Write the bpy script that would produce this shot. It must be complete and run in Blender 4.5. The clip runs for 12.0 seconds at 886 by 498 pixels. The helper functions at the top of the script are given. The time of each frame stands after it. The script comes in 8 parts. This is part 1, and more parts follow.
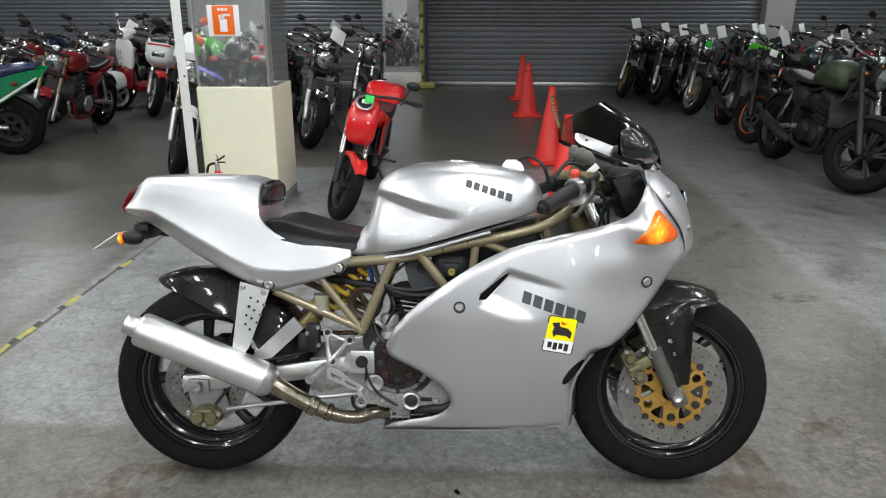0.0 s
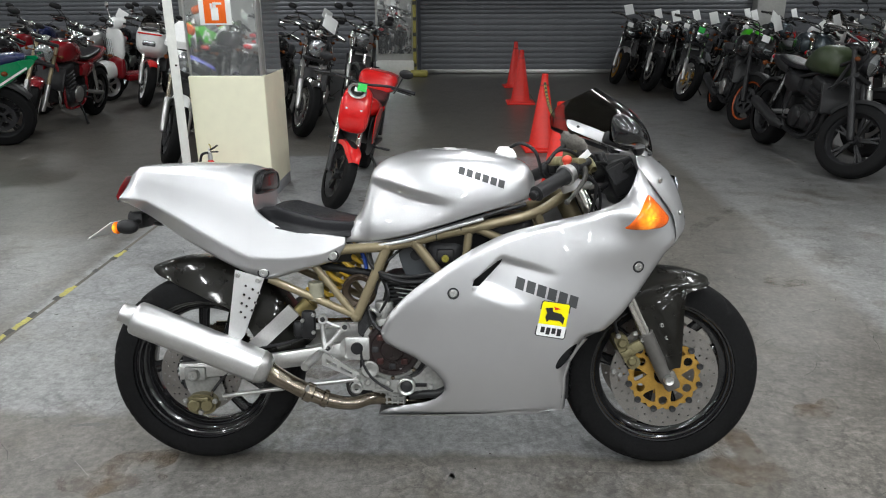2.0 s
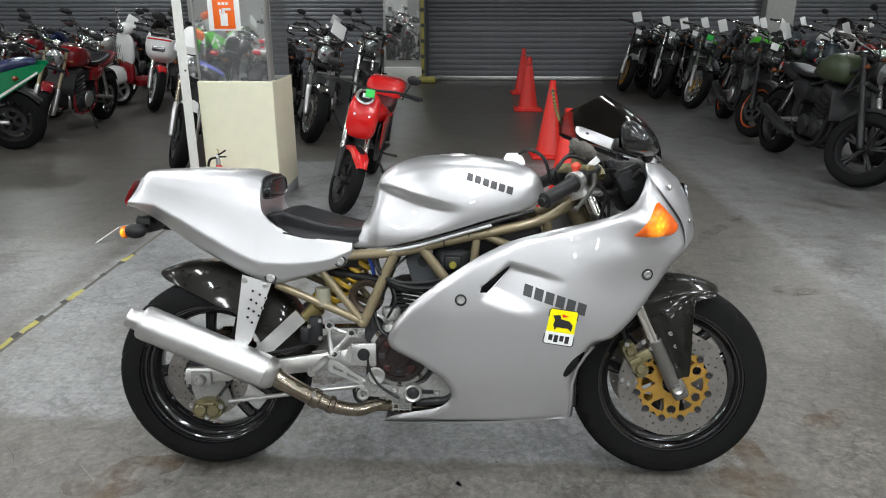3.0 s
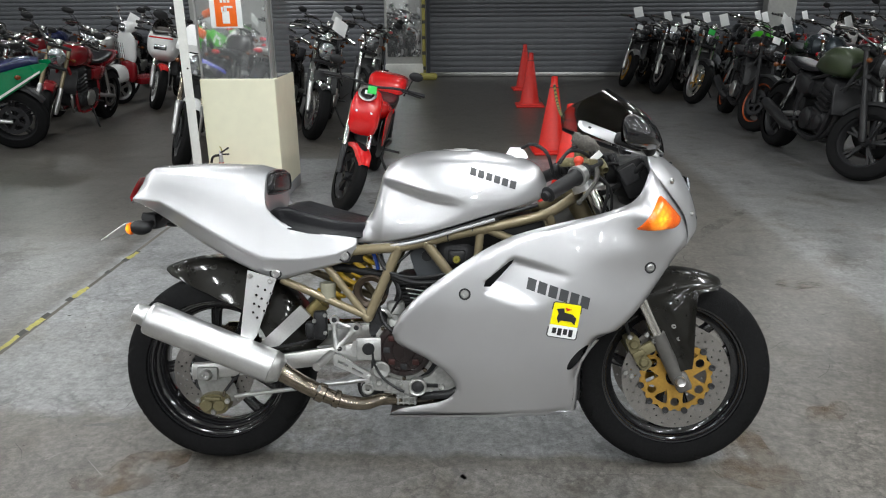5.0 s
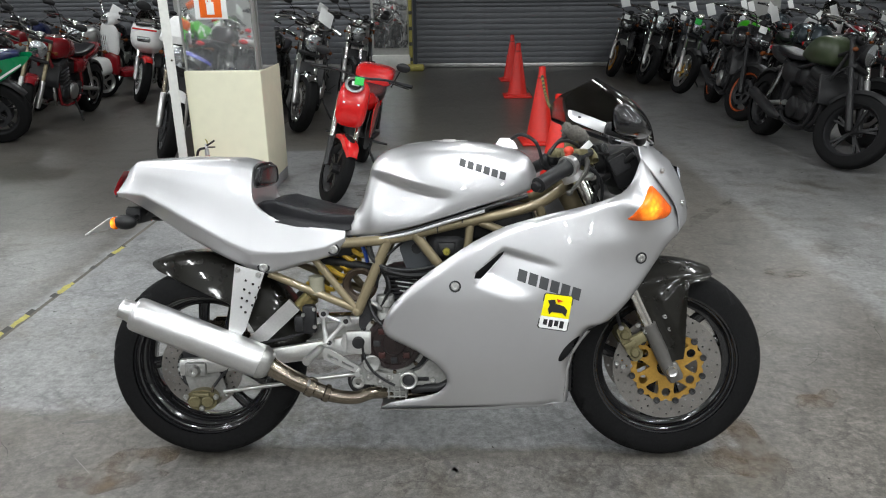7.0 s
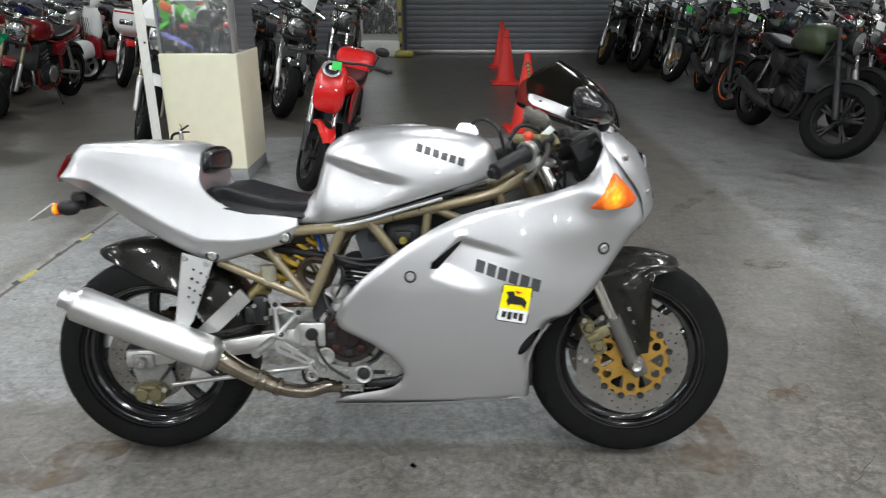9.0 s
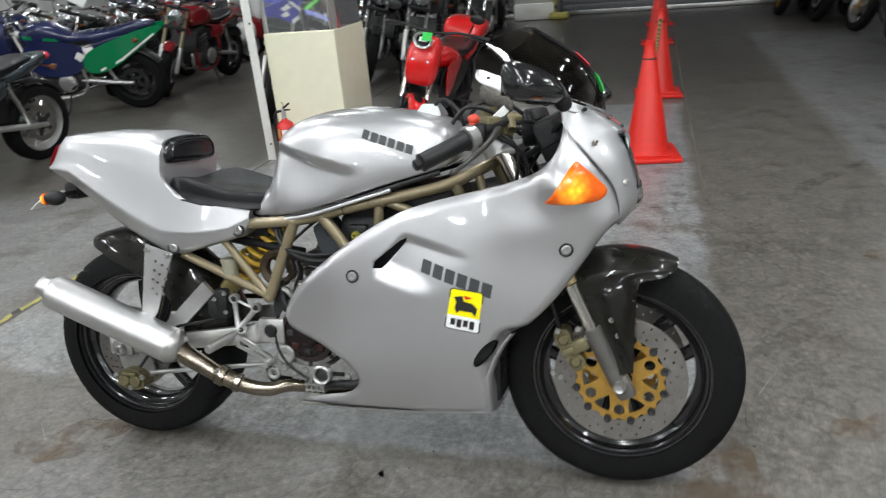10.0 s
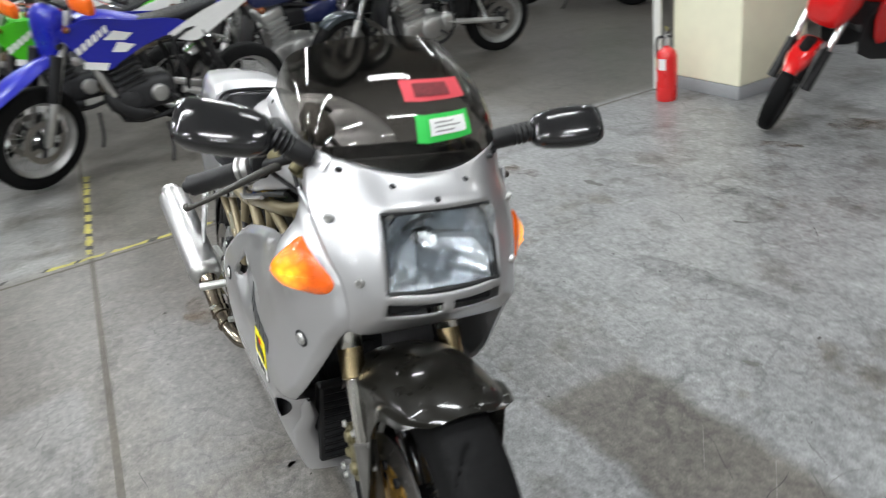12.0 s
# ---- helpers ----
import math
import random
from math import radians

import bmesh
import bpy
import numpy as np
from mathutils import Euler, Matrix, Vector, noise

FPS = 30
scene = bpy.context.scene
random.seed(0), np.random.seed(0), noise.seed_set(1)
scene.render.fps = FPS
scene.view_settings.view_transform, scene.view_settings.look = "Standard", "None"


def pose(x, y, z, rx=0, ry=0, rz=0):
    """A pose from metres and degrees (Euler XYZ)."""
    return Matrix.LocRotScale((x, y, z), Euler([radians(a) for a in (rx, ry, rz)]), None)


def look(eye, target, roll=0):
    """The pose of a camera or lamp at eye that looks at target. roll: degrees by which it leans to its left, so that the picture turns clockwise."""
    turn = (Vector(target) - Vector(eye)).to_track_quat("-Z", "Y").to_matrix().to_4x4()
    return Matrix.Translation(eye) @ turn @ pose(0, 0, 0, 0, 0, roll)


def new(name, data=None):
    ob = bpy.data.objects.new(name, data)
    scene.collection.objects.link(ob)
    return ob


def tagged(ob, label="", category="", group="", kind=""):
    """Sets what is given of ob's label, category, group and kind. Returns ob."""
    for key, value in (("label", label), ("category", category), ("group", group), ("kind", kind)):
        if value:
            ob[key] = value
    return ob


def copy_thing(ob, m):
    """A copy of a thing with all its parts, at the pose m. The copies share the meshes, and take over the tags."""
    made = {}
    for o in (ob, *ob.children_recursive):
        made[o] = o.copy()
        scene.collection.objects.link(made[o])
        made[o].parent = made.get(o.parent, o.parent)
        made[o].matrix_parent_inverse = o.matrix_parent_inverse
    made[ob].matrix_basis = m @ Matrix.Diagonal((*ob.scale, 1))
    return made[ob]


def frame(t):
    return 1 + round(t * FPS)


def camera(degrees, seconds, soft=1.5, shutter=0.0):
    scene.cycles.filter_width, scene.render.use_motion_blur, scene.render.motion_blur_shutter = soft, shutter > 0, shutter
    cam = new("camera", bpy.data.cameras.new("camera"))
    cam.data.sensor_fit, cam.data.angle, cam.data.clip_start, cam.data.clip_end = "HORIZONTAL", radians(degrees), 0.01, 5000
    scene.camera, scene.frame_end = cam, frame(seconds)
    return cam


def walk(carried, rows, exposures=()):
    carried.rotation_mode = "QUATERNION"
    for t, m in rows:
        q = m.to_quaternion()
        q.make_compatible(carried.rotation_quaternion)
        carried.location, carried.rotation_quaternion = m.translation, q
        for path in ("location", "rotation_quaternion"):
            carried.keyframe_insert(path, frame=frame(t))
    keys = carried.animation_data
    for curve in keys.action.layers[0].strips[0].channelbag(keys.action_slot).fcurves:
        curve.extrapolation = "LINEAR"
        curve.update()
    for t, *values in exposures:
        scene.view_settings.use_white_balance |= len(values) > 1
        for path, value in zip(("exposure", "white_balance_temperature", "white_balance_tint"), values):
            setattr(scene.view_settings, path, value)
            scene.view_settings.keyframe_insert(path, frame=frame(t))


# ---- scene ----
from mathutils.geometry import delaunay_2d_cdt as mathutils_cdt

cam = camera(63.7, 12.0, soft=1.1, shutter=0.5)
PATH = [
    (0, (0.101, -1.85, 1.377), (0.028, 0.045, 0.741), 0.1),
    (0.5, (0.098, -1.857, 1.381), (0.041, 0.045, 0.767), -0.1),
    (1, (0.097, -1.862, 1.378), (0.046, 0.045, 0.777), -0.1),
    (1.5, (0.102, -1.863, 1.374), (0.05, 0.024, 0.712), -0.0),
    (2, (0.104, -1.865, 1.377), (0.047, 0.019, 0.711), -0.2),
    (2.5, (0.103, -1.861, 1.376), (0.035, 0.026, 0.718), -0.1),
    (3, (0.1, -1.858, 1.375), (0.025, 0.032, 0.725), -0.0),
    (5, (0.096, -1.871, 1.372), (0.015, 0.016, 0.714), -0.4),
    (5.5, (0.095, -1.869, 1.372), (0.018, 0.016, 0.71), -0.2),
    (6, (0.096, -1.869, 1.373), (0.027, 0.015, 0.705), -0.3),
    (6.5, (0.093, -1.864, 1.369), (0.037, 0.019, 0.697), -0.5),
    (7, (0.092, -1.854, 1.367), (0.043, 0.026, 0.687), -0.6),
    (8.8, (0.139, -1.801, 1.344), (0.107, 0.071, 0.641), -0.1),
    (9, (0.194, -1.779, 1.342), (0.161, 0.09, 0.631), -0.1),
    (9.2, (0.286, -1.749, 1.324), (0.157, 0.116, 0.613), -1.4),
    (9.5, (0.492, -1.688, 1.344), (0.201, 0.139, 0.585), -2.9),
    (9.8, (0.66, -1.59, 1.337), (0.226, 0.195, 0.546), -4.7),
    (10, (0.747, -1.488, 1.319), (0.212, 0.275, 0.541), -5.1),
    (10.2, (0.86, -1.382, 1.31), (0.256, 0.348, 0.51), -4.0),
    (10.5, (1.035, -1.201, 1.306), (0.302, 0.46, 0.465), -5.0),
    (10.8, (1.221, -1.022, 1.307), (0.242, 0.482, 0.423), -5.2),
    (11, (1.29, -0.908, 1.304), (0.2, 0.497, 0.389), -6.7),
    (11.2, (1.351, -0.774, 1.264), (0.118, 0.528, 0.38), -7.9),
    (11.5, (1.465, -0.547, 1.312), (0.105, 0.581, 0.374), -9.7),
    (11.8, (1.581, -0.341, 1.302), (0.026, 0.538, 0.403), -8.8),
    (12, (1.667, -0.196, 1.331), (0.025, 0.522, 0.442), -8.9),
]
walk(cam, [(t, look(eye, target, roll)) for t, eye, target, roll in PATH], [(0, 0.12), (9.5, 0.13), (10.4, 0.18), (11.0, 0.29), (11.5, 0.42), (12.0, 0.29)])


# ---- light ----
world = bpy.data.worlds.new("world")
scene.world = world
world.use_nodes = True
world.node_tree.nodes["Background"].inputs["Color"].default_value = (0.8, 0.88, 1.0, 1)
world.node_tree.nodes["Background"].inputs["Strength"].default_value = 0.02
CEIL = 4.0


def tube_lamp(x, y, watts, length=1.2, along="y"):
    """The light of one twin-tube ceiling fitting."""
    lamp = bpy.data.lights.new("tube_light", "AREA")
    lamp.shape, lamp.size, lamp.size_y, lamp.energy = "RECTANGLE", 0.16, length, watts
    lamp.color = (0.945, 0.98, 1.0)
    ob = new("tube_light", lamp)
    ob.matrix_world = pose(x, y, CEIL - 0.33, 0, 0, 0 if along == "y" else 90)
    return ob


LAMPS = [(-2.4, -1.2, 46), (-2.4, 1.5, 36), (0.3, -1.2, 36), (0.3, -2.7, 44), (0.3, 1.5, 26), (2.8, -1.2, 66), (2.8, 1.5, 38), (-2.4, -4.2, 60), (0.3, -4.2, 46), (2.8, -4.2, 50), (5.4, -3.0, 56), (5.4, 0.4, 50),
         (-2.4, 4.6, 30), (0.3, 4.6, 9), (2.8, 4.6, 8), (-4.9, -0.5, 36), (-4.9, 2.2, 20), (-4.9, 5.2, 28), (0.3, 8.6, 4), (4.6, 8.0, 16), (-3.6, 9.9, 52), (-7.4, 9.7, 46), (6.2, 9.8, 46)]
LAMPS += [(-7.4, -4.2, 60), (-7.4, -1.2, 64), (-7.4, 1.8, 44), (-7.4, 5.2, 26)]
LAMPS += [(x, y, 44) for y in (-7.4, -10.6) for x in (-4.9, -2.4, 0.3, 2.8, 5.4)]
for lx, ly, w in LAMPS:
    tube_lamp(lx, ly, w)


# ---- materials ----
def mat(name, color, rough=0.5, metal=0.0, vary=0.12, scale=14.0, bump=0.0, bump_scale=90.0, coat=0.0, emit=0.0, trans=0.0, rough_vary=0.15, alpha=1.0, ior=1.45, spec=0.5):
    """A procedural surface: base colour with two scales of wear, roughness that varies, fine relief."""
    m = bpy.data.materials.new(name)
    m.use_nodes = True
    nt = m.node_tree
    b = nt.nodes["Principled BSDF"]
    b.inputs["Roughness"].default_value, b.inputs["Metallic"].default_value = rough, metal
    b.inputs["Coat Weight"].default_value, b.inputs["Coat Roughness"].default_value = coat, 0.06
    b.inputs["Transmission Weight"].default_value, b.inputs["IOR"].default_value = trans, ior
    b.inputs["Specular IOR Level"].default_value = spec
    rgb = (*color, 1)
    b.inputs["Base Color"].default_value = rgb
    if emit:
        b.inputs["Emission Color"].default_value, b.inputs["Emission Strength"].default_value = rgb, emit
    co = nt.nodes.new("ShaderNodeTexCoord")
    if vary:
        big, fine = nt.nodes.new("ShaderNodeTexNoise"), nt.nodes.new("ShaderNodeTexNoise")
        big.inputs["Scale"].default_value, fine.inputs["Scale"].default_value = scale * 0.25, scale * 4
        big.inputs["Detail"].default_value, fine.inputs["Detail"].default_value = 4, 3
        mix = nt.nodes.new("ShaderNodeMath")
        mix.operation = "ADD"
        for n, k in ((big, 0), (fine, 1)):
            nt.links.new(co.outputs["Object"], n.inputs["Vector"])
            nt.links.new(n.outputs["Fac"], mix.inputs[k])
        ramp = nt.nodes.new("ShaderNodeMapRange")
        ramp.inputs["From Min"].default_value, ramp.inputs["From Max"].default_value = 0.6, 1.4
        ramp.inputs["To Min"].default_value, ramp.inputs["To Max"].default_value = 1 - vary, 1 + vary
        nt.links.new(mix.outputs[0], ramp.inputs["Value"])
        tint = nt.nodes.new("ShaderNodeVectorMath")
        tint.operation = "SCALE"
        tint.inputs[0].default_value = color
        nt.links.new(ramp.outputs[0], tint.inputs["Scale"])
        nt.links.new(tint.outputs[0], b.inputs["Base Color"])
        rr = nt.nodes.new("ShaderNodeMapRange")
        rr.inputs["From Min"].default_value, rr.inputs["From Max"].default_value = 0.3, 0.7
        rr.inputs["To Min"].default_value, rr.inputs["To Max"].default_value = max(0.02, rough * (1 - rough_vary)), min(1, rough * (1 + rough_vary))
        nt.links.new(big.outputs["Fac"], rr.inputs["Value"])
        nt.links.new(rr.outputs[0], b.inputs["Roughness"])
    if bump:
        bn, bp = nt.nodes.new("ShaderNodeTexNoise"), nt.nodes.new("ShaderNodeBump")
        bn.inputs["Scale"].default_value, bn.inputs["Detail"].default_value = bump_scale, 4
        bp.inputs["Strength"].default_value, bp.inputs["Distance"].default_value = bump, 0.004
        nt.links.new(co.outputs["Object"], bn.inputs["Vector"])
        nt.links.new(bn.outputs["Fac"], bp.inputs["Height"])
        nt.links.new(bp.outputs["Normal"], b.inputs["Normal"])
    return m


SILVER = mat("silver_paint", (0.53, 0.53, 0.543), 0.38, 0.84, vary=0.02, scale=6, coat=1.0)
SILVER.node_tree.nodes["Principled BSDF"].inputs["Coat Roughness"].default_value = 0.025
CARBON = mat("carbon_fibre", (0.010, 0.0095, 0.0078), 0.30, 0.0, vary=0.35, scale=120, coat=0.55, spec=0.15)
RUBBER = mat("tyre_rubber", (0.0075, 0.0075, 0.0078), 0.70, vary=0.35, scale=30, bump=0.25, bump_scale=260, spec=0.12)
GLOSS_BLACK = mat("gloss_black", (0.012, 0.012, 0.013), 0.16, vary=0.2, coat=0.6)
BLACK = mat("satin_black", (0.013, 0.013, 0.014), 0.42, vary=0.3, bump=0.1, spec=0.35)
DARK = mat("dark_casting", (0.026, 0.026, 0.028), 0.55, 0.3, vary=0.45, scale=40, bump=0.4)
ALLOY = mat("cast_alloy", (0.52, 0.52, 0.51), 0.36, 0.9, vary=0.16, scale=30, bump=0.15)
BRUSHED = mat("brushed_alloy", (0.64, 0.64, 0.64), 0.36, 0.9, vary=0.06, scale=40, bump=0.06, bump_scale=400)
CHROME = mat("chrome", (0.72, 0.72, 0.72), 0.09, 1.0, vary=0.06)
STEEL = mat("heated_steel", (0.24, 0.205, 0.16), 0.2, 1.0, vary=0.35, scale=18)
DISC = mat("disc_steel", (0.30, 0.285, 0.27), 0.38, 0.9, vary=0.18, scale=60)
GOLD = mat("gold_anodised", (0.56, 0.33, 0.075), 0.34, 0.75, vary=0.15, scale=40)
CALIPER = mat("caliper_gold", (0.165, 0.145, 0.078), 0.42, 0.45, vary=0.25, scale=50, bump=0.2)
BRONZE = mat("bronze_frame", (0.225, 0.186, 0.113), 0.36, 0.35, vary=0.12, coat=0.3)
YELLOW = mat("yellow_spring", (0.62, 0.40, 0.04), 0.32, vary=0.15, coat=0.4)
LEATHER = mat("black_vinyl", (0.0095, 0.0095, 0.0115), 0.36, vary=0.25, scale=30, bump=0.2, bump_scale=500, spec=0.32)
def glow_lens(name, spots):
    """Amber plastic with facets, lit from the bulbs at the given places behind it."""
    m = mat(name, (0.80, 0.11, 0.004), 0.14, vary=0.2, scale=60, coat=0.5, bump=0.5, bump_scale=150)
    nt = m.node_tree
    b, co, total = nt.nodes["Principled BSDF"], nt.nodes.new("ShaderNodeTexCoord"), None
    for place, reach in spots:
        d = nt.nodes.new("ShaderNodeVectorMath")
        d.operation = "DISTANCE"
        d.inputs[1].default_value = place
        nt.links.new(co.outputs["Object"], d.inputs[0])
        r = nt.nodes.new("ShaderNodeMapRange")
        r.interpolation_type = "SMOOTHSTEP"
        r.inputs["From Min"].default_value, r.inputs["From Max"].default_value = reach, 0.004
        nt.links.new(d.outputs["Value"], r.inputs["Value"])
        if total is None:
            total = r.outputs[0]
        else:
            a = nt.nodes.new("ShaderNodeMath")
            nt.links.new(total, a.inputs[0]), nt.links.new(r.outputs[0], a.inputs[1])
            total = a.outputs[0]
    # prisms moulded into the inside of the lens
    cell = nt.nodes.new("ShaderNodeTexVoronoi")
    cell.inputs["Scale"].default_value = 62
    nt.links.new(co.outputs["Object"], cell.inputs["Vector"])
    prism = nt.nodes.new("ShaderNodeMapRange")
    prism.inputs["From Max"].default_value = 0.8
    prism.inputs["To Min"].default_value, prism.inputs["To Max"].default_value = 1.35, 0.55
    nt.links.new(cell.outputs["Distance"], prism.inputs["Value"])
    lit = nt.nodes.new("ShaderNodeMath")
    lit.operation = "MULTIPLY"
    nt.links.new(total, lit.inputs[0]), nt.links.new(prism.outputs[0], lit.inputs[1])
    k = nt.nodes.new("ShaderNodeMath")
    k.operation = "MULTIPLY_ADD"
    k.inputs[1].default_value, k.inputs[2].default_value = 2.0, 0.03
    nt.links.new(lit.outputs[0], k.inputs[0])
    b.inputs["Emission Color"].default_value = (1.0, 0.36, 0.02, 1)
    nt.links.new(k.outputs[0], b.inputs["Emission Strength"])
    return m


AMBER_OFF = mat("amber_lens_dim", (0.13, 0.036, 0.008), 0.2, vary=0.1, coat=0.4)
AMBER = glow_lens("amber_lens", [((0.612, -0.238, 0.788), 0.056), ((0.612, 0.238, 0.788), 0.056), ((-0.915, -0.13, 0.738), 0.022), ((-0.915, 0.13, 0.738), 0.022)])
RED_LENS = mat("red_lens", (0.55, 0.02, 0.03), 0.15, vary=0.1, coat=0.5)
SMOKE = mat("smoked_acrylic", (0.27, 0.253, 0.232), 0.025, trans=1.0, vary=0, ior=1.4)
GLASS = mat("clear_glass", (0.90, 0.92, 0.94), 0.05, trans=1.0, vary=0, ior=1.3, bump=0.12, bump_scale=45)
REFLECTOR = mat("lamp_reflector", (0.56, 0.59, 0.62), 0.2, 1.0, vary=0.15, scale=30, bump=0.06, bump_scale=60)
LENS = mat("headlight_glass", (0.42, 0.44, 0.46), 0.14, 0.92, vary=0.55, scale=50, coat=0.8)
DUSTY_MIRROR = mat("dusty_mirror", (0.88, 0.90, 0.90), 0.03, 0.90, vary=0.06, scale=4)
MIRROR = mat("mirror_glass", (0.86, 0.88, 0.88), 0.015, 1.0, vary=0.02)
INK = mat("black_ink", (0.02, 0.02, 0.022), 0.4, vary=0.1)
DECAL_GREY = mat("dark_grey_decal", (0.045, 0.047, 0.05), 0.4, vary=0.1)
WHITE = mat("white_plastic", (0.78, 0.78, 0.77), 0.35, vary=0.06)
PAPER = mat("white_card", (0.8, 0.81, 0.8), 0.7, vary=0.05)
DECAL_YELLOW = mat("yellow_sticker", (0.88, 0.78, 0.0), 0.35, vary=0.03)
STICKER_RED = mat("red_sticker", (0.62, 0.06, 0.08), 0.6, vary=0.06)
STICKER_GREEN = mat("green_sticker", (0.03, 0.52, 0.08), 0.55, vary=0.06)
RED = mat("red_paint", (0.62, 0.012, 0.012), 0.22, vary=0.08, coat=0.6)
DEEP_RED = mat("deep_red_paint", (0.19, 0.006, 0.01), 0.25, vary=0.1, coat=0.6)
BLUE = mat("blue_plastic", (0.010, 0.015, 0.31), 0.3, vary=0.1, coat=0.3)
GREEN = mat("green_paint", (0.0, 0.20, 0.07), 0.25, vary=0.08, coat=0.5)
LIME = mat("lime_paint", (0.06, 0.45, 0.015), 0.3, vary=0.08, coat=0.4)
OLIVE = mat("olive_paint", (0.032, 0.046, 0.020), 0.42, vary=0.12, coat=0.3)
GUNMETAL = mat("gunmetal_paint", (0.05, 0.065, 0.075), 0.25, 0.5, vary=0.1, coat=0.6)
NAVY = mat("navy_paint", (0.012, 0.018, 0.07), 0.25, vary=0.1, coat=0.5)
RIM_ORANGE = mat("rim_orange", (0.42, 0.07, 0.01), 0.4, vary=0.15)
ORANGE = mat("orange_plastic", (0.85, 0.14, 0.01), 0.4, vary=0.08)
CONE_RED = mat("cone_plastic", (0.64, 0.018, 0.010), 0.42, vary=0.1, scale=8, bump=0.05)


def stain_material(name, color, rough, cover):
    """A thin smear: its cover breaks up by noise and thins out."""
    m = mat(name, color, rough, vary=0.4, scale=9)
    nt = m.node_tree
    b, co, n, r = nt.nodes["Principled BSDF"], nt.nodes.new("ShaderNodeTexCoord"), nt.nodes.new("ShaderNodeTexNoise"), nt.nodes.new("ShaderNodeMapRange")
    n.inputs["Scale"].default_value, n.inputs["Detail"].default_value, n.inputs["Roughness"].default_value = 9, 8, 0.75
    r.inputs["From Min"].default_value, r.inputs["From Max"].default_value = 0.42, 0.62
    r.inputs["To Max"].default_value = cover
    nt.links.new(co.outputs["Object"], n.inputs["Vector"]), nt.links.new(n.outputs["Fac"], r.inputs["Value"])
    nt.links.new(r.outputs[0], b.inputs["Alpha"])
    return m


# ---- geometry ----
class G:
    """Vertices and faces of one mesh, built up from lofts, tubes, turned and pressed shapes."""

    def __init__(self):
        self.v, self.f = [], []

    def add(self, verts, faces):
        k = len(self.v)
        self.v += [tuple(p) for p in verts]
        self.f += [tuple(i + k for i in f) for f in faces]
        return self

    def loft(self, rings, closed=True, cap=True, flip=False):
        n, v, f = len(rings[0]), [p for r in rings for p in r], []
        m = n if closed else n - 1
        for i in range(len(rings) - 1):
            for j in range(m):
                a, b = i * n + j, i * n + (j + 1) % n
                f.append((a, b, b + n, a + n))
        if cap and closed:
            f += [tuple(range(n - 1, -1, -1)), tuple(range(len(v) - n, len(v)))]
        if flip:
            f = [t[::-1] for t in f]
        return self.add(v, f)

    def tube(self, pts, r, n=10, smooth=4, cap=True):
        """A round bar through the points; r is one radius or one a point."""
        pts = [Vector(p) for p in pts]
        rs = list(r) if isinstance(r, (list, tuple)) else [r] * len(pts)
        if smooth > 1 and len(pts) > 2:
            pts, rs = catmull(pts, smooth), [q[0] for q in catmull([Vector((a, 0, 0)) for a in rs], smooth)]
        rings, side = [], None
        for i, p in enumerate(pts):
            d = (pts[min(i + 1, len(pts) - 1)] - pts[max(i - 1, 0)]).normalized()
            if side is None:
                side = d.cross(Vector((0, 0, 1)) if abs(d.z) < 0.9 else Vector((1, 0, 0))).normalized()
            side = (side - d * side.dot(d)).normalized()
            up = d.cross(side)
            rings.append([p + rs[i] * (math.cos(t) * side + math.sin(t) * up) for t in (2 * math.pi * k / n for k in range(n))])
        return self.loft(rings, True, cap, flip=True)

    def lathe(self, prof, n=48, m=None, closed=False):
        """Profile rows (distance along y, radius) turned round the y axis, moved by m."""
        m = m or Matrix()
        rings = [[m @ Vector((r * math.cos(t), y, r * math.sin(t))) for y, r in prof] for t in (2 * math.pi * k / n for k in range(n + 1))]
        return self.loft(rings, closed, False)

    def box(self, c, s, r=0.004, m=None, seg=2):
        """A box with rounded edges."""
        m = m or Matrix()
        c, h = Vector(c), Vector(s) / 2
        r = min(r, min(h) * 0.95)
        rings = []
        lev = [(-h.z + r * (1 - math.sin(a)), r * (1 - math.cos(a))) for a in (math.pi / 2 * (1 - k / seg) for k in range(seg + 1))]
        lev += [(-z, i) for z, i in lev[::-1]]
        for z, inset in lev:
            ring = []
            for k, (sx, sy) in enumerate(((1, 1), (-1, 1), (-1, -1), (1, -1))):
                for q in range(seg + 1):
                    a = math.pi / 2 * (k + q / seg)
                    ring.append(m @ (c + Vector((sx * (h.x - r) + (r - inset) * math.cos(a), sy * (h.y - r) + (r - inset) * math.sin(a), z))))
            rings.append(ring)
        return self.loft(rings, True, True)

    def ball(self, c, s, n=16, m=None):
        m = m or Matrix()
        c = Vector(c)
        s = Vector(s) if not isinstance(s, (int, float)) else Vector((s, s, s))
        rings = []
        for i in range(n // 2 + 1):
            a = -math.pi / 2 + math.pi * min(max(i, 0.02), n // 2 - 0.02) / (n // 2)
            rings.append([m @ (c + Vector((s.x * math.cos(a) * math.cos(t), s.y * math.cos(a) * math.sin(t), s.z * math.sin(a)))) for t in (2 * math.pi * k / n for k in range(n))])
        return self.loft(rings)

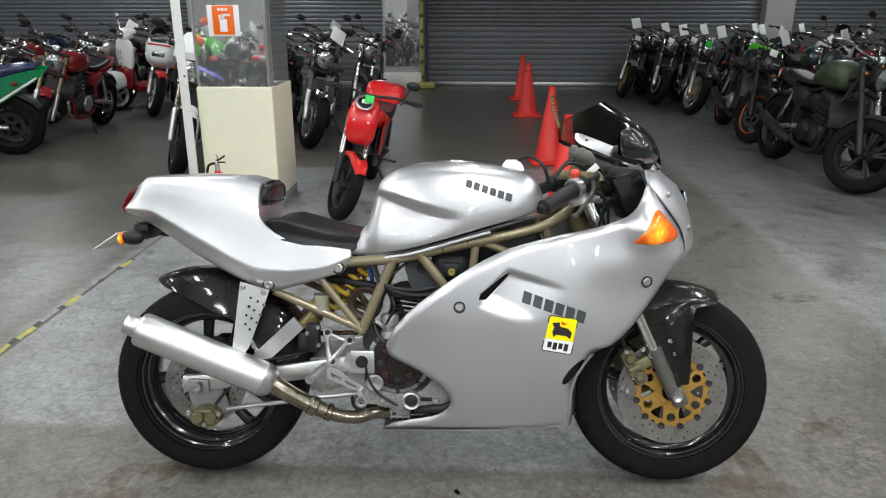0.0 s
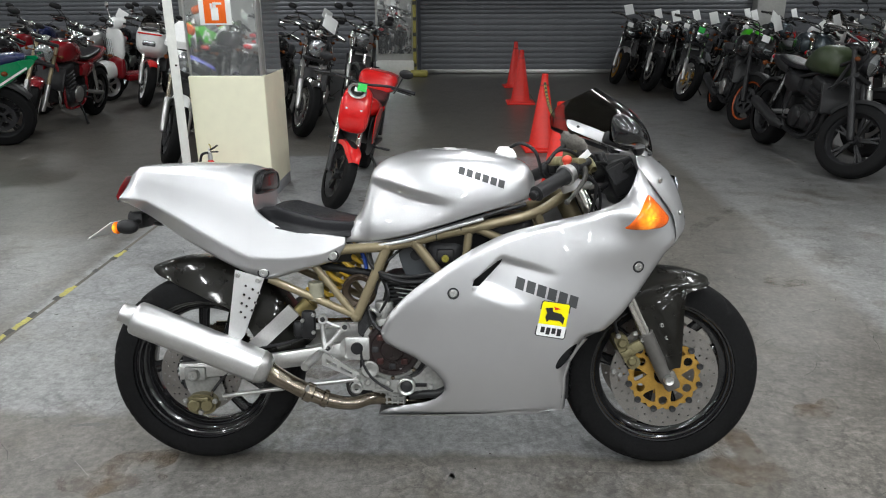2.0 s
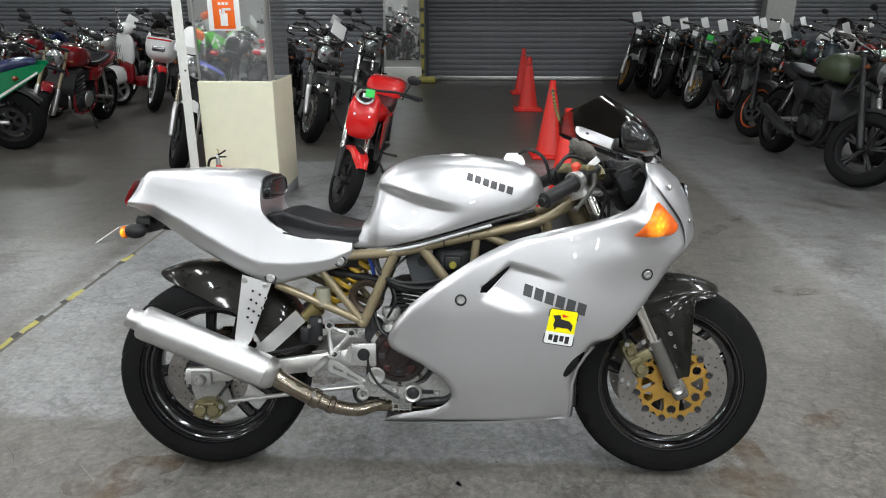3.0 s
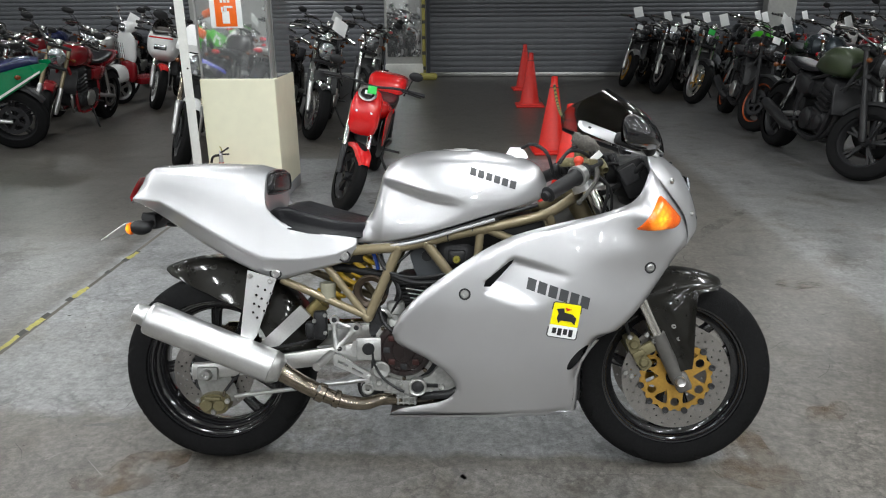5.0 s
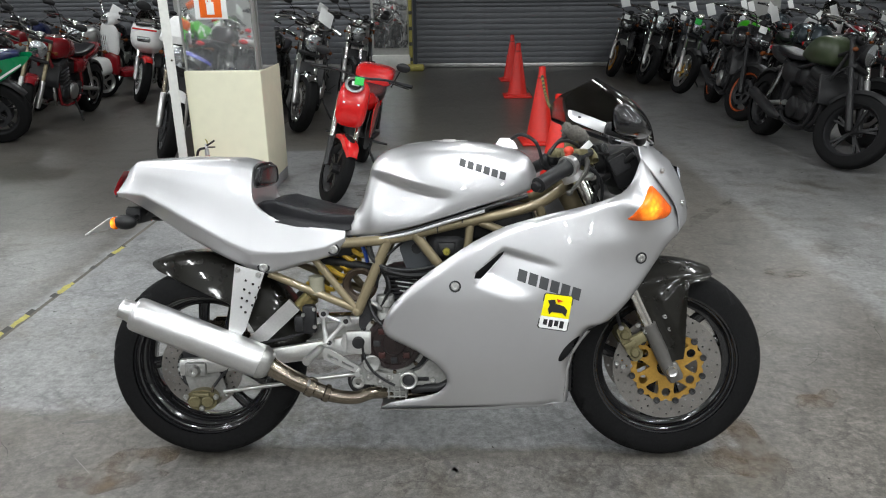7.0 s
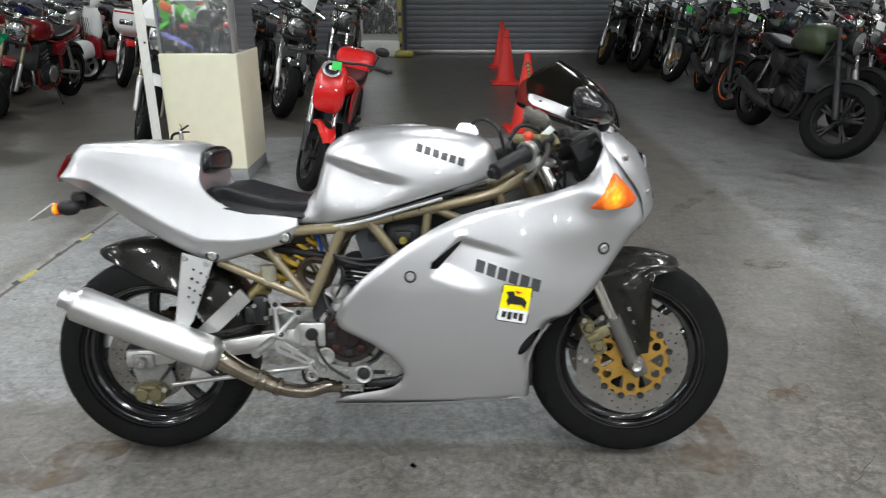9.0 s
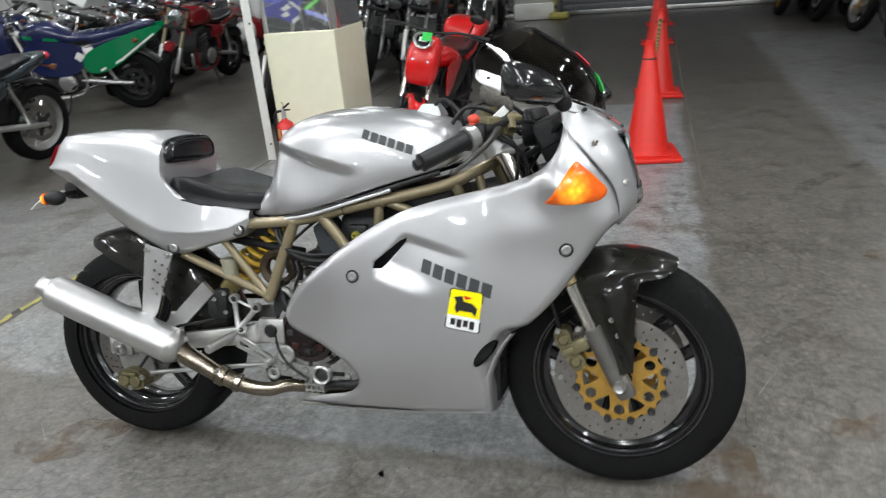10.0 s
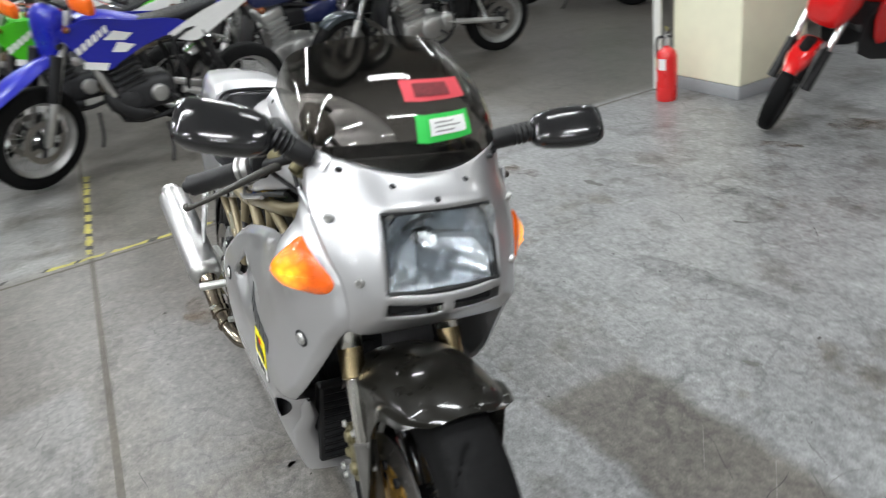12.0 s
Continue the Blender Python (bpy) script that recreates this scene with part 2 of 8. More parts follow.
    def plate(self, outline, place, thick=0.003, holes=(), step=0.0, back=None):
        """A pressed sheet: a plane outline (u, v) with holes, sent to space by place(u, v, depth)."""
        pts, edges = [], []
        loops = [list(outline)] + [list(h) for h in holes]
        for lp in loops:
            k = len(pts)
            pts += [Vector(p) for p in lp]
            edges += [(k + i, k + (i + 1) % len(lp)) for i in range(len(lp))]
        rim = len(pts)
        if step:
            us, vs = [p[0] for p in outline], [p[1] for p in outline]
            loop_arr = [np.array(lp) for lp in loops]
            row, v = 0, min(vs) + step * 0.5
            while v < max(vs):
                u = min(us) + step * (0.5 if row % 2 else 0.25)
                while u < max(us):
                    if inside((u, v), loops) and min(edge_dist((u, v), a) for a in loop_arr) > step * 0.35:
                        pts.append(Vector((u, v)))
                    u += step
                v, row = v + step * 0.87, row + 1
        from_cdt = delaunay(pts, edges)
        cv, cf = from_cdt
        cf = [t for t in cf if inside(((cv[t[0]][0] + cv[t[1]][0] + cv[t[2]][0]) / 3, (cv[t[0]][1] + cv[t[1]][1] + cv[t[2]][1]) / 3), loops)]
        n = len(cv)
        front = [place(p[0], p[1], 0.0) for p in cv]
        rear = [place(p[0], p[1], thick) for p in cv]
        faces = list(cf) + [(a + n, c + n, b + n) for a, b, c in cf]
        seen = {}
        for t in cf:
            for a, b in ((t[0], t[1]), (t[1], t[2]), (t[2], t[0])):
                seen[(a, b)] = 1
        faces += [(b, a, a + n, b + n) for a, b in seen if (b, a) not in seen]
        return self.add(front + rear, faces)

    def moved(self, m):
        g = G()
        g.v, g.f = [tuple(m @ Vector(p)) for p in self.v], list(self.f)
        return g


def delaunay(pts, edges):
    from_lib = mathutils_cdt(pts, edges, [], 0, 1e-6)
    return from_lib[0], [tuple(f) for f in from_lib[2]]


def inside(p, loops):
    x, y, odd = p[0], p[1], False
    for lp in loops:
        j = len(lp) - 1
        for i in range(len(lp)):
            (xi, yi), (xj, yj) = lp[i], lp[j]
            if (yi > y) != (yj > y) and x < (xj - xi) * (y - yi) / (yj - yi) + xi:
                odd = not odd
            j = i
    return odd


def edge_dist(p, a):
    b = np.roll(a, -1, axis=0)
    d, q = b - a, np.array(p) - a
    t = np.clip((q * d).sum(1) / np.maximum((d * d).sum(1), 1e-12), 0, 1)
    return float(np.sqrt((((q - t[:, None] * d)) ** 2).sum(1).min()))


def catmull(pts, k, loop=False):
    """More points along a smooth curve through pts."""
    out, n = [], len(pts)
    for i in range(n if loop else n - 1):
        p0, p1, p2, p3 = (pts[(i - 1) % n], pts[i], pts[(i + 1) % n], pts[(i + 2) % n]) if loop else (pts[max(i - 1, 0)], pts[i], pts[i + 1], pts[min(i + 2, n - 1)])
        for q in range(k):
            t = q / k
            out.append(0.5 * (2 * p1 + (p2 - p0) * t + (2 * p0 - 5 * p1 + 4 * p2 - p3) * t * t + (3 * p1 - p0 - 3 * p2 + p3) * t ** 3))
    return out if loop else out + [pts[-1].copy()]


def curve2(pts, k=3):
    """A smooth closed outline through plane points."""
    return [(p.x, p.y) for p in catmull([Vector((a, b)) for a, b in pts], k, True)]


def open2(pts, k=3):
    return [(p.x, p.y) for p in catmull([Vector((a, b)) for a, b in pts], k)]


def along(table, x):
    """Value at x in rows (x, value), smoothly between."""
    if x <= table[0][0]:
        return table[0][1]
    for (a, fa), (b, fb) in zip(table, table[1:]):
        if x <= b:
            return fa + (fb - fa) * (x - a) / (b - a)
    return table[-1][1]


def flow(table, x):
    """Like along(), but with no kinks at the rows."""
    n = len(table)
    for i in range(n - 1):
        (a, fa), (b, fb) = table[i], table[i + 1]
        if x <= b or i == n - 2:
            t = min(max((x - a) / (b - a), 0), 1)
            sa = (fb - table[max(i - 1, 0)][1]) / (b - table[max(i - 1, 0)][0]) * (b - a)
            sb = (table[min(i + 2, n - 1)][1] - fa) / (table[min(i + 2, n - 1)][0] - a) * (b - a)
            return fa * (2 * t ** 3 - 3 * t * t + 1) + sa * (t ** 3 - 2 * t * t + t) + fb * (3 * t * t - 2 * t ** 3) + sb * (t ** 3 - t * t)


def ease(a, b, x):
    t = min(max((x - a) / (b - a), 0), 1)
    return t * t * (3 - 2 * t)


def circle2(x, y, r, n=12, turn=0.0):
    return [(x + r * math.cos(turn + 2 * math.pi * k / n), y + r * math.sin(turn + 2 * math.pi * k / n)) for k in range(n)]


def mesh_of(name, g, material, angle=38):
    me = bpy.data.meshes.new(name)
    me.from_pydata(g.v, [], g.f)
    me.validate()
    for p in me.polygons:
        p.use_smooth = True
    me.set_sharp_from_angle(angle=radians(angle))
    me.materials.append(material)
    me.update()
    return me


def part(name, g, material, parent=None, label="", angle=38):
    ob = new(name, mesh_of(name, g, material, angle))
    if parent:
        ob.parent = parent
    return tagged(ob, label) if label else ob


def thing(name, label, category, m=None, group="", kind=""):
    ob = new(name)
    ob.empty_display_size = 0.1
    if m is not None:
        ob.matrix_world = m
    return tagged(ob, label, category, group, kind)


def bolt(g, x, y, z, r=0.008, out=-1, depth=0.006):
    """A domed socket screw head that looks along y."""
    g.lathe([(0, r * 1.05), (out * depth * 0.6, r), (out * depth, r * 0.8), (out * depth, r * 0.42), (out * depth * 0.4, r * 0.36), (out * depth * 0.4, 0.0001)], 12, pose(x, y, z))
    return g


# ---- setting ----
def floor_material():
    """Concrete with worn pale-blue paint, bare brownish lanes, oil spots and scratches."""
    m = bpy.data.materials.new("painted_concrete")
    m.use_nodes = True
    nt = m.node_tree
    b, N, L = nt.nodes["Principled BSDF"], nt.nodes.new, nt.links.new
    co = N("ShaderNodeTexCoord")

    def noise_tex(scale, detail=5, rough=0.6, src=None):
        n = N("ShaderNodeTexNoise")
        n.inputs["Scale"].default_value, n.inputs["Detail"].default_value, n.inputs["Roughness"].default_value = scale, detail, rough
        L(src or co.outputs["Object"], n.inputs["Vector"])
        return n

    def math_node(op, a, c=None, d=None):
        n = N("ShaderNodeMath")
        n.operation = op
        for k, s in enumerate((a, c, d)):
            if s is None:
                continue
            if isinstance(s, (int, float)):
                n.inputs[k].default_value = s
            else:
                L(s, n.inputs[k])
        return n.outputs[0]

    wob = noise_tex(4.2, 6, 0.62)
    warp = N("ShaderNodeVectorMath")
    warp.operation = "MULTIPLY_ADD"
    L(wob.outputs["Color"], warp.inputs[0])
    warp.inputs[1].default_value = (0.17, 0.17, 0)
    L(co.outputs["Object"], warp.inputs[2])
    sep = N("ShaderNodeSeparateXYZ")
    L(warp.outputs[0], sep.inputs[0])
    X, Y = sep.outputs["X"], sep.outputs["Y"]

    def zone(x0, x1, y0, y1, soft=0.02, kept=1.0):
        a = None
        for v, lo, hi in ((X, x0 + 0.055, x1 + 0.055), (Y, y0 + 0.055, y1 + 0.055)):
            for lim, sign in ((lo, 1), (hi, -1)):
                n = N("ShaderNodeMapRange")
                n.inputs["From Min"].default_value, n.inputs["From Max"].default_value = (lim - soft, lim + soft) if sign > 0 else (lim + soft, lim - soft)
                L(v, n.inputs["Value"])
                a = n.outputs[0] if a is None else math_node("MULTIPLY", a, n.outputs[0])
        if kept < 1:
            a = math_node("MULTIPLY", a, kept)
        return a

    zones = [zone(*z) for z in PAINTED]
    paint = zones[0]
    for z in zones[1:]:
        paint = math_node("MAXIMUM", paint, z)
    wear = noise_tex(2.2, 8, 0.68)
    wr = N("ShaderNodeMapRange")
    wr.inputs["From Min"].default_value, wr.inputs["From Max"].default_value = 0.66, 0.575
    L(wear.outputs["Fac"], wr.inputs["Value"])
    paint = math_node("MULTIPLY", paint, wr.outputs[0])
    fine, mid, big = noise_tex(170, 3), noise_tex(22, 6, 0.7), noise_tex(1.1, 5)
    bare = N("ShaderNodeMix")
    bare.data_type = "RGBA"
    bare.inputs["A"].default_value, bare.inputs["B"].default_value = (0.070, 0.064, 0.056, 1), (0.165, 0.153, 0.136, 1)
    mr = N("ShaderNodeMapRange")
    mr.inputs["From Min"].default_value, mr.inputs["From Max"].default_value = 0.28, 0.74
    L(mid.outputs["Fac"], mr.inputs["Value"])
    L(mr.outputs[0], bare.inputs["Factor"])
    skin = N("ShaderNodeMix")
    skin.data_type = "RGBA"
    skin.inputs["A"].default_value, skin.inputs["B"].default_value = (0.172, 0.174, 0.175, 1), (0.284, 0.288, 0.291, 1)
    L(mr.outputs[0], skin.inputs["Factor"])
    both = N("ShaderNodeMix")
    both.data_type = "RGBA"
    L(paint, both.inputs["Factor"]), L(bare.outputs["Result"], both.inputs["A"]), L(skin.outputs["Result"], both.inputs["B"])
    shade = math_node("MULTIPLY_ADD", big.outputs["Fac"], 0.55, 0.72)
    shade = math_node("MULTIPLY", shade, math_node("MULTIPLY_ADD", fine.outputs["Fac"], 1.0, 0.5))
    grit = noise_tex(48, 3, 0.6)
    shade = math_node("MULTIPLY", shade, math_node("MULTIPLY_ADD", grit.outputs["Fac"], 1.4, 0.30))
    smear = noise_tex(3.4, 7, 0.72)
    sm = N("ShaderNodeMapRange")
    sm.inputs["From Min"].default_value, sm.inputs["From Max"].default_value = 0.52, 0.68
    sm.inputs["To Min"].default_value, sm.inputs["To Max"].default_value = 1.0, 0.6
    L(smear.outputs["Fac"], sm.inputs["Value"])
    shade = math_node("MULTIPLY", shade, sm.outputs[0])
    # black flecks
    fleck = noise_tex(9, 5, 0.75)
    fr = N("ShaderNodeMapRange")
    fr.inputs["From Min"].default_value, fr.inputs["From Max"].default_value = 0.70, 0.76
    fr.inputs["To Min"].default_value, fr.inputs["To Max"].default_value = 1.0, 0.35
    L(fleck.outputs["Fac"], fr.inputs["Value"])
    shade = math_node("MULTIPLY", shade, fr.outputs[0])
    # long scratches
    sc = N("ShaderNodeMapping")
    sc.inputs["Scale"].default_value, sc.inputs["Rotation"].default_value = (1.2, 46, 1), (0, 0, 0.5)
    L(co.outputs["Object"], sc.inputs["Vector"])
    scr = noise_tex(1.6, 2, 0.5, sc.outputs["Vector"])
    sr = N("ShaderNodeMapRange")
    sr.inputs["From Min"].default_value, sr.inputs["From Max"].default_value = 0.66, 0.72
    sr.inputs["To Min"].default_value, sr.inputs["To Max"].default_value = 1.0, 1.25
    L(scr.outputs["Fac"], sr.inputs["Value"])
    shade = math_node("MULTIPLY", shade, sr.outputs[0])
    for turn, stretch, lo, hi in ((-0.35, 90, 0.69, 0.72), (1.2, 70, 0.69, 0.74), (2.3, 110, 0.71, 0.76)):
        mp = N("ShaderNodeMapping")
        mp.inputs["Scale"].default_value, mp.inputs["Rotation"].default_value = (2.0, stretch, 1), (0, 0, turn)
        L(co.outputs["Object"], mp.inputs["Vector"])
        dk, dr = noise_tex(1.3, 3, 0.6, mp.outputs["Vector"]), N("ShaderNodeMapRange")
        dr.inputs["From Min"].default_value, dr.inputs["From Max"].default_value = lo, lo + 0.05
        dr.inputs["To Min"].default_value, dr.inputs["To Max"].default_value = 1.0, hi
        L(dk.outputs["Fac"], dr.inputs["Value"])
        shade = math_node("MULTIPLY", shade, dr.outputs[0])
    # a web of hairline cracks in the worn coat
    wob2 = N("ShaderNodeVectorMath")
    wob2.operation = "MULTIPLY_ADD"
    L(mid.outputs["Color"], wob2.inputs[0])
    wob2.inputs[1].default_value = (0.10, 0.10, 0)
    L(co.outputs["Object"], wob2.inputs[2])
    web = N("ShaderNodeTexVoronoi")
    web.feature = "DISTANCE_TO_EDGE"
    web.inputs["Scale"].default_value = 7.5
    L(wob2.outputs[0], web.inputs["Vector"])
    wl = N("ShaderNodeMapRange")
    wl.inputs["From Min"].default_value, wl.inputs["From Max"].default_value = 0.012, 0.05
    wl.inputs["To Min"].default_value, wl.inputs["To Max"].default_value = 1.0, 0.0
    L(web.outputs["Distance"], wl.inputs["Value"])
    some = noise_tex(2.6, 4, 0.6)
    so = N("ShaderNodeMapRange")
    so.inputs["From Min"].default_value, so.inputs["From Max"].default_value = 0.42, 0.56
    so.inputs["To Max"].default_value = -0.30
    L(some.outputs["Fac"], so.inputs["Value"])
    shade = math_node("MULTIPLY", shade, math_node("MULTIPLY_ADD", wl.outputs[0], so.outputs[0], 1.0))
    pit = N("ShaderNodeTexVoronoi")
    pit.inputs["Scale"].default_value = 26
    L(co.outputs["Object"], pit.inputs["Vector"])
    pr = N("ShaderNodeMapRange")
    pr.inputs["From Min"].default_value, pr.inputs["From Max"].default_value = 0.05, 0.11
    pr.inputs["To Min"].default_value, pr.inputs["To Max"].default_value = 0.6, 1.0
    L(pit.outputs["Distance"], pr.inputs["Value"])
    shade = math_node("MULTIPLY", shade, pr.outputs[0])
    # floor colour scaled down in the parking bays and the back lane
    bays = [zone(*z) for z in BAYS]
    bay_tone = math_node("MAXIMUM", math_node("MAXIMUM", bays[0], bays[1]), bays[2])
    shade = math_node("MULTIPLY", shade, math_node("MULTIPLY_ADD", bay_tone, -0.30, 1.0))
    tint = N("ShaderNodeVectorMath")
    tint.operation = "SCALE"
    # brown dirt worked into the surface
    dirt, dm = noise_tex(1.7, 9, 0.72), N("ShaderNodeMapRange")
    dm.inputs["From Min"].default_value, dm.inputs["From Max"].default_value = 0.53, 0.64
    dm.inputs["To Max"].default_value = 0.6
    L(dirt.outputs["Fac"], dm.inputs["Value"])
    soil = N("ShaderNodeMix")
    soil.data_type = "RGBA"
    soil.inputs["B"].default_value = (0.112, 0.099, 0.078, 1)
    L(dm.outputs[0], soil.inputs["Factor"]), L(both.outputs["Result"], soil.inputs["A"])
    mott = noise_tex(7.0, 7, 0.7)
    shade = math_node("MULTIPLY", shade, math_node("MULTIPLY_ADD", mott.outputs["Fac"], 1.15, 0.425))
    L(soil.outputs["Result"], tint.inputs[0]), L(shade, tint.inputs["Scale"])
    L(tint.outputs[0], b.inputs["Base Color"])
    rr = N("ShaderNodeMapRange")
    rr.inputs["To Min"].default_value, rr.inputs["To Max"].default_value = 0.20, 0.52
    L(mid.outputs["Fac"], rr.inputs["Value"])
    L(rr.outputs[0], b.inputs["Roughness"])
    bp = N("ShaderNodeBump")
    bp.inputs["Strength"].default_value, bp.inputs["Distance"].default_value = 0.14, 0.003
    L(fine.outputs["Fac"], bp.inputs["Height"]), L(bp.outputs["Normal"], b.inputs["Normal"])
    return m


# pale painted areas of the floor: x0, x1, y0, y1, softness of the edge, share of the coat that is left
PAINTED = [(-1.88, 1.04, 1.02, 4.6, 0.03, 0.95), (-9, -1.95, 0.6, 2.2, 0.12, 0.5), (-1.0, 0.95, -0.30, 0.02, 0.03, 0.2), (-0.7, 0.95, -1.6, -0.52, 0.03, 0.35), (-9.0, -1.9, -6, -0.5, 0.05, 0.5),
           (-0.6, 1.01, 0.10, 0.68, 0.02, 1.0), (-1.85, 0.32, 0.3, 1.05, 0.03, 0.7), (1.98, 4.2, 0.9, 8.6, 0.05, 0.6)]
# parking bays and back lane where the floor colour is darker
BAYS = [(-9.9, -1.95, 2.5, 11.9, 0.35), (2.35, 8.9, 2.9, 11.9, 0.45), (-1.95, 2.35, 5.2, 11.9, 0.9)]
X0, X1, Y0, Y1 = -10.0, 9.0, -15.0, 12.0
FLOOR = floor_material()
SHUTTER = mat("shutter_steel", (0.148, 0.154, 0.166), 0.42, 0.25, vary=0.14, scale=3, bump=0.04)
WALL = mat("painted_wall", (0.7, 0.7, 0.68), 0.7, vary=0.12, scale=2, bump=0.1)
POST_GREY = mat("post_paint", (0.42, 0.42, 0.40), 0.45, vary=0.15, scale=5)
CREAM = mat("cream_paint", (0.80, 0.78, 0.60), 0.5, vary=0.05, scale=3, bump=0.05)
SKIRT = mat("grey_skirting", (0.30, 0.31, 0.32), 0.6, vary=0.1)
POST_WHITE = mat("white_post_paint", (0.78, 0.78, 0.74), 0.45, vary=0.08, scale=8)
HAZARD_YELLOW = mat("hazard_yellow", (0.36, 0.32, 0.085), 0.6, vary=0.4, scale=30)
HAZARD_BLACK = mat("hazard_black", (0.04, 0.04, 0.035), 0.6, vary=0.3)
CEILING = mat("ceiling_board", (0.45, 0.45, 0.44), 0.8, vary=0.1, scale=2)
TUBE = mat("lamp_tube", (0.95, 1.0, 0.97), 0.5, vary=0, emit=7.0)

g = G().add([(X0, Y0, 0), (X1, Y0, 0), (X1, Y1 + 0.4, 0), (X0, Y1 + 0.4, 0), (X0, Y0, -0.2), (X1, Y0, -0.2), (X1, Y1 + 0.4, -0.2), (X0, Y1 + 0.4, -0.2)],
            [(0, 1, 2, 3), (7, 6, 5, 4), (0, 4, 5, 1), (1, 5, 6, 2), (2, 6, 7, 3), (3, 7, 4, 0)])
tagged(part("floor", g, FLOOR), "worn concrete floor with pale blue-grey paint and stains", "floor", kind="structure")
g = G().box(((X0 + X1) / 2, (Y0 + Y1) / 2, CEIL + 0.1), (X1 - X0, Y1 - Y0 + 0.8, 0.2), 0.01)
tagged(part("ceiling", g, CEILING), "plain grey warehouse ceiling", "ceiling", kind="structure")
for nm, c, s in (("wall_west", (X0 - 0.1, (Y0 + Y1) / 2, CEIL / 2), (0.2, Y1 - Y0, CEIL)), ("wall_east", (X1 + 0.1, (Y0 + Y1) / 2, CEIL / 2), (0.2, Y1 - Y0, CEIL)),
                 ("wall_south", ((X0 + X1) / 2, Y0 - 0.1, CEIL / 2), (X1 - X0 + 0.4, 0.2, CEIL))):
    tagged(part(nm, G().box(c, s, 0.01), WALL), "plain painted warehouse wall", "wall", kind="structure")


def shutter(name, x0, x1, y):
    """A roller shutter of ribbed steel slats with a bottom bar."""
    root = thing(name, "grey steel roller shutter of narrow ribbed slats, closed", "shutter", pose((x0 + x1) / 2, y, 0), kind="structure")
    w, z = x1 - x0, 0.085
    shapes = {}
    for kind_, pitch, depth in (("flat", 0.10, 0.0022), ("ribbed", 0.075, 0.007)):
        prof = [(0.02, 0), (depth, 0.002), (0.0004, 0.008), (-0.001, pitch * 0.5), (0.0004, pitch - 0.01), (depth, pitch - 0.003), (0.02, pitch - 0.0006)]
        shapes[kind_] = pitch, mesh_of("slat", G().loft([[(-w / 2, a, b) for a, b in prof], [(w / 2, a, b) for a, b in prof]], True, True), SHUTTER, 60)
    while z < CEIL - 0.08:
        pitch, slat_me = shapes["flat" if z < 1.05 else "ribbed"]
        ob = new("slat", slat_me)
        ob.parent, ob.location = root, (0, 0, z)
        z += pitch
    part("bottom_bar", G().box((0, -0.004, 0.045), (w, 0.05, 0.075), 0.006), ALLOY, root, "bright metal bottom bar")
    return root


shutter("shutter_1", -10.0, -5.15, 12.0)
shutter("shutter_2", -4.65, -1.55, 12.0)
shutter("shutter_3", -0.72, 5.35, 12.05)
shutter("shutter_4", 5.85, 9.0, 12.0)
for nm, x, w in (("post_1", -4.9, 0.5), ("post_3", 5.6, 0.5)):
    tagged(part(nm, G().box((x, 11.95, CEIL / 2), (w, 0.3, CEIL), 0.01), POST_GREY), "grey steel wall post between the shutters", "post", kind="structure")

# mirror-clad column with a yellow-black edge, by the far shutter
col = thing("column_far", "mirror-clad column with a yellow and black edge guard", "column", pose(-1.15, 11.9, 0), kind="structure")
part("core", G().box((0, 0, CEIL / 2), (0.74, 0.5, CEIL), 0.01), POST_GREY, col)
part("mirror_panel", G().box((-0.02, -0.262, 1.9), (0.62, 0.012, 3.0), 0.003), DUSTY_MIRROR, col, "mirror panel", 15)
part("plinth", G().box((-0.02, -0.3, 0.14), (0.7, 0.12, 0.28), 0.03), POST_WHITE, col, "scuffed white concrete plinth")
part("edge_guard", G().box((0.345, -0.28, 1.3), (0.06, 0.05, 2.6), 0.01), HAZARD_YELLOW, col, "yellow edge guard")
for k in range(9):
    part("stripe", G().box((0.345, -0.3075, 0.2 + k * 0.27), (0.061, 0.008, 0.06), 0.001), HAZARD_BLACK, col)
sack = G().box((0.42, -0.42, 0.06), (0.34, 0.2, 0.12), 0.05, seg=4)
tagged(part("floor_block", sack.moved(pose(-1.15, 11.9, 0)), HAZARD_YELLOW), "dirty yellow rubber block at the column's foot", "block")

# nearer column: cream lower box, mirror panels above, white angle on its edge
col = thing("column_near", "square column, cream painted below and mirror-clad above", "column", pose(-1.535, 3.375, 0), kind="structure")
part("core", G().box((0, 0.0, CEIL / 2 + 0.4), (0.49, 0.49, CEIL - 0.8), 0.006), POST_GREY, col, "", 20)
part("box", G().box((0, 0, 0.475), (0.53, 0.54, 0.79), 0.008), CREAM, col, "cream painted lower box", 20)
part("skirting", G().box((0, 0, 0.04), (0.525, 0.535, 0.08), 0.003), SKIRT, col, "grey skirting")
part("mirror_panel", G().box((0, -0.2575, 1.93), (0.47, 0.012, 2.12), 0.002), DUSTY_MIRROR, col, "mirror panel", 15)
part("mirror_panel", G().box((0.2575, 0.01, 1.93), (0.012, 0.42, 2.12), 0.002), DUSTY_MIRROR, col, "mirror panel", 15)
for sx in (-1, 1):
    part("edge_trim", G().box((sx * 0.244, -0.26, 1.93), (0.014, 0.02, 2.12), 0.003), BRUSHED, col, "bright metal edge trim")
post = thing("angle_post", "white painted steel angle post beside the column", "post", pose(-1.845, 3.015, 0), kind="structure")
part("flange", G().box((0, 0, CEIL / 2), (0.062, 0.008, CEIL), 0.002), POST_WHITE, post)
part("web", G().box((-0.027, 0.032, CEIL / 2), (0.008, 0.055, CEIL), 0.002), POST_WHITE, post)
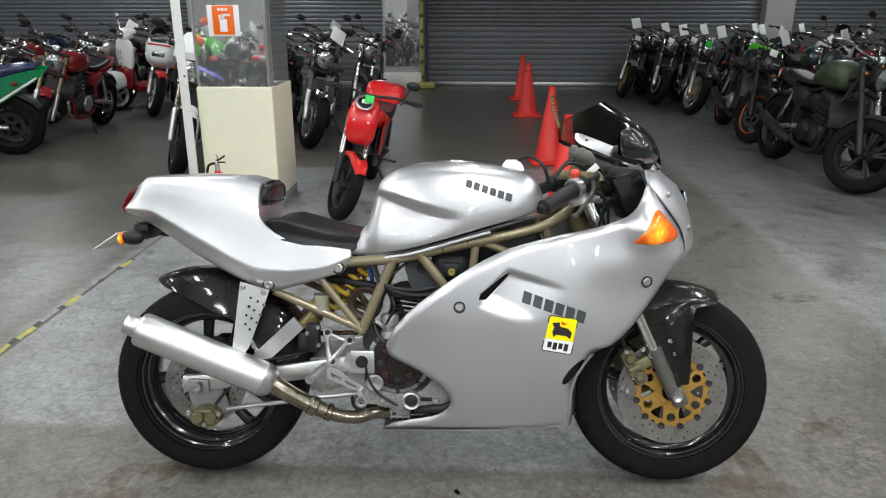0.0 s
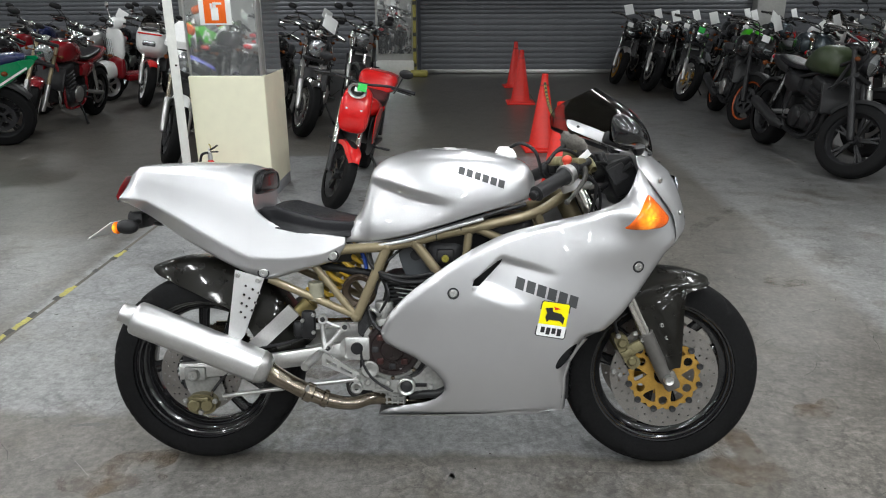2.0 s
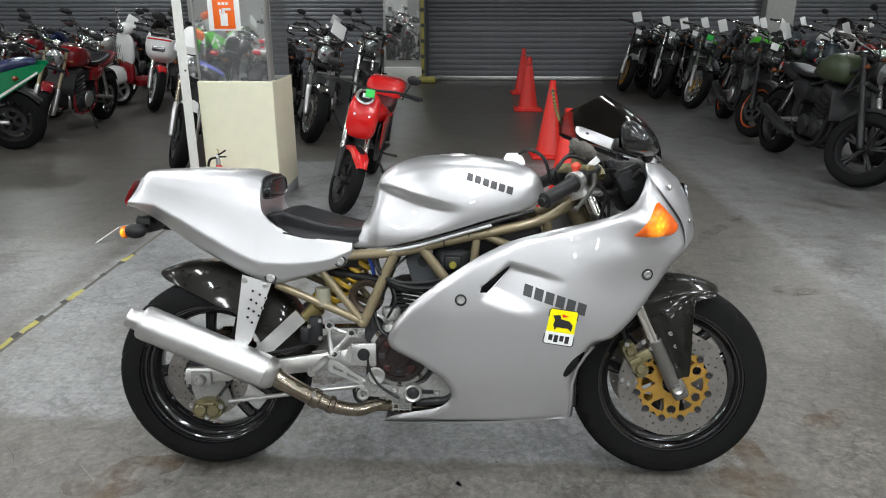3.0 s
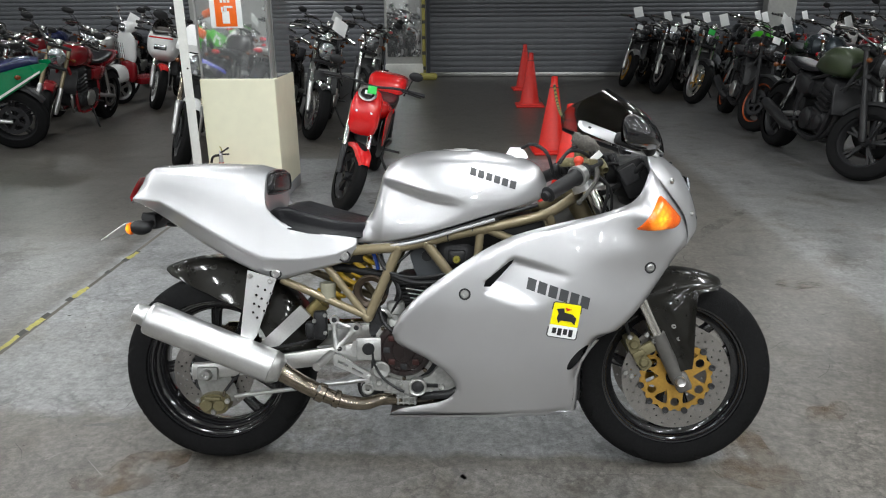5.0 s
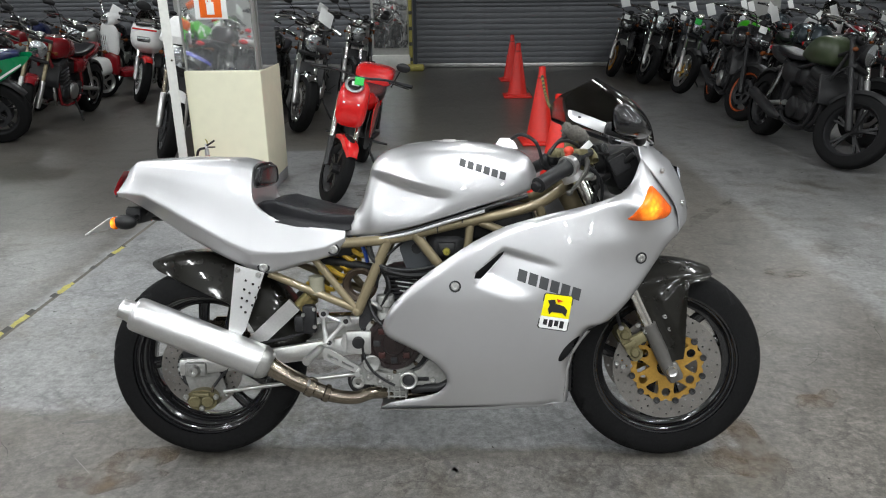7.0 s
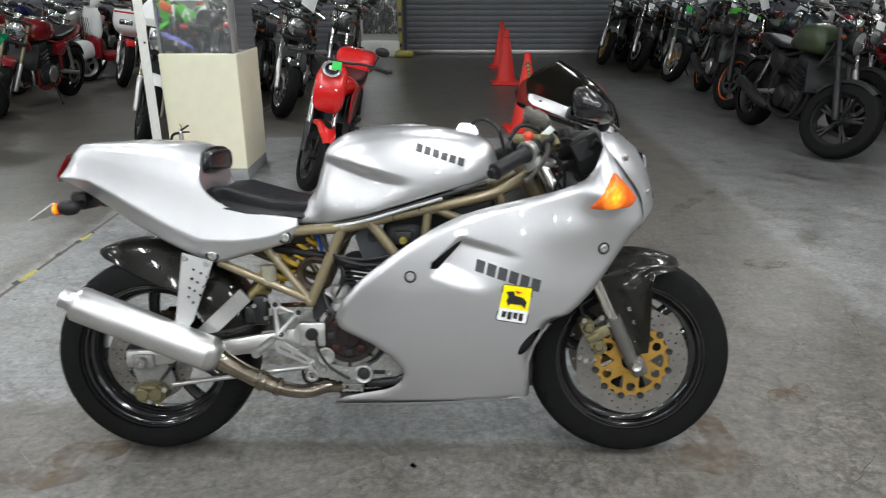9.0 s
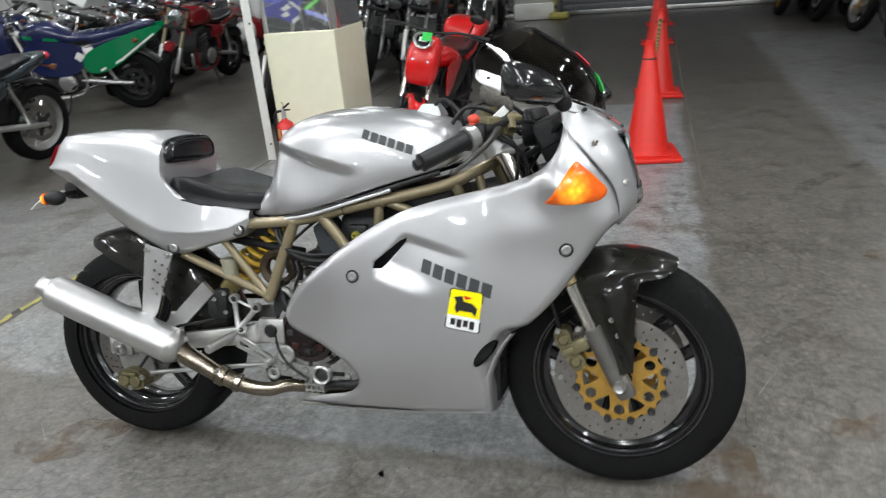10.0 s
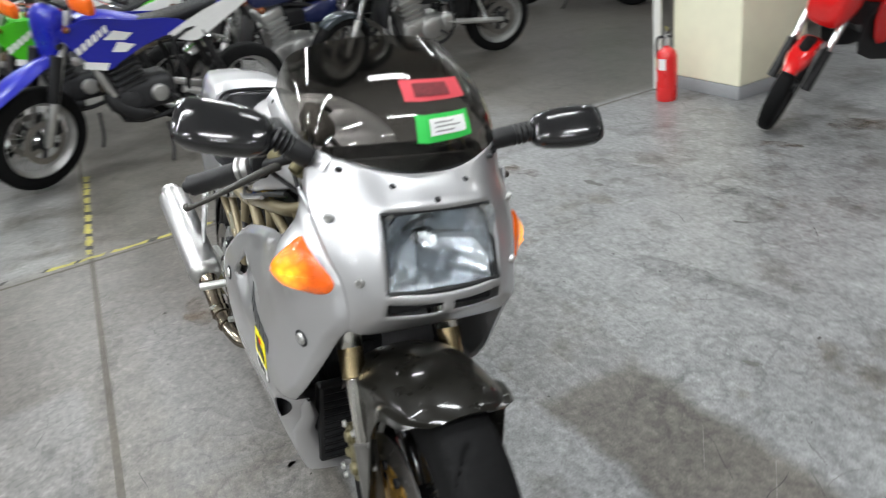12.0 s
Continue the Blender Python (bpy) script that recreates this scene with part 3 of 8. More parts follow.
for z in (0.12, 0.95):
    part("screw", bolt(G(), 0.012, -0.004, z, 0.007), STEEL, post)

# sign with an extinguisher pictogram
sign = thing("extinguisher_sign", "orange-red fire extinguisher sign on white card", "sign", pose(-1.565, 3.107, 1.305))
part("card", G().box((0, 0, 0), (0.215, 0.004, 0.20), 0.001), PAPER, sign)
part("panel", G().box((0, -0.004, 0.004), (0.145, 0.003, 0.185), 0.001), ORANGE, sign, "orange-red panel")
for c, s in (((0, -0.0065, -0.03), (0.05, 0.002, 0.08)), ((0.0, -0.0065, 0.02), (0.022, 0.002, 0.03)), ((0.02, -0.0065, 0.036), (0.06, 0.002, 0.014)), ((-0.022, -0.0065, 0.02), (0.014, 0.002, 0.034))):
    part("pictogram", G().box(c, s, 0.0008), PAPER, sign)
for k in range(3):
    part("text_bar", G().box((-0.024 + k * 0.024, -0.0065, 0.072), (0.018, 0.002, 0.016), 0.0005), PAPER, sign)

# fire extinguisher
ext = thing("fire_extinguisher", "red fire extinguisher with white labels beside the column", "extinguisher", pose(-1.628, 2.89, 0) @ Matrix.Diagonal((0.8, 0.8, 0.79, 1)))
RED_TANK = mat("extinguisher_red", (0.66, 0.02, 0.02), 0.28, vary=0.08, coat=0.4)
R90 = pose(0, 0, 0, 90)
part("cylinder", G().lathe([(0.005, 0.001), (0.0, 0.07), (0.01, 0.076), (0.05, 0.077), (0.335, 0.077), (0.37, 0.068), (0.395, 0.045), (0.405, 0.025), (0.42, 0.020), (0.422, 0.001)], 32, R90), RED_TANK, ext)
part("valve", G().lathe([(0.415, 0.019), (0.46, 0.019), (0.47, 0.015), (0.49, 0.02), (0.5, 0.012), (0.52, 0.012), (0.52, 0.001)], 14, R90), BRUSHED, ext)
part("lever", G().tube([(0, 0, 0.505), (0.03, -0.02, 0.52), (0.085, -0.04, 0.555)], 0.008).tube([(0, 0, 0.49), (0.04, -0.02, 0.495), (0.085, -0.04, 0.5)], 0.007), BLACK, ext)
part("pin", G().tube([(0.01, 0, 0.51), (0.012, -0.01, 0.545), (0.0, -0.01, 0.56)], 0.005), HAZARD_YELLOW, ext, "yellow safety pin")
part("hose", G().tube([(-0.01, -0.01, 0.485), (-0.06, -0.03, 0.47), (-0.085, -0.02, 0.38), (-0.084, -0.01, 0.22)], 0.011), BLACK, ext)
for a, z, s, mt in ((-70, 0.29, (0.06, 0.085), PAPER), (-115, 0.30, (0.03, 0.08), HAZARD_YELLOW), (-122, 0.19, (0.035, 0.08), PAPER)):
    arc = [radians(a) + s[0] / 0.0775 * (k / 6 - 0.5) for k in range(7)]
    rings = [[(0.0778 * math.cos(t), 0.0778 * math.sin(t), z + dz) for t in arc] for dz in (-s[1] / 2, s[1] / 2)]
    part("label_sticker", G().loft(rings, False, False, flip=False), mt, ext)

# cones
def cone(x, y, turn=0):
    root = thing("traffic_cone", "red plastic traffic cone on a square base", "cone", pose(x, y, 0, 0, 0, turn), group="traffic cones")
    part("base", G().box((0, 0, 0.015), (0.38, 0.38, 0.03), 0.012).box((0, 0, 0.035), (0.28, 0.28, 0.02), 0.01), CONE_RED, root)
    part("body", G().lathe([(0.04, 0.14), (0.06, 0.128), (0.62, 0.038), (0.625, 0.034), (0.7, 0.03), (0.705, 0.024), (0.68, 0.02), (0.6, 0.02)], 32, R90), CONE_RED, root)
    part("band", G().lathe([(0.600, 0.040), (0.601, 0.0432), (0.608, 0.0424), (0.609, 0.038)], 24, R90), DARK, root)
    return root


CONES = [(0.765, 3.05, 8), (0.85, 4.92, 4), (0.87, 8.05, 0), (0.92, 9.95, 3)]
for c in CONES:
    cone(*c)
for (xa, ya, _), (xb, yb, _) in zip(CONES, CONES[1:]):
    pts = []
    for k in range(13):
        t = k / 12
        pts.append(Vector((xa + (xb - xa) * t, ya + (yb - ya) * t, 0.63 - 0.13 * 4 * t * (1 - t))))
    pts = catmull(pts, 3)
    if yb > 6:
        break
    chain = thing("barrier_chain", "yellow and black plastic chain hung between the cones", "chain")
    for k in range(len(pts) - 1):
        part("link", G().tube([pts[k], pts[k + 1]], 0.013, 8, 1), HAZARD_YELLOW if k % 2 else HAZARD_BLACK, chain)

# yellow-black tape, floor joints and marks
def tape(x0, y0, x1, y1, w=0.042, name="hazard_tape"):
    root = thing(name, "worn yellow and black hazard tape stuck on the floor", "floor tape", kind="structure")
    d = Vector((x1 - x0, y1 - y0, 0))
    u = d.normalized()
    side_ = Vector((-u.y, u.x, 0))
    rng = random.Random(int(x0 * 100 + y0 * 10) % 97)
    pos = 0.0
    while pos < d.length - 0.02:
        length, black = rng.uniform(0.09, 0.17), rng.uniform(0.02, 0.06)
        for ln, mt in ((length, HAZARD_YELLOW), (black, HAZARD_BLACK)):
            if rng.random() < 0.9:
                p, q = (Vector((x0, y0, 0.0015)) + u * min(k, d.length) for k in (pos, pos + ln))
                left, right, low_ = [], [], []
                for k in range(7):
                    c = p.lerp(q, k / 6)
                    left.append(c + side_ * (w / 2 - rng.uniform(0, 0.35) * w * (mt is HAZARD_YELLOW)) + u * 0.02)
                    low_.append(c - side_ * (w / 2 - rng.uniform(0, 0.3) * w))
                part("tape_piece", G().loft([low_, left], False, False), mt, root)
            pos += ln


tape(-1.93, -1.0, -1.85, 1.98)
tape(-3.4, -0.42, -1.98, -0.47)
JOINT = mat("joint_filler", (0.10, 0.09, 0.075), 0.7, vary=0.3)
for x0, y0, x1, y1 in ((-9, -0.40, 2.2, -0.50), (-1.86, -5, -1.86, 9.5), (1.06, 2.2, 1.08, 9.0)):
    d = Vector((x1 - x0, y1 - y0, 0)).normalized()
    s = Vector((-d.y, d.x, 0)) * 0.011
    a, b = Vector((x0, y0, 0.0008)), Vector((x1, y1, 0.0008))
    tagged(part("floor_joint", G().add([a - s, b - s, b + s, a + s], [(0, 1, 2, 3)]), JOINT), "narrow dark joint in the concrete floor", "joint", kind="structure")


def blob(x, y, rx, ry, material, label, turn=0.0, seed=0, lift=0.0012):
    rng, pts = random.Random(seed), []
    ph = [rng.uniform(0, 6.28) for _ in range(5)]
    for k in range(40):
        t = 2 * math.pi * k / 40
        r = 1 + 0.22 * math.sin(2 * t + ph[0]) + 0.16 * math.sin(3 * t + ph[1]) + 0.1 * math.sin(5 * t + ph[2]) + 0.07 * math.sin(9 * t + ph[3])
        a, c = rx * r * math.cos(t), ry * r * math.sin(t)
        pts.append((x + a * math.cos(turn) - c * math.sin(turn), y + a * math.sin(turn) + c * math.cos(turn), lift))
    tagged(part("floor_stain", G().add(pts, [tuple(range(40))]), material), label, "stain", kind="structure")


OIL = mat("oil_mark", (0.11, 0.105, 0.10), 0.5, vary=0.4, scale=30)
for k, (x, y, rx, ry, tn) in enumerate(((-0.75, -0.32, 0.022, 0.01, 0.5), (-0.34, -0.22, 0.03, 0.012, 0.9), (0.07, -0.06, 0.035, 0.009, 1.2), (-1.17, 0.2, 0.05, 0.012, 0.1), (0.06, -0.03, 0.03, 0.012, -0.9), (1.6, 2.0, 0.05, 0.018, 0), (0.50, 1.22, 0.03, 0.01, 0.4), (-0.9, 1.75, 0.05, 0.02, 0.2), (-0.15, 1.9, 0.03, 0.012, 0.6))):
    blob(x, y, rx, ry, OIL, "small black mark on the concrete floor", tn, k)

RUST = stain_material("rust_smear", (0.13, 0.088, 0.05), 0.55, 0.6)
SOOT = stain_material("tyre_smear", (0.05, 0.048, 0.045), 0.6, 0.3)
for k, (x, y, rx, ry, tn) in enumerate(((-0.94, -0.06, 0.17, 0.09, 0.2), (0.98, 0.07, 0.10, 0.19, 0.25), (-0.48, 3.18, 0.22, 0.09, 0.4), (-0.63, 2.67, 0.1, 0.04, 0.2), (0.47, 2.97, 0.14, 0.07, 1.0), (-0.12, 4.15, 0.12, 0.05, 0.2), (0.78, -0.42, 0.10, 0.05, 0.3), (0.62, -0.62, 0.06, 0.05, 0), (-0.42, 0.62, 0.12, 0.07, 0.5), (1.75, 1.55, 0.12, 0.06, 0.2), (1.35, 0.35, 0.10, 0.05, 0.8), (-1.3, 1.6, 0.12, 0.05, 0.1))):
    blob(x, y, rx, ry, RUST, "faint rust-brown smear on the concrete floor", tn, 20 + k, 0.0016)
for k, (x, y, rx, ry, tn) in enumerate(((0.1, -0.55, 0.32, 0.05, 0.15), (-0.9, -0.45, 0.3, 0.045, -0.1), (1.25, 0.85, 0.28, 0.04, 0.9), (-1.1, 0.75, 0.3, 0.05, 0.1), (0.0, 1.45, 0.35, 0.05, 0.3), (-0.7, 2.05, 0.4, 0.05, 0.2), (1.5, -0.35, 0.25, 0.05, 1.2), (1.7, 2.6, 0.3, 0.05, 0.9), (-2.4, 0.4, 0.35, 0.06, 0.1), (0.3, 3.1, 0.4, 0.06, -0.2))):
    blob(x, y, rx, ry, SOOT, "dark tyre smear on the concrete floor", tn, 40 + k, 0.002)

# hairline scratches and small specks of dirt, too many to count
rng = random.Random(11)
for nm, mt, lab, count, wide in (("floor_scratches", mat("scratch_pale", (0.26, 0.255, 0.245), 0.5, vary=0.2), "pale hairline scratches in the concrete floor", 46, 0.0007),
                                 ("floor_scratches", mat("scratch_dark", (0.05, 0.048, 0.044), 0.6, vary=0.2), "dark hairline cracks and scuffs in the concrete floor", 80, 0.0010)):
    g = G()
    for k in range(count):
        x, y = rng.uniform(-2.2, 2.6), rng.uniform(-1.3, 4.2)
        if k % 3 == 0:
            x, y = rng.gauss(1.2, 0.35), rng.gauss(0.9, 0.5)
        a, n = rng.uniform(0, math.pi), rng.randint(4, 9)
        bend = rng.uniform(-0.05, 0.05) if mt.name == "scratch_dark" else 0.0
        left, right = [], []
        for q in range(n):
            w_ = wide * rng.uniform(0.4, 1.3) * (0.25 if q in (0, n - 1) else 1)
            left.append((x - w_ * math.sin(a), y + w_ * math.cos(a), 0.0022))
            right.append((x + w_ * math.sin(a), y - w_ * math.cos(a), 0.0022))
            step = rng.uniform(0.012, 0.034)
            x, y, a = x + step * math.cos(a), y + step * math.sin(a), a + bend + rng.uniform(-0.3, 0.3) * (mt.name == "scratch_dark")
        g.loft([right, left], False, False)
    tagged(part(nm, g, mt), lab, "scratches", kind="stuff")
g = G()
for k in range(420):
    x, y, r = rng.uniform(-2.6, 3.2), rng.uniform(-1.3, 4.6), rng.uniform(0.0015, 0.005) * (2.2 if k % 17 == 0 else 1)
    t0, flat = rng.uniform(0, 6.28), rng.uniform(0.35, 0.9)
    ring = []
    for q in range(7):
        t, rr = 2 * math.pi * q / 7, r * rng.uniform(0.6, 1.25)
        u, v = rr * math.cos(t), rr * flat * math.sin(t)
        ring.append((x + u * math.cos(t0) - v * math.sin(t0), y + u * math.sin(t0) + v * math.cos(t0), 0.0026))
    g.add(ring, [tuple(range(7))])
tagged(part("floor_specks", g, mat("speck_dark", (0.045, 0.04, 0.033), 0.7, vary=0.3)), "small dark specks of dirt scattered on the floor", "dirt", kind="stuff")

# lamps on the ceiling: each fitting has a white tray and two tubes
for lx, ly, w in LAMPS:
    fit_root = thing("ceiling_light", "white twin-tube fluorescent ceiling fitting", "lamp", pose(lx, ly, CEIL), group="ceiling lights")
    part("tray", G().box((0, 0, -0.03), (0.2, 1.28, 0.06), 0.008), WHITE, fit_root)
    part("rod", G().box((0, 0.0, -0.13), (0.02, 0.02, 0.15), 0.003), WHITE, fit_root)
    part("reflector", G().loft([[(-0.14, y, -0.25), (-0.06, y, -0.2), (0.06, y, -0.2), (0.14, y, -0.25)] for y in (-0.64, 0.64)], False, False), WHITE, fit_root)
    for sx in (-0.05, 0.05):
        part("tube", G().tube([(sx, -0.6, -0.25), (sx, 0.6, -0.25)], 0.016, 12, 1), TUBE, fit_root, "fluorescent tube")


# ---- the silver motorcycle ----
LEANING = 11.5
hero = thing("motorcycle", "silver full-fairing sport motorcycle with bronze frame on its side stand", "motorcycle", pose(0, 0.052, 0, -LEANING))
FRONT, REAR = Vector((0.706, 0, 0.301)), Vector((-0.683, 0, 0.300))


def tyre_mesh(radius, width, rim_r, grooves=9, n=360, seed=0, sweep=0.55):
    """A road tyre with rounded crown and cut curved grooves."""
    half, prof = width / 2, []
    m = 30
    for k in range(m + 1):
        a = -1 + 2 * k / m
        y = half * math.sin(a * 1.5) / math.sin(1.5)
        s = abs(a)
        r = radius - (radius - rim_r) * (0.30 * s ** 2 + 0.7 * s ** 6)
        prof.append((y, r, a))
    g, rings = G(), []
    for i in range(n + 1):
        t = 2 * math.pi * i / n
        ring = []
        for y, r, a in prof:
            cut = 0.0
            if abs(a) < 0.82:
                u = (t * grooves / (2 * math.pi) + sweep * abs(a) ** 1.3 + (0.5 if a > 0 else 0)) % 1.0
                d = abs(u - 0.5) * 2 * math.pi * radius / grooves
                if 0.07 < abs(a) < 0.78 and d < 0.0075:
                    cut = 0.0065
                u2 = (t * grooves / (2 * math.pi) + 0.3 - sweep * 0.5 * abs(a) + (0.5 if a > 0 else 0)) % 1.0
                d2 = abs(u2 - 0.5) * 2 * math.pi * radius / grooves
                if 0.34 < abs(a) < 0.8 and d2 < 0.004:
                    cut = 0.0035
            ring.append(((r - cut) * math.cos(t), y, (r - cut) * math.sin(t)))
        rings.append(ring)
    return g.loft(rings, False, False)


def wheel_rim(rim_r, width):
    h = width / 2
    half_ = [(h, rim_r + 0.006), (h + 0.0035, rim_r + 0.001), (h + 0.003, rim_r - 0.005), (h - 0.003, rim_r - 0.008), (h - 0.008, rim_r - 0.0085), (h - 0.0095, rim_r - 0.013), (h - 0.014, rim_r - 0.0155), (h - 0.026, rim_r - 0.0175), (h - 0.030, rim_r - 0.024), (h * 0.4, rim_r - 0.035)]
    return G().lathe([(-y, r) for y, r in half_] + [(0, rim_r - 0.038)] + half_[::-1], 96)


def three_spokes(rim_r, width, turn):
    g = G()
    for k in range(3):
        for side in (-1, 1):
            a = turn + 2 * math.pi * k / 3
            rows = []
            for q in range(7):
                t = q / 6
                r = 0.035 + (rim_r - 0.03 - 0.035) * t
                off = side * (0.018 + 0.030 * math.sin(t * 1.5)) / max(r, 0.04)
                w, h = 0.013 + 0.006 * t, 0.018 - 0.004 * t
                c, s = math.cos(a + off), math.sin(a + off)
                o = Vector((r * c, 0, r * s))
                tn = Vector((-s, 0, c))
                rows.append([o + tn * w * math.cos(b) + Vector((0, h * math.sin(b), 0)) for b in (2 * math.pi * j / 10 for j in range(10))])
            g.loft(rows)
    g.lathe([(-0.05, 0.02), (-0.05, 0.032), (-0.03, 0.045), (0.03, 0.045), (0.05, 0.032), (0.05, 0.02)], 32)
    return g


def drilled_ring(r0, r1, y, thick, rows, notch=0):
    """A brake disc with drilled holes."""
    outer, inner = circle2(0, 0, r1, 84), circle2(0, 0, r0, 60)
    holes = [inner]
    for rr, cnt, ph in rows:
        holes += [circle2(rr * math.cos(ph + 2 * math.pi * k / cnt), rr * math.sin(ph + 2 * math.pi * k / cnt), 0.0034, 6) for k in range(cnt)]
    return G().plate(outer, lambda u, v, d: (u, y + d, v), thick, holes)


def carrier(r, y, thick):
    """The gold carrier of a disc: scalloped edge, triangular and round openings."""
    outer = []
    for k in range(120):
        t = 2 * math.pi * k / 120
        outer.append(((r - 0.007 * max(0, math.cos(12 * t)) ** 3) * math.cos(t), (r - 0.007 * max(0, math.cos(12 * t)) ** 3) * math.sin(t)))
    holes = [circle2(0, 0, 0.03, 24)]
    for k in range(6):
        t = 2 * math.pi * k / 6
        c, s = math.cos(t), math.sin(t)
        tri_pts = [(0.05, 0.0), (0.086, -0.021), (0.086, 0.021)]
        holes.append([(x * c - z * s, x * s + z * c) for x, z in open2([tri_pts[0], tri_pts[1], tri_pts[2], tri_pts[0]], 3)[:-1]])
        c, s = math.cos(t + math.pi / 6), math.sin(t + math.pi / 6)
        holes.append(circle2(0.08 * c, 0.08 * s, 0.0135, 14))
    return G().plate(outer, lambda u, v, d: (u, y + d, v), thick, holes)


def hero_wheel(name, centre, radius, width, rim_r, turn, label):
    w = new(name)
    w.parent, w.location = hero, centre
    tagged(w, label)
    part("tyre", tyre_mesh(radius, width, rim_r), RUBBER, w, "black road tyre with curved grooves", 60)
    part("rim", wheel_rim(rim_r, width * 0.86), GLOSS_BLACK, w, "gloss black rim")
    part("spokes", three_spokes(rim_r, width, turn), GLOSS_BLACK, w)
    part("valve", G().tube([(rim_r * 0.62, -0.02, -rim_r * 0.62), (rim_r * 0.55, -0.035, -rim_r * 0.55)], 0.004, 8, 1), BLACK, w)
    return w


fw = hero_wheel("front_wheel", FRONT, 0.295, 0.122, 0.2165, 0.6, "front wheel with twin drilled discs")
for side in (-1, 1):
    y = side * 0.072 - (0.0025)
    part("brake_disc", drilled_ring(0.108, 0.160, y, 0.005, ((0.119, 24, 0), (0.134, 24, 0.13), (0.149, 24, 0.03))), DISC, fw, "drilled steel brake disc")
    part("disc_carrier", carrier(0.108, y - 0.001 + (side < 0) * -0.001, 0.006), GOLD, fw, "gold anodised carrier")
    for k in range(12):
        t = 2 * math.pi * (k + 0.5) / 12
        bob = G().lathe([(0, 0.0001), (0, 0.0095), (-0.006, 0.0095), (-0.006, 0.0045), (-0.003, 0.0001)], 12, pose(0.1075 * math.cos(t), y - 0.003 if side < 0 else y + 0.011, 0.1075 * math.sin(t)))
        part("bobbin", bob, DARK, fw)
rw = hero_wheel("rear_wheel", REAR, 0.292, 0.162, 0.2165, 1.4, "rear wheel with a wide tyre")
part("brake_disc", drilled_ring(0.075, 0.122, -0.095, 0.005, ((0.088, 20, 0), (0.1, 20, 0.15), (0.111, 20, 0.05))), DISC, rw, "drilled rear brake disc")
part("disc_carrier", carrier(0.078, -0.094, 0.004), DARK, rw)
part("sprocket", G().plate([(r * math.cos(t), r * math.sin(t)) for k in range(80) for t, r in [(2 * math.pi * k / 80, 0.10 + 0.006 * (k % 2))]], lambda u, v, d: (u, 0.1 + d, v), 0.006, [circle2(0, 0, 0.05, 24)]), STEEL, rw)

# front fork
def line(a, b, t):
    return Vector(a) + (Vector(b) - Vector(a)) * t


WARM_CHROME = mat("warm_chrome", (0.74, 0.72, 0.68), 0.14, 1.0, vary=0.15)
FORK_BRASS = mat("fork_brass", (0.42, 0.33, 0.19), 0.25, 1.0, vary=0.15)
fork = new("front_fork")
fork.parent = hero
for side in (-1, 1):
    y = side * 0.103
    low, top = Vector((0.712, y, 0.285)), Vector((0.425, y, 0.872))
    at = lambda t: tuple(line(low, top, t))
    part("lower_leg", G().tube([at(0.0), at(0.03), at(0.06), at(0.22), at(0.255), at(0.26)], [0.016, 0.021, 0.0215, 0.0215, 0.0225, 0.019], 20, 1), mat("fork_grey", (0.125, 0.12, 0.112), 0.45, 0.4, vary=0.15) if side < 0 else bpy.data.materials["fork_grey"], fork, "dull grey lower fork leg")
    part("stanchion", G().tube([at(0.255), at(0.53)], 0.0172, 20, 1), WARM_CHROME, fork, "chrome fork tube")
    part("upper_tube", G().tube([at(0.525), at(0.53), at(0.6), at(0.97), at(1.0)], [0.022, 0.0245, 0.0245, 0.0245, 0.022], 20, 1), WARM_CHROME, fork, "chrome upper fork tube")
    part("fork_cap", G().tube([at(0.99), at(1.02), at(1.025)], [0.022, 0.02, 0.012], 6, 1), ALLOY, fork)
    part("axle_clamp", G().box((0, 0, 0), (0.046, 0.034, 0.062), 0.012, pose(0.715, y, 0.294, 0, -26, 0)), bpy.data.materials["fork_grey"], fork)
    cl, tilt = G(), pose(0.588, side * 0.083, 0.380, 0, -30, 0)
    body = curve2([(-0.018, 0.050), (-0.006, 0.056), (0.012, 0.052), (0.019, 0.038), (0.013, 0.016), (0.016, 0.0), (0.013, -0.016), (0.019, -0.038), (0.012, -0.052), (-0.006, -0.056), (-0.018, -0.048), (-0.022, 0.0)], 3)
    cl.plate(body, lambda u, v, d: tuple(tilt @ Vector((u, side * (0.026 - d), v))), 0.05)
    cl.box((0.024, side * 0.022, 0.0), (0.05, 0.02, 0.034), 0.007, tilt)
    cl.box((-0.004, side * 0.030, 0.0), (0.036, 0.010, 0.018), 0.004, tilt)
    calip = part("caliper", cl, CALIPER, fork, "olive-gold four-piston brake caliper")
    for dz in (-0.031, 0.031):
        part("piston_cap", G().lathe([(0, 0.0001), (0, 0.010), (-side * 0.004, 0.014), (-side * 0.012, 0.015)], 20, tilt @ pose(-0.002, side * 0.034, dz)), CALIPER, calip)
    for bx, bz in ((0.628, 0.418), (0.548, 0.322), (0.606, 0.436), (0.566, 0.312), (0.558, 0.428)):
        part("caliper_bolt", bolt(G(), bx, side * 0.112, bz, 0.0075, side), ALLOY, calip)
    part("brake_hose", G().tube([(0.56, side * 0.09, 0.43), (0.54, side * 0.1, 0.5), (0.53, side * 0.09, 0.58), (0.48, side * 0.06, 0.72), (0.44, side * 0.05, 0.85)], 0.005, 8), BLACK, fork)
part("axle", G().tube([(FRONT.x + 0.0, -0.132, FRONT.z), (FRONT.x, 0.132, FRONT.z)], 0.012, 16, 1).lathe([(-0.132, 0.006), (-0.136, 0.013), (-0.13, 0.015), (-0.12, 0.015)], 16, pose(FRONT.x, 0, FRONT.z)), ALLOY, fork)
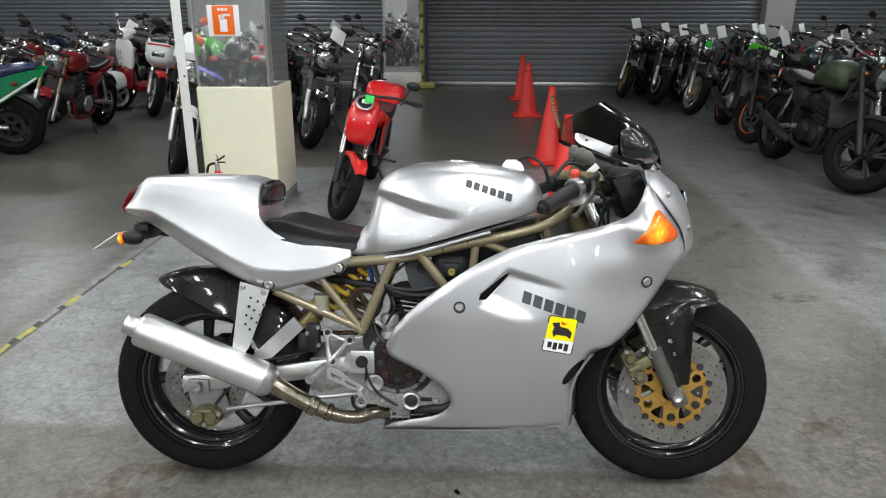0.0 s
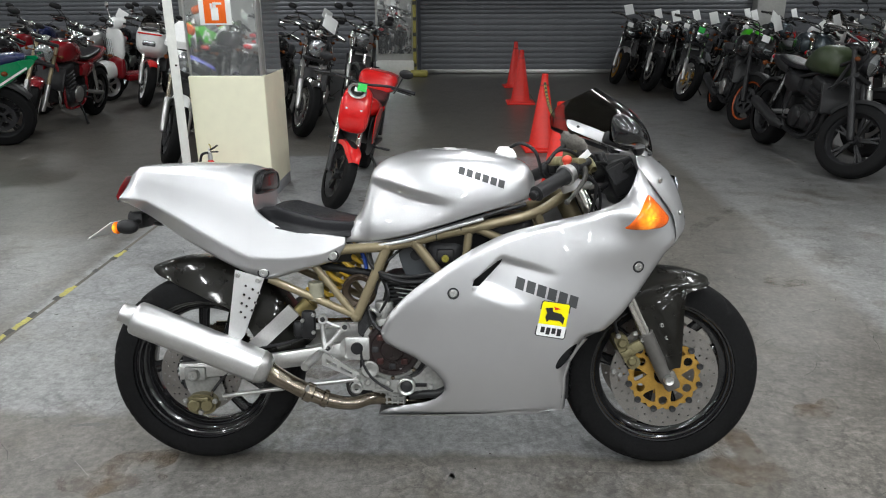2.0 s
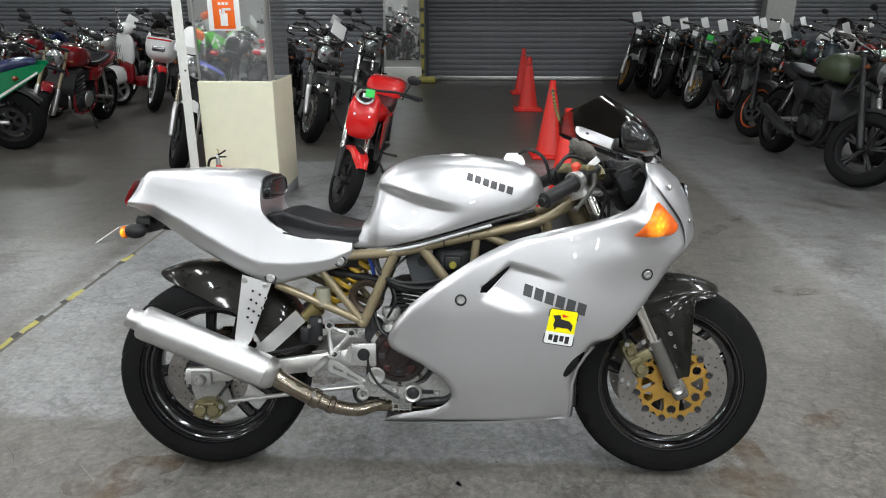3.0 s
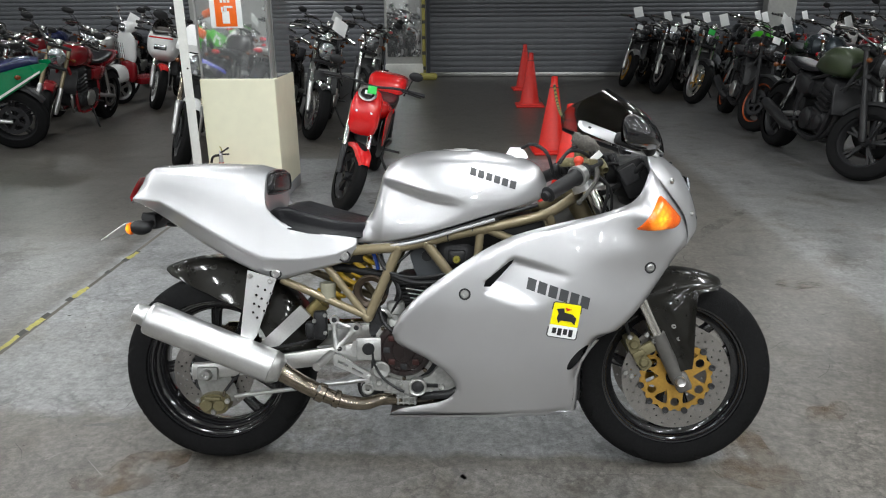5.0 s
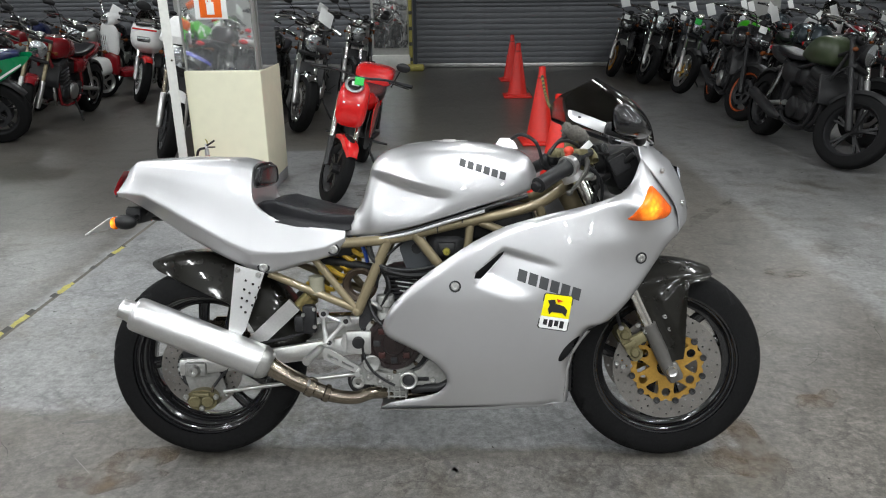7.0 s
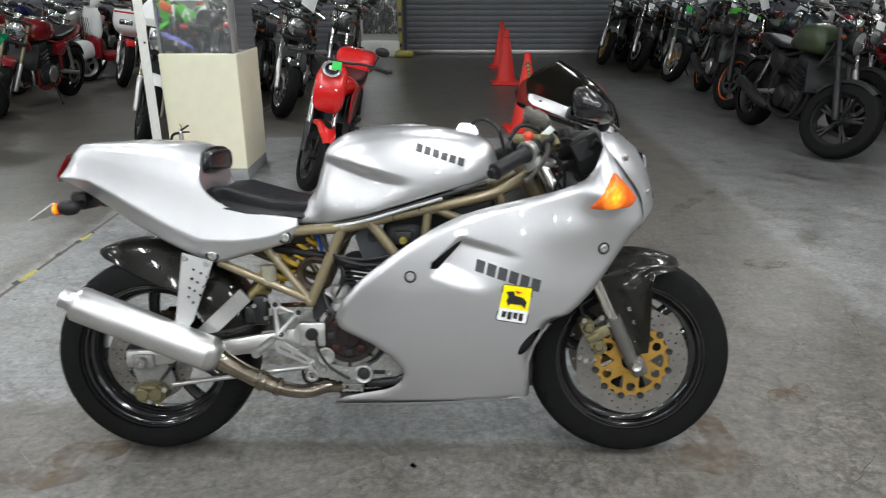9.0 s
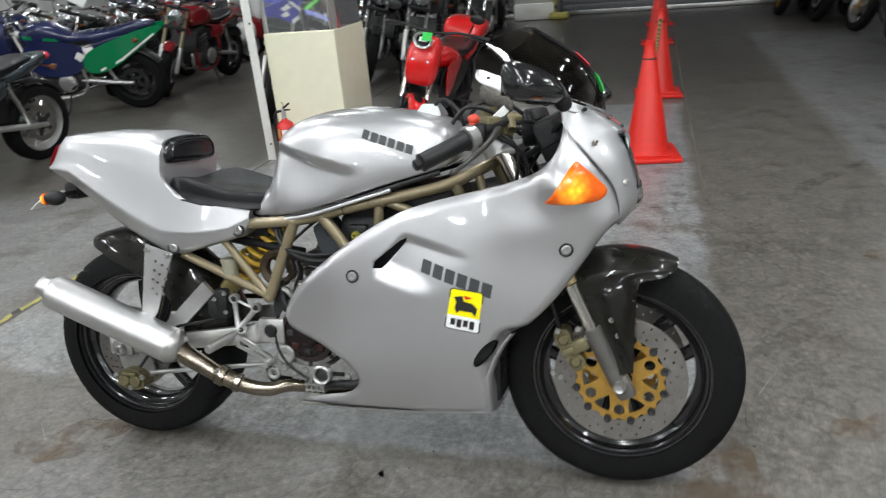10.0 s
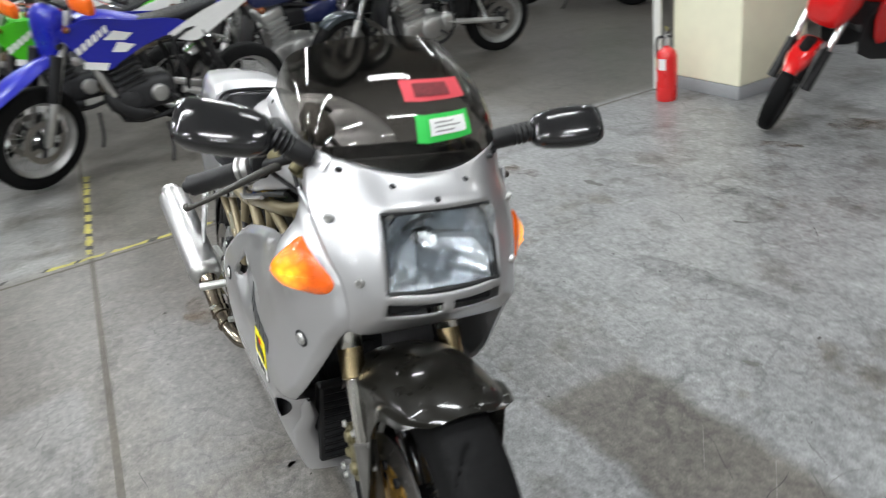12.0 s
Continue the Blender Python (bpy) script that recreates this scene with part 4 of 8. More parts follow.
part("lower_yoke", G().box((0.458, 0, 0.735), (0.07, 0.26, 0.035), 0.012), ALLOY, fork)
part("top_yoke", G().box((0.43, 0, 0.868), (0.075, 0.27, 0.022), 0.01), ALLOY, fork, "polished top yoke")

# front fender
def round_guard(centre, r, half, a0, a1, drop, n=40, m=14, tip=0.0, drop_end=None, falls=None, halves=None):
    """A mudguard round a wheel; drop: how far its sides come down; tip narrows its ends."""
    rings = []
    for i in range(n + 1):
        a = radians(a0 + (a1 - a0) * i / n)
        k = 1 - tip * (1 - ease(0, 0.25, i / n))
        fall = drop + ((drop if drop_end is None else drop_end) - drop) * i / n
        if falls:
            fall, k = flow(falls, i / n), flow(halves, i / n) / half
        ring = []
        for j in range(m + 1):
            s = -1 + 2 * j / m
            y = half * k * (s if abs(s) < 0.8 else math.copysign(0.8 + (abs(s) - 0.8) * 0.55, s))
            rr = r - 0.012 * s * s - fall * max(0, abs(s) - 0.72) / 0.28
            if falls:
                y, rr = half * k * s * (1 - 0.09 * s * s), r - 0.010 * s * s - fall * abs(s) ** 4
            ring.append((centre.x + rr * math.cos(a), y, centre.z + rr * math.sin(a)))
        rings.append(ring)
    inner = [[(centre.x + (x - centre.x) * 0.99, y * 0.97, centre.z + (z - centre.z) * 0.99) for x, y, z in ring] for ring in rings]
    g = G().loft(rings, False, False, flip=True).loft(inner, False, False)
    for a, b in ((rings[0], inner[0]), (rings[-1], inner[-1]), ([q[0] for q in rings], [q[0] for q in inner]), ([q[-1] for q in rings], [q[-1] for q in inner])):
        g.loft([a, b], False, False)
    return g


def fender():
    """A dome over the tyre whose shoulders fold down into a blade in front of each fork leg."""
    down = Vector((0.439, 0, -0.898))
    outer, inner = [], []
    for i in range(101):
        a = 66 + 66 * i / 100
        half = flow(((66, 0.050), (69, 0.072), (74, 0.090), (84, 0.102), (100, 0.107), (132, 0.107)), a)
        fall = flow(((66, 0.004), (72, 0.016), (82, 0.030), (100, 0.040), (132, 0.042)), a)
        ca, sa = math.cos(radians(a)), math.sin(radians(a))
        shoulder = Vector((FRONT.x + (0.310 - fall) * ca, 0, FRONT.z + (0.310 - fall) * sa))
        reach = (0.737 - shoulder.x) / 0.439 - 0.012
        reach = 0.012 + 0.5 * (reach + math.sqrt(reach * reach + 0.0012))
        reach = min(reach, 0.245) if a < 117 else 0.012
        reach *= ease(66, 74, a)
        out, back = [], []
        for k in range(17):
            q = k / 16
            lip = 0.007 * ease(0.8, 1.0, q) * ease(0.02, 0.06, reach)
            p = shoulder + down * (reach * q)
            ahead = p.x - (0.712 - 0.489 * (p.z - 0.285))
            y = half - 0.010 * math.sin(math.pi * min(q * 1.15, 1)) * min(reach / 0.1, 1) + 0.004 * q + 0.018 * ease(0.03, 0.075, ahead) * ease(0.05, 0.4, q) + lip
            out.append((p.x, y, p.z))
            back.append((p.x, y - 0.003, p.z))
        dome = [(FRONT.x + r * ca, half * q, FRONT.z + r * sa) for q in [k / 14 for k in range(-13, 14)] for r in [0.318 - 0.008 * q * q - fall * abs(q) ** 3.4]]
        low_dome = [(x - 0.004 * ca, y * 0.975, z - 0.004 * sa) for x, y, z in dome]
        flip_y = lambda row: [(x, -y, z) for x, y, z in reversed(row)]
        outer.append(flip_y(out) + dome + out)
        inner.append(flip_y(back) + low_dome + back)
    g = G().loft(outer, False, False, flip=True).loft(inner, False, False)
    for a, b in ((outer[0], inner[0]), (outer[-1], inner[-1]), ([q[0] for q in outer], [q[0] for q in inner]), ([q[-1] for q in outer], [q[-1] for q in inner])):
        g.loft([a, b], False, False)
    return g


guard = part("front_fender", fender(), CARBON, hero, "dark carbon-fibre front fender", 60)
for side in (-1, 1):
    for bx, bz in ((0.700, 0.425), (0.684, 0.462)):
        part("fender_bolt", bolt(G(), bx, side * 0.108, bz, 0.007, side), ALLOY, guard)
    fl, ft = Vector((0.712, side * 0.103, 0.285)), Vector((0.425, side * 0.103, 0.872))
    part("fork_collar", G().tube([tuple(fl.lerp(ft, k)) for k in (0.44, 0.445, 0.54, 0.545)], [0.021, 0.0238, 0.0238, 0.021], 24, 1), FORK_BRASS, fork, "brass-toned fork collar")

# fairing side panels
PANEL = [(-0.129, 0.452), (-0.111, 0.496), (-0.064, 0.553), (-0.001, 0.605), (0.061, 0.65), (0.123, 0.69), (0.169, 0.714), (0.215, 0.735), (0.291, 0.757), (0.367, 0.775), (0.443, 0.794), (0.508, 0.816), (0.541, 0.837), (0.562, 0.866), (0.574, 0.900), (0.578, 0.92), (0.613, 0.878), (0.652, 0.832), (0.687, 0.785), (0.701, 0.725), (0.69, 0.702), (0.667, 0.68), (0.631, 0.628), (0.594, 0.574), (0.55, 0.517), (0.50, 0.468), (0.456, 0.435), (0.424, 0.396), (0.403, 0.352), (0.391, 0.282), (0.387, 0.212), (0.323, 0.2), (0.194, 0.19), (0.064, 0.186), (-0.148, 0.178), (-0.114, 0.2), (-0.001, 0.23), (0.04, 0.255), (0.052, 0.279), (0.047, 0.304), (0.023, 0.337), (-0.033, 0.378), (-0.098, 0.41), (-0.122, 0.429)]
SLOT = [(0.129, 0.594), (0.134, 0.611), (0.198, 0.662), (0.213, 0.668), (0.207, 0.655), (0.160, 0.603), (0.148, 0.592)]
VENT = [(0.396 + 0.046 * math.cos(t) * 0.60 + 0.0145 * math.sin(t) * 0.80, 0.390 + 0.046 * math.cos(t) * 0.80 - 0.0145 * math.sin(t) * 0.60) for t in (2 * math.pi * k / 28 for k in range(28))]
panel_edge = np.array(PANEL)


def fairing_y(x, z):
    """Half width of the fairing side at a place of the side view."""
    y = 0.223 - 0.07 * max(0, (x - 0.3) / 0.4) ** 3 - 0.085 * max(0, (0.55 - z) / 0.35) ** 2 - 0.02 * max(0, (z - 0.52) / 0.25) ** 2 * ease(0.5, 0.35, x)
    y -= 0.014 * ease(0.05, -0.13, x)
    # the lower front edge turns in towards the radiator
    turn_in = max(0, x - 0.372 - 0.5 * max(0, z - 0.36))
    y -= min(36 * turn_in * turn_in, 0.05) * ease(0.27, 0.34, z) * ease(0.47, 0.43, z) * ease(0.33, 0.37, x)
    # scoop behind the slot
    ax, az, bx, bz = 0.150, 0.592, 0.213, 0.668
    ux, uz = bx - ax, bz - az
    s = ((x - ax) * ux + (z - az) * uz) / (ux * ux + uz * uz)
    d = ((x - ax) * uz - (z - az) * ux) / math.hypot(ux, uz)
    y -= 0.022 * ease(0.16, 0.0, d) * ease(-0.012, 0.0, d) * ease(-0.3 + 3.2 * d, 0.25 + 3.2 * d, s) * ease(1.12 + 4.5 * d, 0.93 + 4.5 * d, s)
    # swelling that carries the turn signal
    y += 0.040 * math.exp(-((x - 0.584) / 0.05) ** 2 - ((z - 0.790) / 0.048) ** 2)
    # soft crease running back from the headlamp
    y += 0.010 * math.exp(-((z - (0.70 + 0.10 * (x - 0.55))) / 0.05) ** 2) * ease(0.35, 0.6, x)
    return y


def panel_place(side):
    def place(u, v, d):
        e = edge_dist((u, v), panel_edge)
        roll = 0.013 * (1 - min(e / 0.02, 1)) ** 2 * (1 - ease(0.36, 0.39, u) * ease(0.45, 0.42, v))
        seam = ease(0.03, 0.0, abs((u - 0.578) * 0.75 + (v - 0.92)) if 0.57 < u < 0.7 and v > 0.72 else 1)
        return (u, side * (fairing_y(u, v) - roll * (1 - 0.8 * seam) - d), v)
    return place


smooth_panel = open2(PANEL[:15], 2)[:-1] + [PANEL[14], PANEL[15]] + open2(PANEL[15:21], 2)[1:-1] + open2(PANEL[20:31], 2)[:-1] + open2(PANEL[30:35], 1)[:-1] + open2(PANEL[34:], 2)
fair = {}
for side in (-1, 1):
    fair[side] = part("side_fairing", G().plate(smooth_panel, panel_place(side), 0.004, [SLOT, VENT], step=0.0068), SILVER, hero, "silver fairing side panel with an air slot", 50)
    part("slot_liner", G().box((0.165, side * 0.165, 0.615), (0.12, 0.004, 0.12), 0.001), BLACK, fair[side])
    for bx, bz in ((0.077, 0.573), (0.586, 0.648)):
        y, e_ = side * fairing_y(bx, bz), 0.004
        out_n = Vector(((fairing_y(bx - e_, bz) - fairing_y(bx + e_, bz)) / (2 * e_), side, (fairing_y(bx, bz - e_) - fairing_y(bx, bz + e_)) / (2 * e_))).normalized()
        seat_m = Matrix.Translation((bx, y, bz)) @ (out_n * side).to_track_quat("Y", "Z").to_matrix().to_4x4()
        part("fixing_ring", G().lathe([(side * -0.001, 0.0165), (side * 0.002, 0.0165), (side * 0.002, 0.012), (side * -0.002, 0.0115)], 24, seat_m), DARK, fair[side])
        part("fixing_screw", bolt(G(), 0, 0, 0, 0.0115, side, 0.005).moved(seat_m), ALLOY, fair[side])
    # name on the fairing as six slanted bars
    for k in range(6):
        x0 = 0.247 + k * 0.0292
        z0 = 0.588 - k * 0.0095
        out = [(x0, z0), (x0 + 0.023, z0 - 0.0075), (x0 + 0.029, z0 + 0.0245), (x0 + 0.006, z0 + 0.032)]
        part("letter_bar", G().plate(out, lambda u, v, d: (u, side * (fairing_y(u, v) + 0.0012 - d), v), 0.001), DECAL_GREY, fair[side])
    corners = [(0.322, 0.557), (0.402, 0.546), (0.387, 0.443), (0.302, 0.456)]
    mid = lambda a, b, t: (a[0] + (b[0] - a[0]) * t, a[1] + (b[1] - a[1]) * t)
    st = lambda s, t: mid(mid(corners[0], corners[1], s), mid(corners[3], corners[2], s), t)
    decal = lambda lift: (lambda u, v, d: (u, side * (fairing_y(u, v) + lift - d), v))
    part("sticker_border", G().plate([st(*p) for p in ((0.06, 0), (0.94, 0), (1, 0.05), (1, 0.95), (0.94, 1), (0.06, 1), (0, 0.95), (0, 0.05))], decal(0.0012), 0.001), DECAL_GREY, fair[side])
    part("sticker_white", G().plate([st(*p) for p in ((0.04, 0.64), (0.96, 0.64), (0.96, 0.94), (0.92, 0.975), (0.08, 0.975), (0.04, 0.94))], decal(0.0018), 0.001), PAPER, fair[side])
    part("sticker_yellow", G().plate([st(*p) for p in ((0.08, 0.025), (0.92, 0.025), (0.96, 0.06), (0.96, 0.64), (0.04, 0.64), (0.04, 0.06))], decal(0.0018), 0.001), DECAL_YELLOW, fair[side])
    part("sticker_shape", G().plate([st(*p) for p in ((0.16, 0.2), (0.4, 0.16), (0.44, 0.27), (0.72, 0.3), (0.86, 0.4), (0.84, 0.58), (0.72, 0.5), (0.36, 0.5), (0.3, 0.58), (0.22, 0.45), (0.25, 0.32))], decal(0.0025), 0.001), INK, fair[side])
    part("sticker_flame", G().plate([st(*p) for p in ((0.44, 0.13), (0.68, 0.17), (0.5, 0.22))], decal(0.0026), 0.001), CONE_RED, fair[side])
    for k in range(4):
        s = 0.16 + k * 0.18
        part("sticker_bar", G().plate([st(s, 0.72), st(s + 0.13, 0.72), st(s + 0.13, 0.88 + 0.04 * (k in (1, 3))), st(s, 0.88 + 0.04 * (k in (1, 3)))], decal(0.0025), 0.001), INK, fair[side])
    # turn signal
    tri_out = curve2([(0.541, 0.757), (0.552, 0.768), (0.576, 0.802), (0.597, 0.837), (0.606, 0.845), (0.614, 0.841), (0.638, 0.819), (0.667, 0.789), (0.672, 0.777), (0.665, 0.764), (0.645, 0.755), (0.60, 0.752), (0.56, 0.753)], 3)
    tri_edge = np.array(tri_out)
    def lens(u, v, d):
        e = min(edge_dist((u, v), tri_edge) / 0.014, 1)
        return (u, side * (fairing_y(u, v) + 0.001 + 0.007 * math.sqrt(1 - (1 - e) ** 2) - d), v)
    ind = part("turn_signal", G().plate(tri_out, lens, 0.003, step=0.008), AMBER, fair[side], "triangular amber turn signal")
    part("lens_rib", G().tube([(0.565, side * (fairing_y(0.565, 0.776) + 0.0105), 0.776), (0.61, side * (fairing_y(0.61, 0.78) + 0.011), 0.782), (0.645, side * (fairing_y(0.645, 0.785) + 0.0105), 0.785)], 0.0008, 6), AMBER, ind)

# belly pan and chin
rings = []
for x, w, zb, zt in ((-0.15, 0.115, 0.172, 0.18), (-0.05, 0.128, 0.172, 0.186), (0.06, 0.132, 0.172, 0.190), (0.19, 0.132, 0.174, 0.195), (0.32, 0.130, 0.180, 0.207), (0.385, 0.115, 0.188, 0.218), (0.402, 0.09, 0.194, 0.220), (0.412, 0.05, 0.204, 0.222)):
    rings.append([(x, -w * math.cos(t), zt - (zt - zb) * math.sin(t) ** 0.6 if math.sin(t) > 0 else zt) for t in (math.pi * k / 16 for k in range(17))])
part("belly_pan", G().loft(rings, False, False), SILVER, hero, "silver belly pan under the engine", 50)
for side in (-1, 1):
    cg = G()
    rings = []
    for z, x0, x1, y1 in ((0.212, 0.387, 0.412, 0.045), (0.225, 0.388, 0.411, 0.055), (0.25, 0.390, 0.409, 0.08), (0.28, 0.391, 0.407, 0.105), (0.32, 0.391, 0.405, 0.125), (0.36, 0.405, 0.419, 0.12), (0.40, 0.426, 0.440, 0.135), (0.43, 0.449, 0.462, 0.15)):
        y0 = fairing_y(x0, z) - 0.001
        w = x1 - x0
        rings.append(catmull([Vector((x0, side * y0, z)), Vector((x0 + 0.45 * w, side * (y0 - 0.07 * (y0 - y1)), z)), Vector((x0 + 0.85 * w, side * (y0 - 0.35 * (y0 - y1)), z)), Vector((x1, side * (y0 - 0.75 * (y0 - y1)), z)), Vector((x1 - 0.006, side * y1, z))], 3))
    part("chin", cg.loft(rings, False, False, flip=side > 0), SILVER, hero, "silver fairing chin", 60)
    part("vent_liner", G().box((0, 0, 0), (0.07, 0.004, 0.13), 0.001, pose(0.372, side * (fairing_y(0.378, 0.392) - 0.028), 0.392, 0, 24, side * -10)), BLACK, fair[side], "black inside of the vent")
part("oil_cooler", G().box((0.40, 0, 0.33), (0.035, 0.24, 0.19), 0.008), BLACK, hero)
fins = G().loft([[(0.4185 + 0.005 * (k % 4 in (1, 2)), y, 0.245 + 0.0045 * k) for y in (-0.11, 0.11)] for k in range(40)], False, False)
part("cooler_core", fins, BLACK, hero)

# nose cowl
NOSE = [
    [(0.651, 0, 0.944), (0.647, 0.05, 0.946), (0.632, 0.095, 0.954), (0.605, 0.14, 0.966), (0.572, 0.178, 0.974)],
    [(0.682, 0, 0.922), (0.679, 0.05, 0.923), (0.659, 0.1, 0.926), (0.624, 0.15, 0.923), (0.578, 0.187, 0.920)],
    [(0.703, 0, 0.898), (0.701, 0.05, 0.899), (0.690, 0.098, 0.898), (0.657, 0.15, 0.885), (0.613, 0.187, 0.878)],
    [(0.729, 0, 0.838), (0.727, 0.05, 0.838), (0.719, 0.1, 0.841), (0.689, 0.148, 0.835), (0.652, 0.178, 0.832)],
    [(0.745, 0, 0.770), (0.743, 0.05, 0.772), (0.735, 0.102, 0.779), (0.712, 0.138, 0.785), (0.687, 0.162, 0.785)],
    [(0.746, 0, 0.735), (0.744, 0.05, 0.735), (0.733, 0.105, 0.737), (0.717, 0.135, 0.735), (0.701, 0.155, 0.725)],
    [(0.70, 0, 0.69), (0.70, 0.05, 0.69), (0.70, 0.1, 0.692), (0.698, 0.13, 0.695), (0.69, 0.152, 0.702)]]
K = 5
rows = []
for row in NOSE:
    full = [Vector((x, y, z)) for x, y, z in row[::-1]] + [Vector((x, -y, z)) for x, y, z in row[1:]]
    rows.append(catmull(full, K))
cols = [catmull([r[j] for r in rows], K) for j in range(len(rows[0]))]
nv, nu = len(cols), len(cols[0])
verts = [cols[j][i] for j in range(nv) for i in range(nu)]
faces = []
for j in range(nv - 1):
    for i in range(nu - 1):
        lamp_hole = 2 * K <= i < 4 * K and 2 * K <= j < 6 * K
        slot_hole = 4 * K + 2 <= i < 5 * K and 2 * K <= j < 6 * K and not (4 * K - 1 <= j < 4 * K + 1)
        if not (lamp_hole or slot_hole):
            a = j * nu + i
            faces.append((a, a + nu, a + nu + 1, a + 1))
nose_g = G().add(verts, faces)
# stays that carry the screen's sides back to the mirrors
stays = []
for side in (-1, 1):
    stay = []
    for (x, y, z), h in (((0.60, 0.150, 0.957), 0.020), ((0.555, 0.178, 0.972), 0.030), ((0.50, 0.186, 0.992), 0.030), ((0.44, 0.186, 1.015), 0.030), ((0.394, 0.182, 1.033), 0.028), ((0.384, 0.181, 1.038), 0.019)):
        h *= 1.0 if side < 0 else 0.4
        stay.append([(x, side * (y - 0.006), z + h / 2), (x + 0.002, side * (y - 0.003), z + h / 2), (x + 0.004, side * (y + 0.011), z - h / 2 + 0.002), (x, side * (y + 0.010), z - h / 2 - 0.001), (x - 0.003, side * (y - 0.001), z - 0.001)])
    stays.append(G().loft(stay, True, True, flip=side > 0))
nose = part("nose_cowl", nose_g, SILVER, hero, "silver nose cowl round the headlight", 60)
for g, mt, lb in zip(stays, (SILVER, BLACK), ("silver screen stay", "dark screen stay")):
    stay_ob = part("screen_stay", g, mt, nose, lb, 60)
    if mt is SILVER:
        part("stay_screw", G().ball((0.412, -0.1855, 1.027), (0.006, 0.004, 0.005), 12), DARK, stay_ob)
sol = nose.modifiers.new("thickness", "SOLIDIFY")
sol.thickness, sol.offset = 0.003, -1
for bx, by, bz in ((0.664, 0.066, 0.931), (0.694, 0, 0.911), (0.619, 0.14, 0.9545)):
    for side in ((1, -1) if by else (1,)):
        part("cowl_screw", G().ball((bx, side * by, bz), (0.006, 0.006, 0.005), 10), DARK, nose)
for bx, by, bz in ((0.643, 0.1665, 0.884), (0.709, 0.1395, 0.793)):
    for side in (-1, 1):
        part("cowl_screw", bolt(G(), 0, 0, 0, 0.0075, 1, 0.006).moved(pose(bx, side * by, bz, 0, 0, -50 if side > 0 else -130)), ALLOY, nose)
part("air_slot", G().box((0.715, 0, 0.752), (0.02, 0.19, 0.035), 0.004), BLACK, nose, "black air slot")

# headlight
lamp = new("headlight")
lamp.parent = hero
tagged(lamp, "rectangular clear glass headlight")
def lamp_pt(s, t, out=0.0):
    """s across -1..1, t up 0..1 on the lens."""
    y = s * (0.097 + 0.004 * (1 - t))
    z = 0.776 + 0.118 * t + 0.004 * (1 - abs(s)) * (1 if t > 0.5 else -1)
    x = 0.741 - 0.043 * t - 0.008 * s * s + out
    return (x, y, z)


def lamp_grid(out, bulge=0.0, n=14, inset=1.0):
    rows_ = []
    for i in range(n + 1):
        t = 0.5 + (i / n - 0.5) * inset
        rows_.append([lamp_pt((-1 + 2 * j / n) * inset, t, out + bulge * (1 - (-1 + 2 * j / n) ** 2) * (1 - (2 * i / n - 1) ** 2)) for j in range(n + 1)])
    return rows_


lens_ob = part("lens", G().loft(lamp_grid(0.0, 0.006), False, False).loft(lamp_grid(-0.004, 0.006), False, False, flip=True), GLASS, lamp, "clear glass lens")
lens_ob.visible_shadow = False
rim_pts = [lamp_pt(s, t) for s, t in [(-1, q / 6) for q in range(7)] + [(-1 + q / 4, 1) for q in range(1, 9)] + [(1, 1 - q / 6) for q in range(1, 7)] + [(1 - q / 4, 0) for q in range(1, 9)]]
part("seal", G().tube(rim_pts, 0.0044, 8, 1), BLACK, lamp, "black rubber seal")
bowl = []
for q in range(13):
    t = q / 12
    k = math.sqrt(max(0.0, 1 - t * 0.93)) * (1.0 if q < 2 else 0.985 + 0.03 * (q % 2))
    bend = min(1.0, 0.10 + 1.9 * t)
    bowl.append([(0.7315 - 0.034 * (math.sin(a) + 1) / 2 * (1 - t) - 0.082 * t, 0.0985 * k * math.copysign(abs(math.cos(a)) ** bend, math.cos(a)), 0.835 + 0.0605 * k * math.copysign(abs(math.sin(a)) ** bend, math.sin(a))) for a in (2 * math.pi * (j + 0.5) / 56 for j in range(56))])
part("reflector", G().loft(bowl, True, False), REFLECTOR, lamp, "chrome reflector bowl")
part("bulb", G().ball((0.665, 0, 0.838), (0.016, 0.009, 0.009), 12).ball((0.685, 0, 0.838), (0.008, 0.010, 0.010), 12), WHITE, lamp)
flutes = G().loft([[(0.7205 + 0.0004 * math.sin(k * 0.9) - 0.36 * (z - 0.80), -0.046 + k * 0.0011, z) for z in (0.80, 0.83, 0.868)] for k in range(84)], False, False)
part("fluted_insert", flutes, GLASS, lamp).visible_shadow = False

# windscreen
def screen_pt(s, t):
    """s -1..1 across, t 0..1 from the base up."""
    q = abs(s)
    base = [Vector((0.651, 0, 0.946)), Vector((0.632, 0.095, 0.957)), Vector((0.572, 0.172, 0.982)), Vector((0.47, 0.182, 1.010)), Vector((0.384, 0.177, 1.036))]
    top = [Vector((0.484, 0, 1.146)), Vector((0.470, 0.072, 1.140)), Vector((0.438, 0.126, 1.124)), Vector((0.398, 0.152, 1.104)), Vector((0.378, 0.164, 1.074))]
    cm = lambda P: catmull(P, 8)[min(int(round(q * 32)), 32)]
    b, u = cm(base), cm(top)
    p = b.lerp(u, t)
    p.y = math.copysign(p.y, s)
    bulge = math.sin(math.pi * min(t * 0.92 + 0.04, 1)) * (1 - q ** 2.2)
    return p + Vector((0.052, 0, 0.018)) * bulge * (1 - 0.35 * t)


